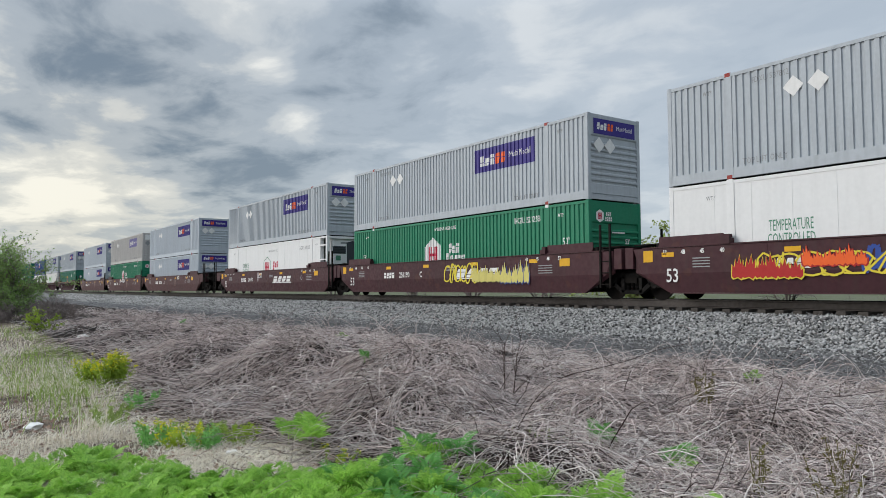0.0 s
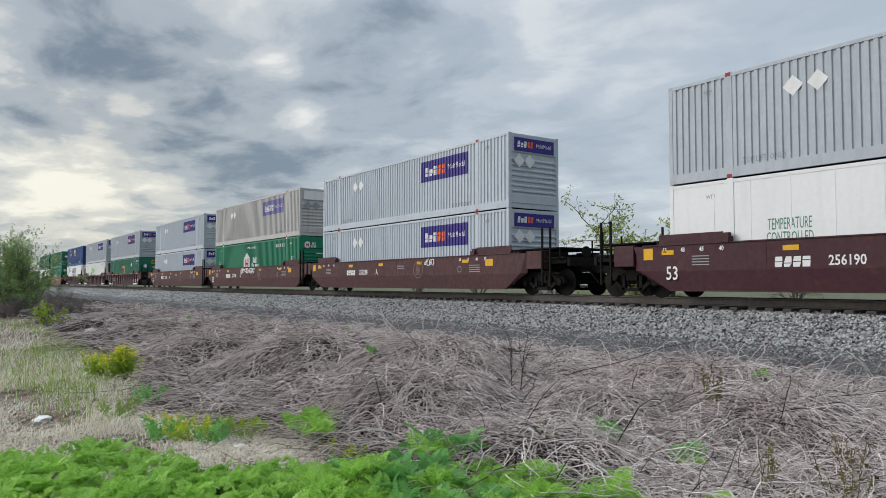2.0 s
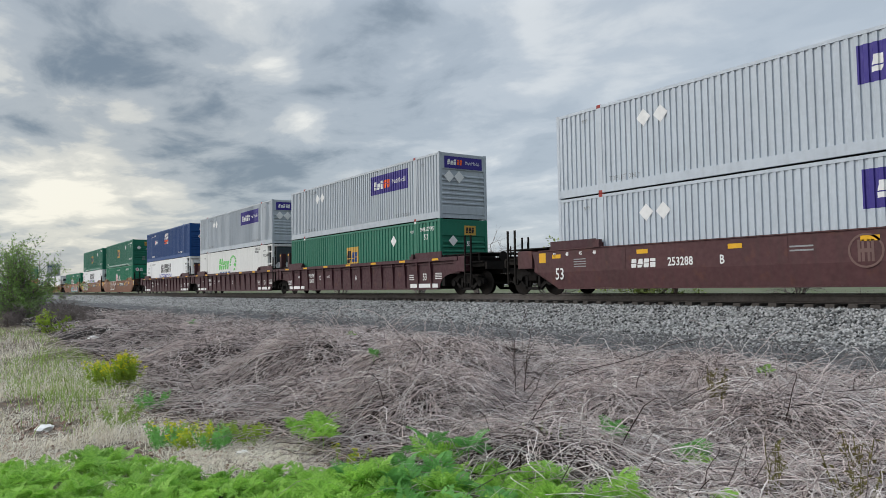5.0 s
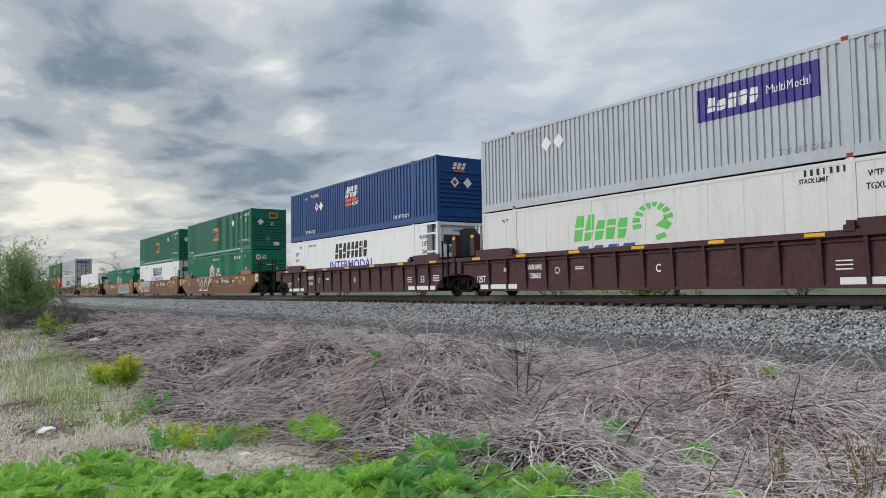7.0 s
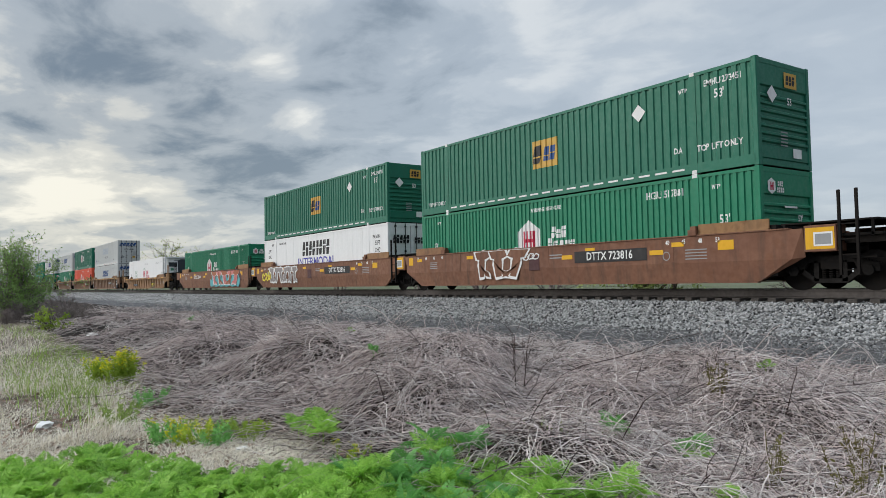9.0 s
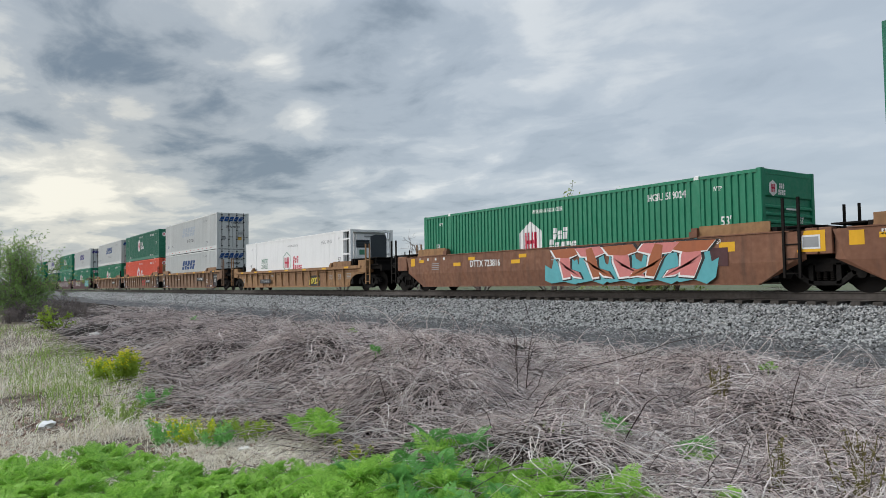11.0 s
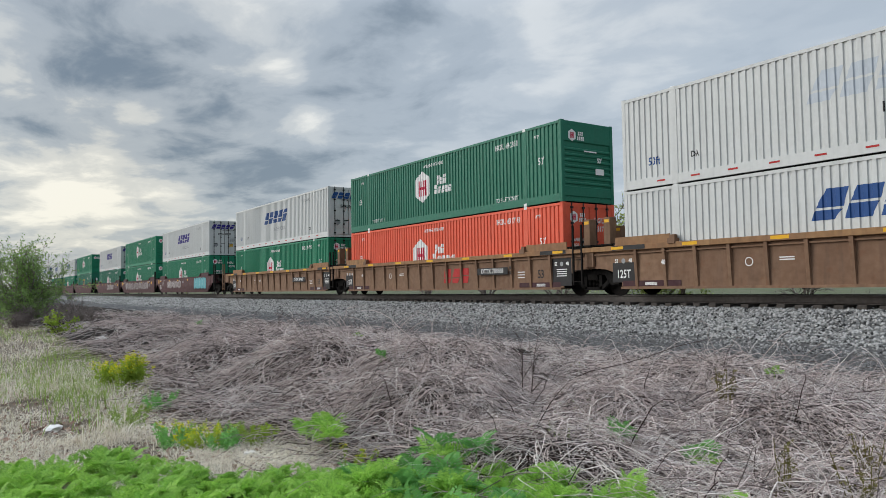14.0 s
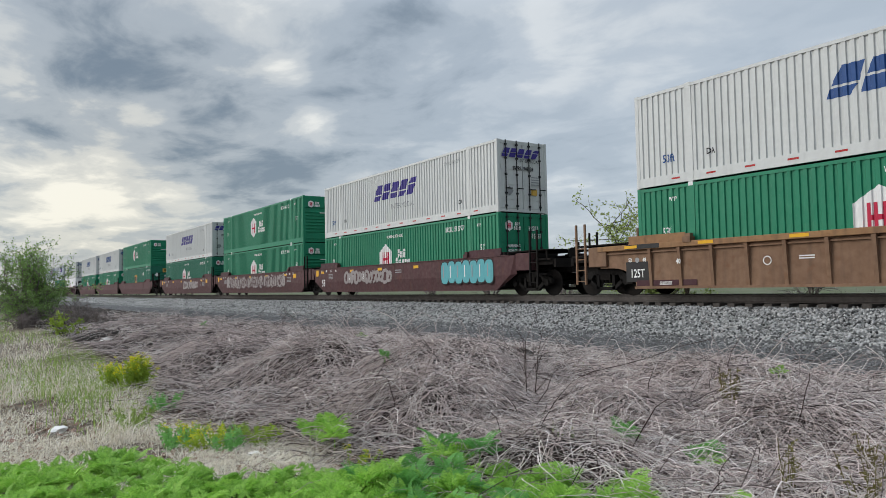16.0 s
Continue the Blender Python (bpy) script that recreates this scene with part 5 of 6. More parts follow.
for i, car in enumerate(d3):
    sloped_marks(car, "", "", fifty=False, spray=((), (("yellow graffiti", 1.2, 0.8, 2, -7.2, 0.9, D_SPRAY, 44, 0.1),), ())[i])
    if i == 0:
        letter_tag(car, -2.5, 0.98, 3.0, 0.98, 3, 12, (BROWN,), D_WHITE, "white outlined graffiti letters")
        car_mark(car, "graffiti", scribble(1.0, 0.3, 4, 143, 0.04), D_WHITE, -0.8, 1.2, -1.516, "small white tag")
    elif i == 1:
        letter_tag(car, -4.4, 0.96, 4.2, 0.86, 6, 43, (D_GHOST,), D_WHITE, "white block graffiti")
    else:
        letter_tag(car, 3.5, 0.94, 6.2, 0.98, 5, 45, (D_ROSE, D_RUSTY), D_BLACK, "rose and orange graffiti with black outlines", D_WHITE, D_CYAN)
    x = (3.0, 3.0, -3.45)[i]
    if i < 2:
        car_mark(car, "number_board", rect(3.0, 0.38), BOARD, x, 1.08, -1.512, "black number board")
    car_mark(car, "lettering", words("DTTX 723816", 0.36, 0.9), D_WHITE, x, 1.08, -1.516)
    for dx in (-1.85, 1.85):
        car_mark(car, "reflector", rect(0.5, 0.14), D_YELLOW, x + dx, 1.10, -1.512)
    car_mark(car, "warning_panel", rect(0.70, 0.52), D_YELLOW, 9.66 if i == 0 else 9.42, 1.24, -1.494, "yellow warning panel")
    car_mark(car, "data_frame", rect(0.46, 0.34), D_WHITE, 9.74 if i == 0 else 9.42, 1.22, -1.498)
    car_mark(car, "data_plate", rect(0.38, 0.25), D_GREY, 9.74 if i == 0 else 9.42, 1.22, -1.502)
    car_mark(car, "dark_patch", rect(0.55, 0.5), MAROON_OLD, 6.9 if i == 2 else -0.5, 0.95, -1.510)
e1 = well_car(-252.7, "ribbed", OCHRE, "weathered yellow ribbed well car carrying a white container", ends=(True, True), trucks=(True, True), top=1.30)
ribbed_marks(e1, "DTTX 468045", "", "53", top=1.30, ink=D_GREY, plate=OCHRE, board=True)
car_mark(e1, "graffiti_base", rect(1.55, 0.62), D_BLACK, 3.75, 0.56, -1.412, "black and yellow graffiti")
car_mark(e1, "graffiti", scribble(1.4, 0.5, 5, 51, 0.06), D_SPRAY, 3.75, 0.56, -1.418, "yellow graffiti letters")
f3 = pack((-275.6, -294.5, -313.5), "ribbed", TAN_BROWN, "weathered tan-brown ribbed well car carrying two stacked containers", trim=OCHRE, boxes_up=True)
for car in f3:
    ribbed_marks(car, "DTTX 789868", "", "125T", ink=D_WHITE, plate=MAROON, board=True, board_x=4.3, big=D_BLACK)
    car_mark(car, "number_board", rect(0.9, 0.62), D_BLACK, -8.06, 0.72, -1.404, "black stencil panel")
    car_mark(car, "number_board", rect(0.95, 0.95), D_BLACK, 8.06, 0.80, -1.404, "black stencil panel")
    for sx in (-1, 1):
        car_mark(car, "black_band", rect(1.3, 0.14), D_BLACK, sx * 7.75, 1.485, -1.533, "black painted band")
        for k, w2 in enumerate(("53", "48")):
            car_mark(car, "lettering", words(w2, 0.17), D_WHITE, sx * 8.06 - 0.28 + 0.56 * k, 1.08, -1.409)
        car_mark(car, "data_ring", ring_mark(0.08, 0.075), D_GREY, sx * 8.06, 1.08, -1.409)
        car_mark(car, "stencil", stripes(0.45, 0.10, 3, 0.02), D_WHITE, sx * 6.99, 0.36, -1.419)
    car_mark(car, "lettering", words("40", 0.16), D_BLACK, 5.4, 1.02, -1.512)
    car_mark(car, "lettering", words("20", 0.16), D_BLACK, 5.4, 0.84, -1.512)
car_mark(f3[1], "logo_block", block_letters(1.9, 0.6, 3, seed=66), D_SPRAYRED, 1.77, 0.80, -1.409, "faded red mark")
g3 = pack((-336.6, -355.9, -375.2), "sloped", MAROON_OLD, "faded maroon smooth-sided well car with graffiti", trim=MAROON)
for i, car in enumerate(g3):
    sloped_marks(car, "55341" if i == 0 else "", "", fifty=i == 0, spray=(
        (("dark graffiti outline", 3.6, 1.0, 9, 6.2, 0.95, D_BLACK, 72, 0.035), ("white faded scrawl", 5.0, 0.7, 13, -2.6, 0.95, D_GHOST, 73, 0.16)),
        (("pale faded graffiti", 12.0, 0.8, 34, -0.5, 0.95, D_GHOST, 75, 0.22), ("dark graffiti outline", 11.0, 0.8, 26, -0.5, 0.95, MAROON, 76, 0.06),),
        (("pale faded graffiti", 5.0, 0.7, 14, 2.0, 0.95, D_GHOST, 77, 0.14),))[i])
for k in range(7):
    for grow, mat, dy in ((0.05, D_BLACK, 0.0), (0.0, D_CYAN, 0.003)):
        bm = bmesh.new()
        w2, h2 = 0.27 + grow, 0.46 + grow
        poly(bm, [(w2 * math.copysign(abs(math.cos(t)) ** 0.6, math.cos(t)), h2 * math.copysign(abs(math.sin(t)) ** 0.6, math.sin(t))) for t in [2 * math.pi * q / 20 for q in range(20)]])
        car_mark(g3[0], "graffiti_outline" if grow else "graffiti", bm, mat, 4.55 + k * 0.52, 0.95 + 0.03 * (k % 2), -1.510 - dy - 0.0006 * k, "turquoise bubble graffiti" if not grow else "")
    car_mark(g3[0], "graffiti_highlight", rect(0.06, 0.5), D_WHITE if k % 2 else D_GREY, 4.47 + k * 0.52, 1.0, -1.520)

h3 = pack((-398.7, -418.0, -437.3), "sloped", MAROON_OLD, "faded maroon smooth-sided well car carrying stacked containers")
i3 = pack((-460.7, -480.0, -499.3), "ribbed", MAROON, "maroon ribbed well car carrying two stacked containers")
j3 = pack((-522.7, -542.0, -561.3), "sloped", MAROON_OLD, "faded maroon smooth-sided well car carrying stacked containers")

cold_box(-5.2, 0)
grey_box(-5.2, 1, code="FDXU 537892")
hex_box(-24.5, 0, code="HGIU 521278")
grey_box(-24.5, 1, code="FDXU 533820")
cold_box(-43.75, 0)
grey_box(-43.75, 1)
grey_box(-67.2, 0, GREY_PALE, tone="pale grey")
grey_box(-67.2, 1, GREY_PALE, tone="pale grey")
hex_box(-86.6, 0, code="HGIU 501313")
grey_box(-86.6, 1, GREY_WARM, D_FADED, D_WHITE, faded=True, tone="warm grey")
grey_box(-105.9, 0, GREY_PALE, tone="pale grey")
grey_box(-105.9, 1, GREY_PALE, tone="pale grey")
gold_box(-129.3, 0)
grey_box(-129.3, 1, code="FDXU 533978")
tiger_box(-148.6, 0)
grey_box(-148.6, 1, GREY, D_NAVY, faded=True, code="FDXU 532541", tone="dull grey")
prime_box(-167.9, 0)
navy_box(-167.9, 1)
hex_box(-191.1, 0, code="HGIU 517881")
gold_box(-191.1, 1)
prime_box(-210.25, 0, "doors")
gold_box(-210.25, 1, "EMHU 240713")
hex_box(-229.45, 0, code="HGIU 519024")
cold_box(-252.7, 0, "HGRU 300102")
swift_box(-275.6, 0, code="SWRU 946947")
swift_box(-275.6, 1, ghost=True)
hex_box(-294.5, 0, RED, code="HGIU 631718", end="doors", inc=True, tone="orange-red")
hex_box(-294.5, 1, GREEN_DARK, code="HGIU 642351", tone="dark green")
hex_box(-313.5, 0, code="HGIU 500785", end="doors")
swift_box(-313.5, 1, mat=WHITE_DULL, code="SWRU 946850")
hex_box(-336.6, 0, code="HGIU 515767", end="doors")
swift_box(-336.6, 1, mat=WHITE_DULL, code="SWRU 949239", bright=False)
hex_box(-355.9, 0, GREEN, code="HGIU 512044")
hex_box(-355.9, 1, GREEN, code="HGIU 642120")
hex_box(-375.2, 0, GREEN_DARK, code="HGIU 500121", tone="dark green")
swift_box(-375.2, 1, mat=WHITE_DULL, code="SWRU 945021", bright=False)
gold_box(-398.7, 0)
hex_box(-398.7, 1, GREEN, code="HGIU 641070")
hex_box(-418.0, 0, GREEN, code="HGIU 510733")
swift_box(-418.0, 1, mat=WHITE_DULL, code="SWRU 944410")
hex_box(-437.3, 0, GREEN, code="HGIU 514520")
swift_box(-437.3, 1, mat=WHITE_DULL, code="SWRU 947733")
cold_box(-460.7, 0)
swift_box(-460.7, 1, code="SWRU 942218")
hex_box(-480.0, 0, GREEN)
grey_box(-480.0, 1)
cold_box(-499.3, 0)
grey_box(-499.3, 1)
hex_box(-522.7, 0, GREEN)
swift_box(-522.7, 1)
hex_box(-542.0, 0, GREEN)
grey_box(-542.0, 1)
cold_box(-561.3, 0)
swift_box(-561.3, 1)

# ---- plants, stones and litter ----
def polar(n, az0, az1, r0, r1, seed, power=1.0):
    """Scatter over the near ground: dense close by, thinner far off."""
    g = np.random.default_rng(seed)
    az = np.radians(g.uniform(az0, az1, n))
    u = g.uniform(0, 1, n) ** power
    r = r0 * (r1 / r0) ** u
    return -r * np.sin(az), r * np.cos(az), r, g


def tubes(paths, radii):
    """Three-sided tubes along paths of equal length. paths: n, k, 3."""
    n, k, _ = paths.shape
    d = np.gradient(paths, axis=1)
    d /= np.linalg.norm(d, axis=2, keepdims=True) + 1e-9
    ref = np.where(np.abs(d[..., 2:3]) > 0.9, np.array([1.0, 0, 0]), np.array([0, 0, 1.0]))
    a = np.cross(d, ref)
    a /= np.linalg.norm(a, axis=2, keepdims=True) + 1e-9
    b = np.cross(d, a)
    rr = radii[:, :, None]
    ring = [paths + rr * (math.cos(t) * a + math.sin(t) * b) for t in (0.0, 2.094, 4.189)]
    V = np.stack(ring, 2).reshape(n, k * 3, 3)
    f = []
    for i in range(k - 1):
        for s in range(3):
            s2 = (s + 1) % 3
            f.append((i * 3 + s, i * 3 + s2, i * 3 + 3 + s2, i * 3 + 3 + s))
    F = (np.array(f)[None] + (np.arange(n) * k * 3)[:, None, None]).reshape(-1, 4)
    return V.reshape(-1, 3), F


def vine_edge(x):
    """Where the heaped vines begin, beside the straw and the weeds."""
    return np.interp(x, [-60, -25, -15, -9.4, -7.7, -6.9, -5.8, -4, 0], [3.7, 3.5, 3.1, 2.7, 3.3, 3.6, 3.9, 3.7, 3.5])


def vine_field(name, label, n, seed, mat, az=(17, 89), rr=(4.6, 62), length=(0.7, 2.2), arch=(0.02, 0.30), radius=(0.003, 0.007), upright=0.03, heaps=False, k=11, order=0.85, inset=0.0):
    x, y, r, g = polar(n * 2, *az, *rr, seed)
    if heaps:
        h = np.array(HEAPS[:11])[g.integers(0, 11, n * 2)]
        x, y = h[:, 0] + g.normal(0, 0.42, n * 2) * h[:, 2], h[:, 1] + g.normal(0, 0.42, n * 2) * h[:, 2]
        r = np.hypot(x, y)
    edge = 0.25 * np.sin(x * 1.3) + 0.2 * np.sin(x * 3.1 + 1)
    keep = (y > vine_edge(x) + inset + edge * 0.6) & (y < 12.9 + edge * 1.3)
    x, y, r = x[keep][:n], y[keep][:n], r[keep][:n]
    n = len(x)
    s = np.linspace(0, 1, k)[None]
    L = (length[0] + (length[1] - length[0]) * g.uniform(0, 1, n) ** 1.5)[:, None]
    # stalks hang down the flanks of the heaps
    e = 0.25
    gx, gy = ground_z(x + e, y) - ground_z(x - e, y), ground_z(x, y + e) - ground_z(x, y - e)
    slope = np.hypot(gx, gy)
    th = np.where(slope > 0.05, np.arctan2(-gy, -gx) + g.normal(0, order, n), g.uniform(0, 2 * np.pi, n))[:, None]
    bend = g.normal(0, 1.2, n)[:, None] * L
    ph = g.uniform(0, 6.3, (n, 3))
    ang = th + bend * (s - 0.3) + 0.45 * np.sin(s * L * 4.0 + ph[:, :1]) + 0.30 * np.sin(s * L * 11 + ph[:, 1:2])
    kink = np.cumsum(g.normal(0, 0.16, (n, k)), 1)
    ang = ang + kink - kink[:, :1]
    step = L / (k - 1)
    px = x[:, None] + np.cumsum(np.cos(ang) * step, 1)
    py = y[:, None] + np.cumsum(np.sin(ang) * step, 1)
    H = (g.uniform(0, 1, n) ** 1.8)[:, None] * (arch[1] - arch[0]) + arch[0]
    pz = ground_z(px, py) + 0.012 + H * np.abs(np.sin(np.pi * np.clip(s * g.uniform(0.8, 1.9, n)[:, None], 0, 2))) + 0.018 * np.sin(s * 11 + ph[:, 2:3])
    up = g.uniform(0, 1, n) < upright
    pz[up] = ground_z(x, y)[up][:, None] + np.sin(s * 1.7) * np.minimum(L[up], 1.2) * 0.5
    px[up] = x[up][:, None] + (px[up] - px[up][:, :1]) * 0.45
    py[up] = y[up][:, None] + (py[up] - py[up][:, :1]) * 0.45
    rad = (radius[0] + (radius[1] - radius[0]) * g.uniform(0, 1, n) ** 2)[:, None] * (1 + np.maximum(r - 9, 0) * 0.042)[:, None] * (1.15 - 0.7 * s)
    V, F = tubes(np.stack([px, py, pz], -1), rad)
    return tagged(new(name, mesh_np(name, V, F, mat)), label, "dead vines", kind="stuff")


VINE = surface("dry_grey_vine", (0.43, 0.363, 0.343), (0.14, 0.108, 0.102), rough=0.9, scale=1.2, fine=20, vary=0.9, bump=0.0, island=0.8, spec=0.15)
# brown twig, lowered in tone to paint shade inside the heaps; saplings share it
VINE_DARK = surface("dark_brown_shade_twig", (0.075, 0.052, 0.046), (0.03, 0.021, 0.019), rough=0.95, scale=3, fine=20, vary=0.8, bump=0.0, island=0.5, spec=0.1)
VINE_PALE = surface("pale_vine_tip", (0.78, 0.70, 0.66), (0.52, 0.45, 0.42), rough=0.9, fine=20, vary=0.6, bump=0, island=0.3, spec=0.1)
vine_field("dead_vines", "tangled dry grey vines heaped along the railway", 9500, 11, VINE, arch=(0.01, 0.26))
# low twig layer whose dark colour deepens the shaded gaps among the vines
vine_field("dark_twigs", "brown twigs beneath the dry vines, darkened as shaded gaps", 9500, 12, VINE_DARK, arch=(0.0, 0.12), length=(0.4, 1.2), upright=0.015, k=6)
vine_field("heaped_vines", "dry grey vines hanging over the heaps", 6500, 14, VINE, arch=(0.03, 0.22), heaps=True, order=0.65, upright=0.02)
vine_field("straw_wisps", "thin pale wisps over the vines", 6200, 13, VINE_PALE, arch=(0.04, 0.30), radius=(0.0026, 0.0062), length=(0.5, 2.0), upright=0.04, inset=0.15)


# -- blades of grass --
def blades(name, label, x, y, g, height, width, mat, lean=0.6):
    n = len(x)
    k = 4
    s = np.linspace(0, 1, k)[None]
    h = g.uniform(*height, n)[:, None]
    th = g.uniform(0, 2 * np.pi, n)[:, None]
    ln = (g.uniform(0.05, 1.0, n) * lean)[:, None] * h
    cx = x[:, None] + np.cos(th) * ln * s ** 1.8
    cy = y[:, None] + np.sin(th) * ln * s ** 1.8
    cz = ground_z(x, y)[:, None] - 0.01 + h * np.sin(s * 1.35) / math.sin(1.35) * (1 - 0.3 * np.minimum(ln / h, 1.5) * s)
    w = (g.uniform(*width, n)[:, None] * (1 - s * 0.88)) / 2
    fx, fy = -np.sin(th + 0.6), np.cos(th + 0.6)
    A = np.stack([cx - fx * w, cy - fy * w, cz], -1)
    B = np.stack([cx + fx * w, cy + fy * w, cz], -1)
    V = np.stack([A, B], 2).reshape(n, k * 2, 3)
    f = np.array([(i * 2, i * 2 + 1, i * 2 + 3, i * 2 + 2) for i in range(k - 1)])
    F = (f[None] + (np.arange(n) * k * 2)[:, None, None]).reshape(-1, 4)
    return tagged(new(name, mesh_np(name, V.reshape(-1, 3), F, mat)), label, "grass", kind="stuff")


STRAW = surface("dry_straw", (0.86, 0.78, 0.61), (0.60, 0.51, 0.37), rough=0.9, fine=20, vary=0.8, bump=0, island=0.4, spec=0.15, trans=0.2)
GRASS = surface("fresh_grass", (0.30, 0.40, 0.11), (0.19, 0.28, 0.06), rough=0.7, fine=20, vary=0.8, bump=0, island=0.35, spec=0.25, trans=0.3)


def grass_patches():
    # standing straw farther off, flattened straw close by
    x, y, r, g = polar(26000, 74, 98, 9.0, 60, 21)
    m = (y < vine_edge(x) - 0.5 + 0.4 * np.sin(x * 0.8)) & (np.sin(x * 0.7) + np.sin(y * 1.9 + x * 0.31) > -0.9)
    blades("dry_grass", "dry straw-coloured grass beside the vines", x[m], y[m], g, (0.08, 0.34), (0.008, 0.018), STRAW, 2.8)
    x, y, r, g = polar(76000, 64, 92, 6.5, 20, 25)
    m = (y < vine_edge(x) - 0.1 + 0.3 * np.sin(x)) & (np.sin(x * 2.7 + y) + np.sin(y * 3.9 - x * 0.6) + g.normal(0, 0.8, len(x)) > -0.5)
    blades("flattened_straw", "flattened pale straw on the soil", x[m], y[m], g, (0.02, 0.13), (0.005, 0.015), STRAW, 4.5)
    x, y, r, g = polar(30000, 75, 97, 9.5, 75, 22)
    m = (y < vine_edge(x) - 0.3) & (np.sin(x * 0.38 + 1.6) + 0.8 * np.sin(y * 2.3 + x * 0.2) + 0.8 * smooth(11, 17, r) + g.normal(0, 0.6, len(x)) > 0.5)
    blades("green_grass", "fresh green grass among the straw", x[m], y[m], g, (0.08, 0.30), (0.010, 0.022), GRASS, 1.5)
    x, y, r, g = polar(9000, 20, 80, 5.0, 34, 23)
    m = (y > 3.6) & (y < 12.9) & (np.sin(x * 0.9 + 0.5) * np.sin(y * 1.1 + 2.0) > 0.72)
    blades("green_shoots", "sparse green shoots between the vines", x[m], y[m], g, (0.05, 0.16), (0.008, 0.02), GRASS, 0.9)
    # clumps along the far side
    g = np.random.default_rng(24)
    x, y = g.uniform(-160, 10, 16000), g.uniform(21.5, 27, 16000)
    blades("far_grass", "green grass behind the railway", x, y, g, (0.15, 0.5), (0.02, 0.05), GRASS, 0.8)


grass_patches()


# -- feathery green weeds --
def frond():
    """One feathery leaf along x: corners and triangles."""
    V, F = [], []

    def tri(a, b, c):
        n = len(V)
        V.extend((a, b, c))
        F.append((n, n + 1, n + 2))

    arc = lambda t: np.array([t * 0.92, 0.0, 0.50 * t - 0.72 * t * t])
    for i in range(8):
        a, b = arc(i / 8), arc((i + 1) / 8)
        w = 0.013 * (1 - i / 9)
        tri(a + (0, w, 0), a - (0, w, 0), b)
    for i in range(7):
        t = 0.20 + 0.78 * i / 7
        base = arc(t)
        ln = 0.46 * (1 - t) ** 0.75 + 0.05
        for s in (-1, 1):
            d = np.array([0.52, 0.84 * s, -0.20 - 0.2 * ln])
            tri(base + (0.008, 0, 0), base - (0.008, 0, 0), base + d * ln)
            m = 4
            for k in range(m):
                q = 0.24 + 0.76 * k / m
                p = base + d * ln * q
                ll = ln * 0.36 * (1 - q * 0.5) + 0.012
                for e in (-1, 1):
                    dd = np.array([0.60 + 0.38 * e, s * (0.78 - 0.60 * e), 0.22 * e - 0.1])
                    nrm = np.array([-dd[1], dd[0], 0.25]) * ll * 0.30
                    tri(p - nrm * 0.5, p + dd * ll * 0.5 + nrm, p + dd * ll * 1.1)
            end = base + d * ln
            tri(end - d * ln * 0.3 + (0.03 * ln, 0, 0.02), end - d * ln * 0.3 - (0.03 * ln, 0, 0.02), end + d * ln * 0.08)
    return np.array(V), np.array(F)


FV, FF = frond()


def rosettes(x, y, size, g, per=(7, 13), lift=0.0):
    """Corners and faces of many feathery weeds."""
    Vs, Fs, off = [], [], 0
    zs = ground_z(x, y)
    for cx, cy, cz, sz in zip(x, y, zs, size):
        n = int(g.integers(*per))
        rise = g.uniform(0, 1) ** 1.5
        for i in range(n):
            th = 2 * math.pi * i / n + g.normal(0, 0.35)
            el = g.uniform(0.15, 1.15)
            roll = g.normal(0, 0.5)
            m = Matrix.Rotation(th, 3, "Z") @ Matrix.Rotation(-el, 3, "Y") @ Matrix.Rotation(roll, 3, "X")
            s = sz * g.uniform(0.65, 1.15)
            V = FV @ np.array(m).T * s
            V = V + (cx, cy, cz + 0.01 + lift * rise)
            Vs.append(V)
            Fs.append(FF + off)
            off += len(FV)
    return np.concatenate(Vs), np.concatenate(Fs)


FERN = surface("feathery_green_leaf", (0.41, 0.71, 0.13), (0.20, 0.46, 0.075), rough=0.55, scale=1.6, fine=16, vary=1.0, bump=0, spec=0.3, trans=0.38, island=0.34)
FERN_BLUE = surface("bluish_green_leaf", (0.25, 0.55, 0.15), (0.14, 0.38, 0.10), rough=0.55, scale=1.2, fine=16, vary=0.8, bump=0, spec=0.3, trans=0.35)
SPRIG = surface("yellow_green_leaf", (0.42, 0.54, 0.06), (0.25, 0.39, 0.05), rough=0.6, fine=16, vary=0.8, bump=0, spec=0.3, trans=0.35)
FLOWER = surface("yellow_petals", (0.80, 0.74, 0.03), (0.66, 0.60, 0.03), rough=0.6, fine=30, vary=0.5, bump=0, spec=0.2, trans=0.3)


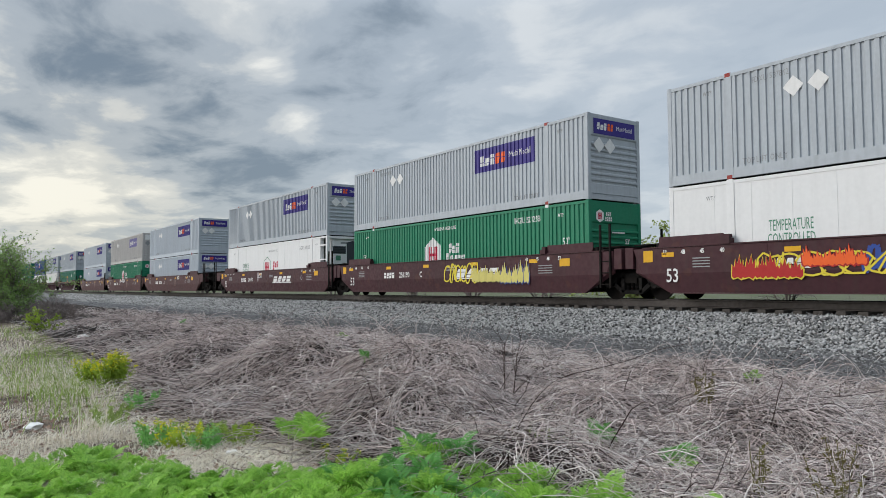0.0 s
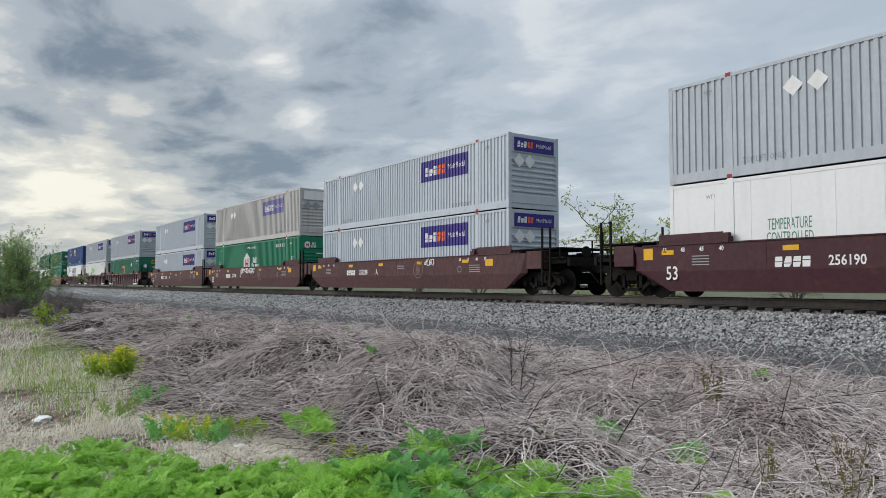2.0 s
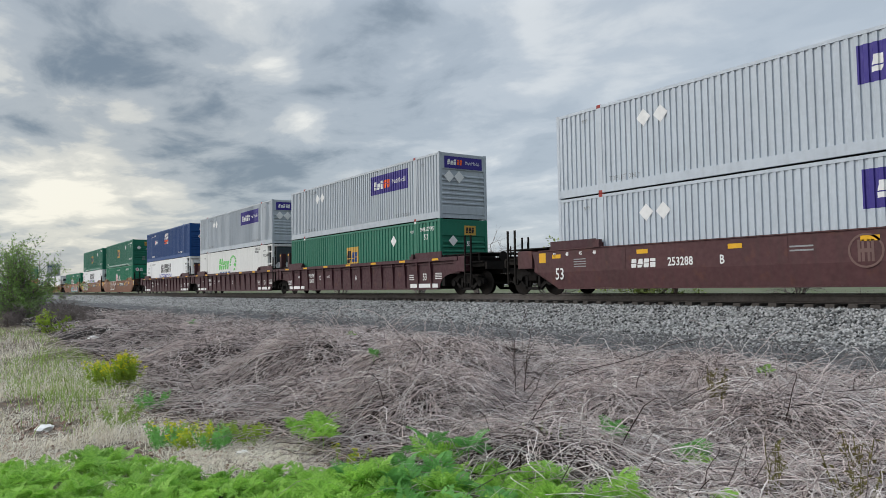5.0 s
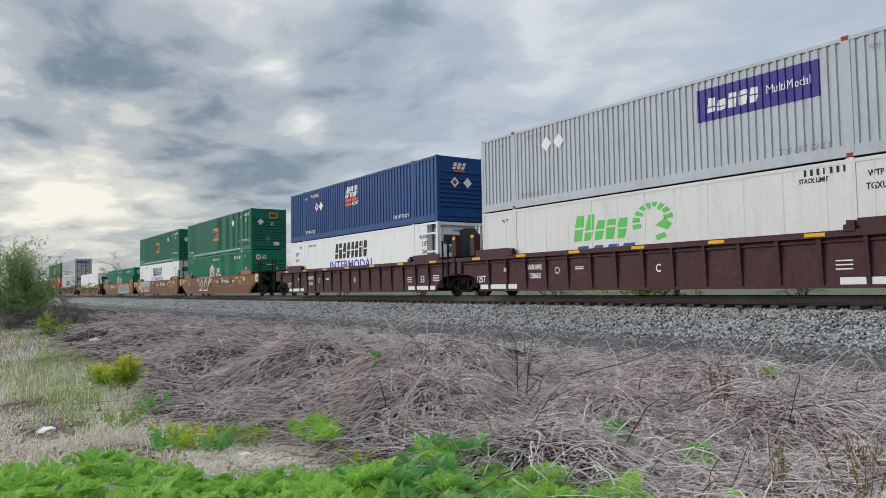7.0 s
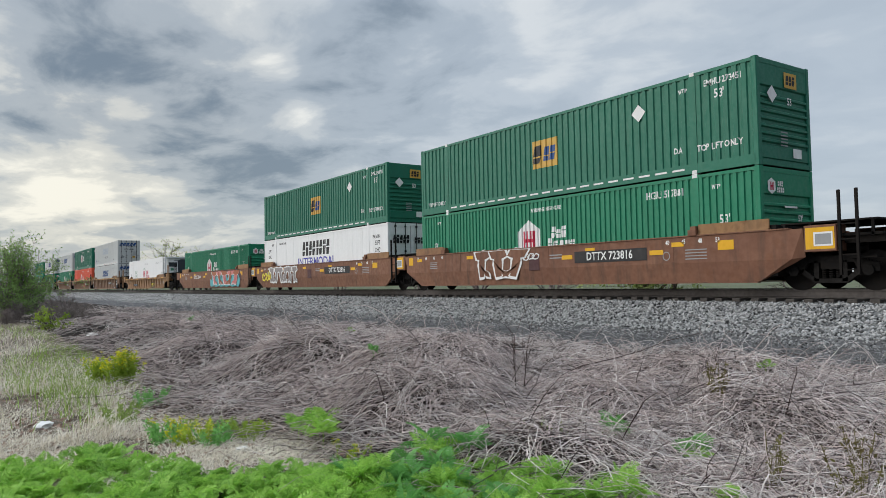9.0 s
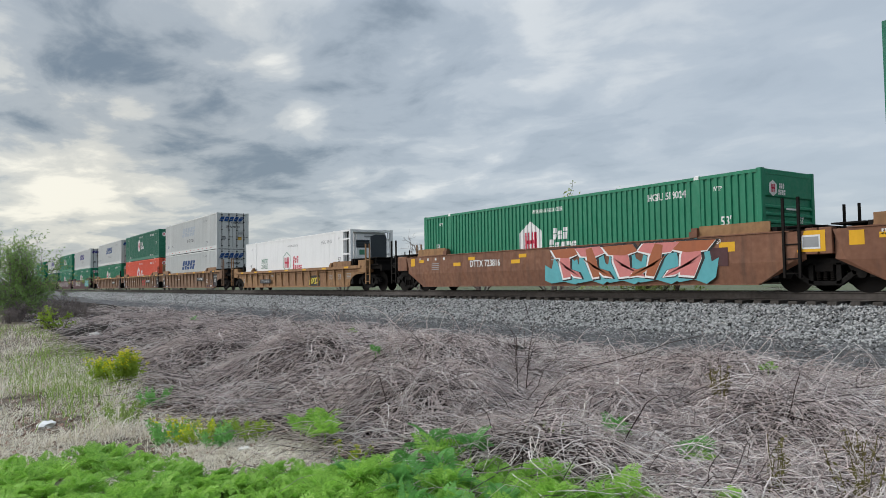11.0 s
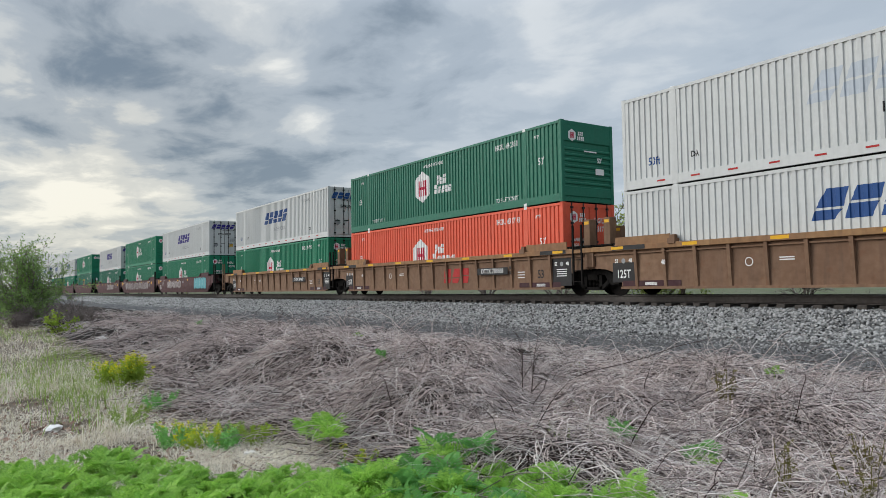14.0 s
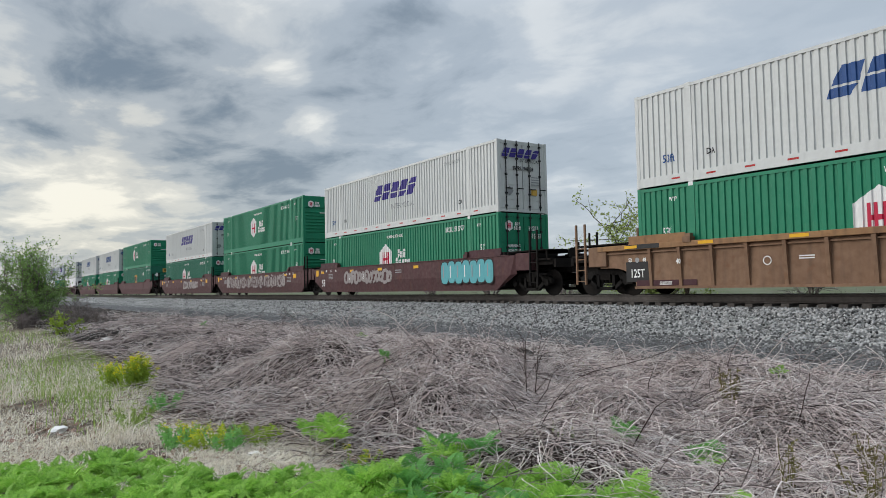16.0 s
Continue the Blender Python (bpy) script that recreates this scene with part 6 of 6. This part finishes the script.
def weeds():
    x, y, r, g = polar(1700, 40, 92, 4.9, 8.3, 31)
    reach = np.interp(np.degrees(np.arctan2(-x, y)), [40, 47, 55, 60, 70, 86], [5.2, 5.7, 5.9, 6.2, 6.8, 7.7])
    m = r < reach + 0.25 * np.sin(x * 2.3) + 0.25 * np.sin(y * 5.1 + 1)
    x, y = x[m], y[m]
    V, F = rosettes(x, y, g.uniform(0.10, 0.22, len(x)) * (1 + 0.25 * np.sin(x * 3.7 + y * 2.9)), g, (5, 9), 0.12)
    tagged(new("feathery_weeds", mesh_np("feathery_weeds", V, F, FERN)), "dense bright green feathery weeds in the foreground", "weeds", kind="stuff")
    # single weeds among the vines
    spots = [(-7.15, 3.28, 0.34, FERN), (-6.85, 3.2, 0.28, FERN), (-7.35, 3.15, 0.24, FERN), (-5.7, 3.75, 0.32, FERN_BLUE), (-5.45, 3.6, 0.3, FERN), (-5.25, 3.85, 0.26, FERN_BLUE), (-4.85, 5.25, 0.26, FERN_BLUE), (-4.95, 5.4, 0.18, FERN_BLUE), (-4.15, 5.55, 0.24, FERN_BLUE), (-4.05, 5.42, 0.18, FERN),
             (-5.38, 8.7, 0.17, FERN), (-3.9, 4.25, 0.24, FERN), (-3.6, 4.0, 0.24, FERN), (-3.75, 4.15, 0.2, FERN), (-3.1, 4.5, 0.18, FERN), (-9.2, 5.1, 0.15, FERN_BLUE), (-12.0, 6.2, 0.15, FERN), (-24.0, 6.6, 0.22, FERN_BLUE)]
    spots += [(-4.2 - 0.28 * (k % 5) + g.normal(0, 0.08), 2.75 + 0.26 * (k // 5) + g.normal(0, 0.08), g.uniform(0.2, 0.3), FERN_BLUE if k % 3 else FERN) for k in range(15)]
    for px, py, sz, mat in spots:
        V, F = rosettes(np.array([px]), np.array([py]), np.array([sz]), g, (7, 11))
        z = float(ground_z(px, py))
        me = mesh_np("leaves", V - (px, py, z), F, mat)
        plant = tagged(new("feathery_weed"), "single green feathery weed growing among dry vines", "weed", "weeds among the vines")
        plant.location = (px, py, z)
        top = part("leaves", me, None, plant)
        top.location = (0, 0, 0.13)
        bm = bmesh.new()
        rod(bm, (0, 0, -0.03), (0.01, 0, 0.13 + sz * 0.5), 0.008, 5, 0.004)
        part("stem", bm, mat, plant)


weeds()


# -- shrubs and trees --
BARK = surface("grey_brown_bark", (0.13, 0.10, 0.085), (0.075, 0.058, 0.05), rough=0.95, scale=4, fine=24, vary=0.9, bump=0.5, spec=0.1)
TWIG_PALE = surface("pale_bare_twig", (0.25, 0.215, 0.20), (0.17, 0.14, 0.13), rough=0.95, scale=4, fine=24, vary=0.9, bump=0.1, spec=0.1, island=0.2)
LEAF_DARK = surface("dull_green_leaf", (0.27, 0.41, 0.13), (0.16, 0.26, 0.085), rough=0.65, scale=1.0, fine=9, vary=0.9, bump=0, spec=0.25, trans=0.4, island=0.25)
LEAF_SPRING = surface("pale_spring_leaf", (0.34, 0.40, 0.13), (0.22, 0.28, 0.09), rough=0.65, scale=1.0, fine=9, vary=0.8, bump=0, spec=0.25, trans=0.35, island=0.3)


def branching(g, height, spread, stems, levels, kids):
    """Polylines of a woody plant: lists of five points and two radii, and the tips."""
    lines, tips = [], []

    def grow(p, d, ln, rad, level):
        pts = [p]
        for i in range(4):
            d = d + g.normal(0, 0.13, 3)
            d[2] += 0.04
            d = d / np.linalg.norm(d)
            pts.append(pts[-1] + d * ln / 4)
        lines.append((np.array(pts), rad, rad * 0.5))
        if level == 0:
            tips.extend(pts[1:])
            return
        for k in range(int(g.integers(*kids))):
            j = int(g.integers(1, 5))
            side = g.normal(0, 1, 3) * np.array([spread, spread, 0.55]) + d * 0.9
            grow(pts[j], side / np.linalg.norm(side), ln * g.uniform(0.45, 0.75), rad * 0.5, level - 1)
        tips.extend(pts[3:])

    for i in range(stems):
        a = g.uniform(0, 2 * math.pi)
        tilt = g.uniform(0.05, 0.5) if stems > 1 else 0.05
        d = np.array([math.cos(a) * tilt * spread, math.sin(a) * tilt * spread, 1.0])
        p = np.array([math.cos(a), math.sin(a), 0]) * (0.12 * spread if stems > 1 else 0)
        grow(p, d / np.linalg.norm(d), height * g.uniform(0.45, 0.62), height * 0.016 if stems > 1 else height * 0.022, levels)
    return lines, tips


def woody(name, label, category, x, y, height, spread, stems, levels, kids, leaves, leaf, bark, leaf_mat, seed, group="", thick=1.0):
    g = np.random.default_rng(seed)
    lines, tips = branching(g, height, spread, stems, levels, kids)
    P = np.array([l[0] for l in lines])
    top = P[..., 2].max()
    k = height / top
    P = P * (1, 1, k)
    R = thick * np.array([np.linspace(l[1], l[2], 5) for l in lines])
    z = float(ground_z(x, y)) - 0.05
    thing = tagged(new(name), label, category, group)
    thing.location = (x, y, z)
    main = R[:, 0] >= R[:, 0].max() * 0.45
    V, F = tubes(P[main], R[main])
    part("trunk", mesh_np("trunk", V, F, bark), None, thing)
    V, F = tubes(P[~main], np.maximum(R[~main], height * 0.0011))
    part("branchwork", mesh_np("branchwork", V, F, bark), None, thing)
    if leaves:
        T = np.array(tips) * (1, 1, k)
        c = T[g.integers(0, len(T), leaves)] + g.normal(0, height * 0.018, (leaves, 3))
        a, b = g.normal(0, 1, (leaves, 3)), g.normal(0, 1, (leaves, 3))
        a /= np.linalg.norm(a, axis=1, keepdims=True)
        b -= a * (a * b).sum(1, keepdims=True)
        b /= np.linalg.norm(b, axis=1, keepdims=True)
        s = (leaf * g.uniform(0.6, 1.3, leaves))[:, None]
        V = np.stack([c - a * s, c - b * s * 0.5, c + a * s, c + b * s * 0.5], 1).reshape(-1, 3)
        F = np.arange(leaves * 4).reshape(-1, 4)
        part("crown", mesh_np("crown", V, F, leaf_mat), None, thing, "loose crown of small leaves")
    return thing


woody("bush", "leafy dark green bush at the edge of the track", "bush", -45.2, 3.3, 4.9, 0.62, 13, 3, (3, 5), 12500, 0.058, TWIG_PALE, LEAF_DARK, 41)
woody("bush", "low leafy green bush among dry twigs", "bush", -44.2, 3.1, 2.7, 1.0, 12, 3, (3, 5), 5000, 0.055, TWIG_PALE, LEAF_DARK, 54)
for bx, by, bh, sd in ((-42.6, 4.3, 1.4, 55), (-40.2, 4.9, 1.2, 56), (-43.4, 5.6, 1.6, 57), (-38.0, 5.6, 1.0, 58), (-42.3, 2.9, 1.3, 59), (-40.8, 2.4, 1.0, 60)):
    woody("brush_clump", "bare brown brush at the foot of the bush", "brush", bx, by, bh, 1.3, 12, 2, (4, 7), 0, 0.05, TWIG_PALE, None, sd, "brush clumps", thick=1.6)
woody("shrub", "small yellow-green shrub among dry vines", "shrub", -31.5, 3.55, 1.1, 1.5, 7, 2, (3, 5), 900, 0.045, BARK, SPRIG, 42)
woody("tree", "young tree with pale spring leaves behind the track", "tree", -34.9, 42.2, 9.3, 0.9, 4, 3, (4, 7), 8500, 0.13, BARK, LEAF_SPRING, 43, "trees behind the track")
woody("tree", "young tree with pale spring leaves behind the track", "tree", -32.5, 42.0, 6.8, 0.9, 3, 3, (4, 6), 3500, 0.14, BARK, LEAF_SPRING, 53, "trees behind the track")
for tx, ty, th, sp, st, n, m, sd in ((-48.0, 45.0, 6.6, 1.5, 8, 0, None, 44), (-65.0, 50.0, 8.6, 1.3, 7, 0, None, 45), (-73.0, 47.0, 8.2, 1.3, 7, 0, None, 46), (-156.0, 40.0, 11.5, 1.6, 6, 2500, LEAF_SPRING, 47),
                                      (-148.0, 44.0, 10.0, 1.6, 6, 900, LEAF_SPRING, 48), (-218.0, 40.0, 14.0, 1.3, 5, 2000, LEAF_SPRING, 49), (-104.0, 52.0, 9.0, 1.4, 6, 600, LEAF_SPRING, 50), (-27.0, 48.0, 5.2, 1.5, 7, 0, None, 51)):
    woody("tree", "thin bare tree with few leaves behind the track" if not n else "sparse tree with first leaves behind the track", "tree", tx, ty, th, sp, st, 3, (3, 6), n, 0.16, TWIG_PALE, m, sd, "trees behind the track")


def far_thicket():
    g = np.random.default_rng(77)
    n = 9000
    x, y = g.uniform(-170, 5, n), 25 + 14 * g.uniform(0, 1, n) ** 1.5
    h = g.uniform(0.3, 1.5, n)[:, None]
    s = np.linspace(0, 1, 5)[None]
    px = x[:, None] + g.normal(0, 0.35, n)[:, None] * s * h + 0.05 * np.sin(s * 9 + x[:, None])
    py = y[:, None] + g.normal(0, 0.35, n)[:, None] * s * h
    pz = ground_z(x, y)[:, None] + h * s
    V, F = tubes(np.stack([px, py, pz], -1), np.full((n, 1), 0.014) * (1.1 - s))
    tagged(new("far_thicket", mesh_np("far_thicket", V, F, TWIG_PALE)), "pale bare twigs of a thicket behind the track", "thicket", kind="stuff")


far_thicket()


def stalk_plant(name, label, x, y, h, n, seed, leaf_mat, flower_mat=None, leaf=0.03, width=0.2):
    """Upright stems with small leaves, and flowers on top."""
    g = np.random.default_rng(seed)
    z = float(ground_z(x, y))
    thing = tagged(new(name), label, "weed", "leafy weeds")
    thing.location = (x, y, z)
    base = g.normal(0, width * 0.5, (n, 2))
    tip = base * 1.7 + g.normal(0, 0.05, (n, 2))
    hh = h * g.uniform(0.55, 1.0, n)
    s = np.linspace(0, 1, 5)[None, :, None]
    A = np.concatenate([base, np.full((n, 1), -0.02)], 1)[:, None]
    B = np.concatenate([tip, hh[:, None]], 1)[:, None]
    P = A + (B - A) * s
    V, F = tubes(P, np.full((n, 5), 0.004))
    tagged(part("stem", mesh_np("stem", V, F, leaf_mat), None, thing), kind="stuff")

    def flakes(cnt, size, lo, hi, spread):
        i = g.integers(0, n, cnt)
        t = g.uniform(lo, hi, cnt)[:, None]
        c = A[i, 0] + (B[i, 0] - A[i, 0]) * t + g.normal(0, spread, (cnt, 3))
        a, b = g.normal(0, 1, (cnt, 3)), g.normal(0, 1, (cnt, 3))
        a /= np.linalg.norm(a, axis=1, keepdims=True)
        b /= np.linalg.norm(b, axis=1, keepdims=True)
        q = (size * g.uniform(0.6, 1.4, cnt))[:, None]
        V = np.stack([c - a * q, c - b * q * 0.45, c + a * q, c + b * q * 0.45], 1).reshape(-1, 3)
        return V, np.arange(cnt * 4).reshape(-1, 4)

    part("leaves", mesh_np("leaves", *flakes(n * 26, leaf, 0.1, 0.98, 0.022), leaf_mat), None, thing)
    if flower_mat:
        tagged(part("flower_heads", mesh_np("flower_heads", *flakes(n * 9, leaf * 0.6, 0.9, 1.06, 0.02), flower_mat), None, thing), "small yellow flowers", kind="stuff")
    return thing


stalk_plant("flowering_weed", "yellow-green flowering weed beside the straw", -13.3, 2.55, 0.60, 60, 61, SPRIG, FLOWER, 0.034, 0.13)
stalk_plant("flowering_weed", "yellow-green flowering weed beside the straw", -13.7, 2.25, 0.46, 36, 62, SPRIG, FLOWER, 0.034, 0.12)
stalk_plant("flowering_weed", "small weed with one yellow flower head", -6.05, 3.02, 0.24, 6, 63, SPRIG, FLOWER, 0.02, 0.08)
for i, (px, py) in enumerate(((-8.3, 2.0), (-8.0, 2.6), (-7.95, 2.25), (-7.66, 2.4), (-8.5, 2.15), (-7.72, 2.75), (-11.2, 2.5), (-10.0, 1.9))):
    stalk_plant("leafy_weed", "short leafy green weed on bare soil", px, py, 0.24 if i < 6 else 0.3, 18, 70 + i, FERN_BLUE if i % 3 == 0 else (GRASS if i % 3 == 1 else SPRIG), FLOWER if i in (2, 4) else None, 0.026, 0.16)
for i, (px, py) in enumerate(((-3.0, 6.1), (-3.3, 5.3), (-2.7, 5.4), (-4.9, 7.0))):
    stalk_plant("dry_weed", "thin olive weed standing among the vines", px, py, 0.5, 7, 80 + i, surface("olive_leaf", (0.20, 0.19, 0.06), (0.16, 0.12, 0.05), rough=0.8, vary=0.8, bump=0, trans=0.2), None, 0.022, 0.08)

woody("sapling", "thin bare dark sapling standing in the vines", "sapling", -6.9, 5.85, 1.35, 0.55, 2, 1, (5, 8), 0, 0.01, VINE_DARK, None, 91, thick=0.4)
woody("sapling", "thin bare dark sapling standing in the vines", "sapling", -18.9, 9.4, 0.85, 0.7, 2, 1, (4, 7), 0, 0.01, VINE_DARK, None, 92, thick=0.4)
woody("sapling", "thin bare dark sapling standing in the vines", "sapling", -26.5, 10.2, 1.3, 0.7, 3, 1, (4, 7), 0, 0.01, VINE_DARK, None, 93, thick=0.4)


def stick(x0, y0, x1, y1, rise, seed):
    g = np.random.default_rng(seed)
    p0, p1 = np.array((x0, y0, float(ground_z(x0, y0)) + 0.02)), np.array((x1, y1, float(ground_z(x1, y1)) + rise))
    s = np.linspace(0, 1, 7)[:, None]
    P = p0 + (p1 - p0) * s + np.concatenate([np.zeros((1, 3)), g.normal(0, 0.025, (6, 3))])
    V, F = tubes(P[None], np.linspace(0.010, 0.004, 7)[None])
    ob = new("fallen_branch", mesh_np("fallen_branch", V, F, VINE_DARK))
    tagged(ob, "dark dead branch lying across the vines", "branch", "fallen branches")


stick(-8.0, 9.9, -7.2, 11.2, 0.55, 1)
stick(-7.6, 6.6, -6.0, 8.2, 0.5, 2)
stick(-5.2, 8.0, -4.4, 10.2, 0.35, 3)
stick(-26.0, 4.6, -25.0, 5.2, 0.25, 4)


def litter():
    white = surface("white_litter", (0.78, 0.77, 0.75), (0.65, 0.64, 0.62), rough=0.7, vary=0.4, bump=0.2)
    g = np.random.default_rng(5)
    for x, y, s, name, lab in ((-10.3, 1.05, 0.11, "paper_scrap", "crumpled white scrap on straw"), (-10.5, 1.83, 0.08, "paper_scrap", "crumpled white scrap on straw"), (-7.25, 2.5, 0.07, "paper_scrap", "pale scrap on bare soil"),
                               (-26.5, 4.1, 0.20, "plastic_bag", "white plastic bag caught by dead vines"), (-24.6, 4.4, 0.13, "plastic_bag", "white plastic bag caught by dead vines"), (-11.3, 6.2, 0.07, "paper_scrap", "pale scrap among vines")):
        bm = bmesh.new()
        bmesh.ops.create_icosphere(bm, subdivisions=2, radius=s)
        for v in bm.verts:
            v.co *= g.uniform(0.6, 1.2)
            v.co.z *= 0.55
        ob = new(name, bm_mesh(bm, name, white))
        ob.location = (x, y, float(ground_z(x, y)) + s * 0.3)
        tagged(ob, lab, "litter", "litter")
    # dead leaves on the bare soil
    x, y, r, g = polar(8000, 60, 94, 5.6, 17, 35)
    m = (y < vine_edge(x) + 0.4) & (np.sin(x * 1.9 + 2.0 * y) + np.sin(y * 3.1) + g.normal(0, 0.9, len(x)) > -0.5)
    x, y = x[m], y[m]
    n = len(x)
    c = np.stack([x, y, ground_z(x, y) + g.uniform(0.005, 0.03, n)], 1)
    a, b = g.normal(0, 1, (n, 3)) * (1, 1, 0.35), g.normal(0, 1, (n, 3)) * (1, 1, 0.35)
    a /= np.linalg.norm(a, axis=1, keepdims=True)
    b /= np.linalg.norm(b, axis=1, keepdims=True)
    q = g.uniform(0.02, 0.06, n)[:, None]
    V = np.stack([c - a * q, c - b * q * 0.6, c + a * q, c + b * q * 0.6], 1).reshape(-1, 3)
    leafy = surface("dead_leaf", (0.27, 0.165, 0.125), (0.14, 0.082, 0.062), rough=0.9, vary=0.8, bump=0, island=0.5)
    tagged(new("dead_leaves", mesh_np("dead_leaves", V, np.arange(n * 4).reshape(-1, 4), leafy)), "brown dead leaves on the soil", "dead leaves", kind="stuff")


litter()


# -- ballast stones --
def stones():
    def scatter(n, y0, y1, x0, x1, size, seed, name, mat, label):
        g = np.random.default_rng(seed)
        x = x1 - (x1 - x0) * g.uniform(0, 1, n) ** 1.8
        y = g.uniform(y0, y1, n)
        c = np.stack([x, y, ground_z(x, y) + 0.01], 1)
        s = g.uniform(*size, n)[:, None, None] * (1 + np.maximum(-x - 20, 0) * 0.012)[:, None, None]
        o = np.array([(1, 0, 0), (-1, 0, 0), (0, 1, 0), (0, -1, 0), (0, 0, 1), (0, 0, -1)], dtype=float)[None]
        o = o * g.uniform(0.55, 1.25, (n, 6, 1)) + g.normal(0, 0.16, (n, 6, 3))
        th = g.uniform(0, 6.28, n)
        R = np.zeros((n, 3, 3))
        R[:, 0, 0], R[:, 0, 1], R[:, 1, 0], R[:, 1, 1], R[:, 2, 2] = np.cos(th), -np.sin(th), np.sin(th), np.cos(th), 0.8
        V = np.einsum("nij,nkj->nki", R, o) * s + c[:, None]
        f = np.array([(0, 2, 4), (2, 1, 4), (1, 3, 4), (3, 0, 4), (2, 0, 5), (1, 2, 5), (3, 1, 5), (0, 3, 5)])
        F = (f[None] + (np.arange(n) * 6)[:, None, None]).reshape(-1, 3)
        tagged(new(name, mesh_np(name, V.reshape(-1, 3), F, mat)), label, "gravel", kind="stuff")

    rock = surface("broken_grey_stone", (0.255, 0.252, 0.247), (0.055, 0.055, 0.057), rough=0.85, scale=2, fine=12, vary=0.8, bump=0, island=1.0, spec=0.25)
    scatter(56000, 15.0, 17.42, -130, 3, (0.024, 0.060), 91, "ballast_stones", rock, "loose grey crushed stone along the rails")
    scatter(9000, 17.3, 20.2, -60, 3, (0.022, 0.045), 92, "ballast_stones", rock, "loose grey crushed stone between the ties")
    scatter(12000, 14.2, 15.4, -100, 3, (0.014, 0.038), 94, "ballast_stones", rock, "smaller grey stone spilled below the rails")
    fine = surface("fine_dark_gravel", (0.20, 0.20, 0.205), (0.07, 0.07, 0.072), rough=0.9, scale=2, fine=12, vary=0.8, bump=0, island=0.6, spec=0.2)
    scatter(30000, 12.6, 14.6, -90, 2, (0.012, 0.030), 93, "fine_gravel", fine, "dark fine gravel below the ballast")


stones()

# ---- ties under the rails ----
TIE = surface("dark_creosoted_timber", (0.045, 0.038, 0.034), (0.085, 0.075, 0.066), rough=0.9, scale=3, fine=20, vary=0.9, bump=0.5, stretch=(6, 1, 6))


def make_ties():
    me = bm_mesh(soft_box(-0.115, 0.115, -1.30, 1.30, -0.40, -0.219, r=0.012), "tie", TIE)
    r = random.Random(3)
    for i in range(150):
        ob = part("tie", me, None, track)
        ob.location = (-72 + i * 0.5 + r.uniform(-0.04, 0.04), r.uniform(-0.05, 0.05), r.uniform(-0.01, 0.004))


make_ties()


SPEED = 19.15


def motions():
    for thing, u, z in MOVING:
        walk(thing, [(t, pose(u + SPEED * t, TRACK_Y, z)) for t in (0.0, 4.0, 8.0, 12.0, 16.0)])
    step = math.degrees(SPEED / FPS / WHEEL_R)
    for wheels, x in WHEELSETS:
        walk(wheels, [(i / FPS, pose(x, 0, WHEEL_R, 0, step * i, 0)) for i in range(481)])


motions()
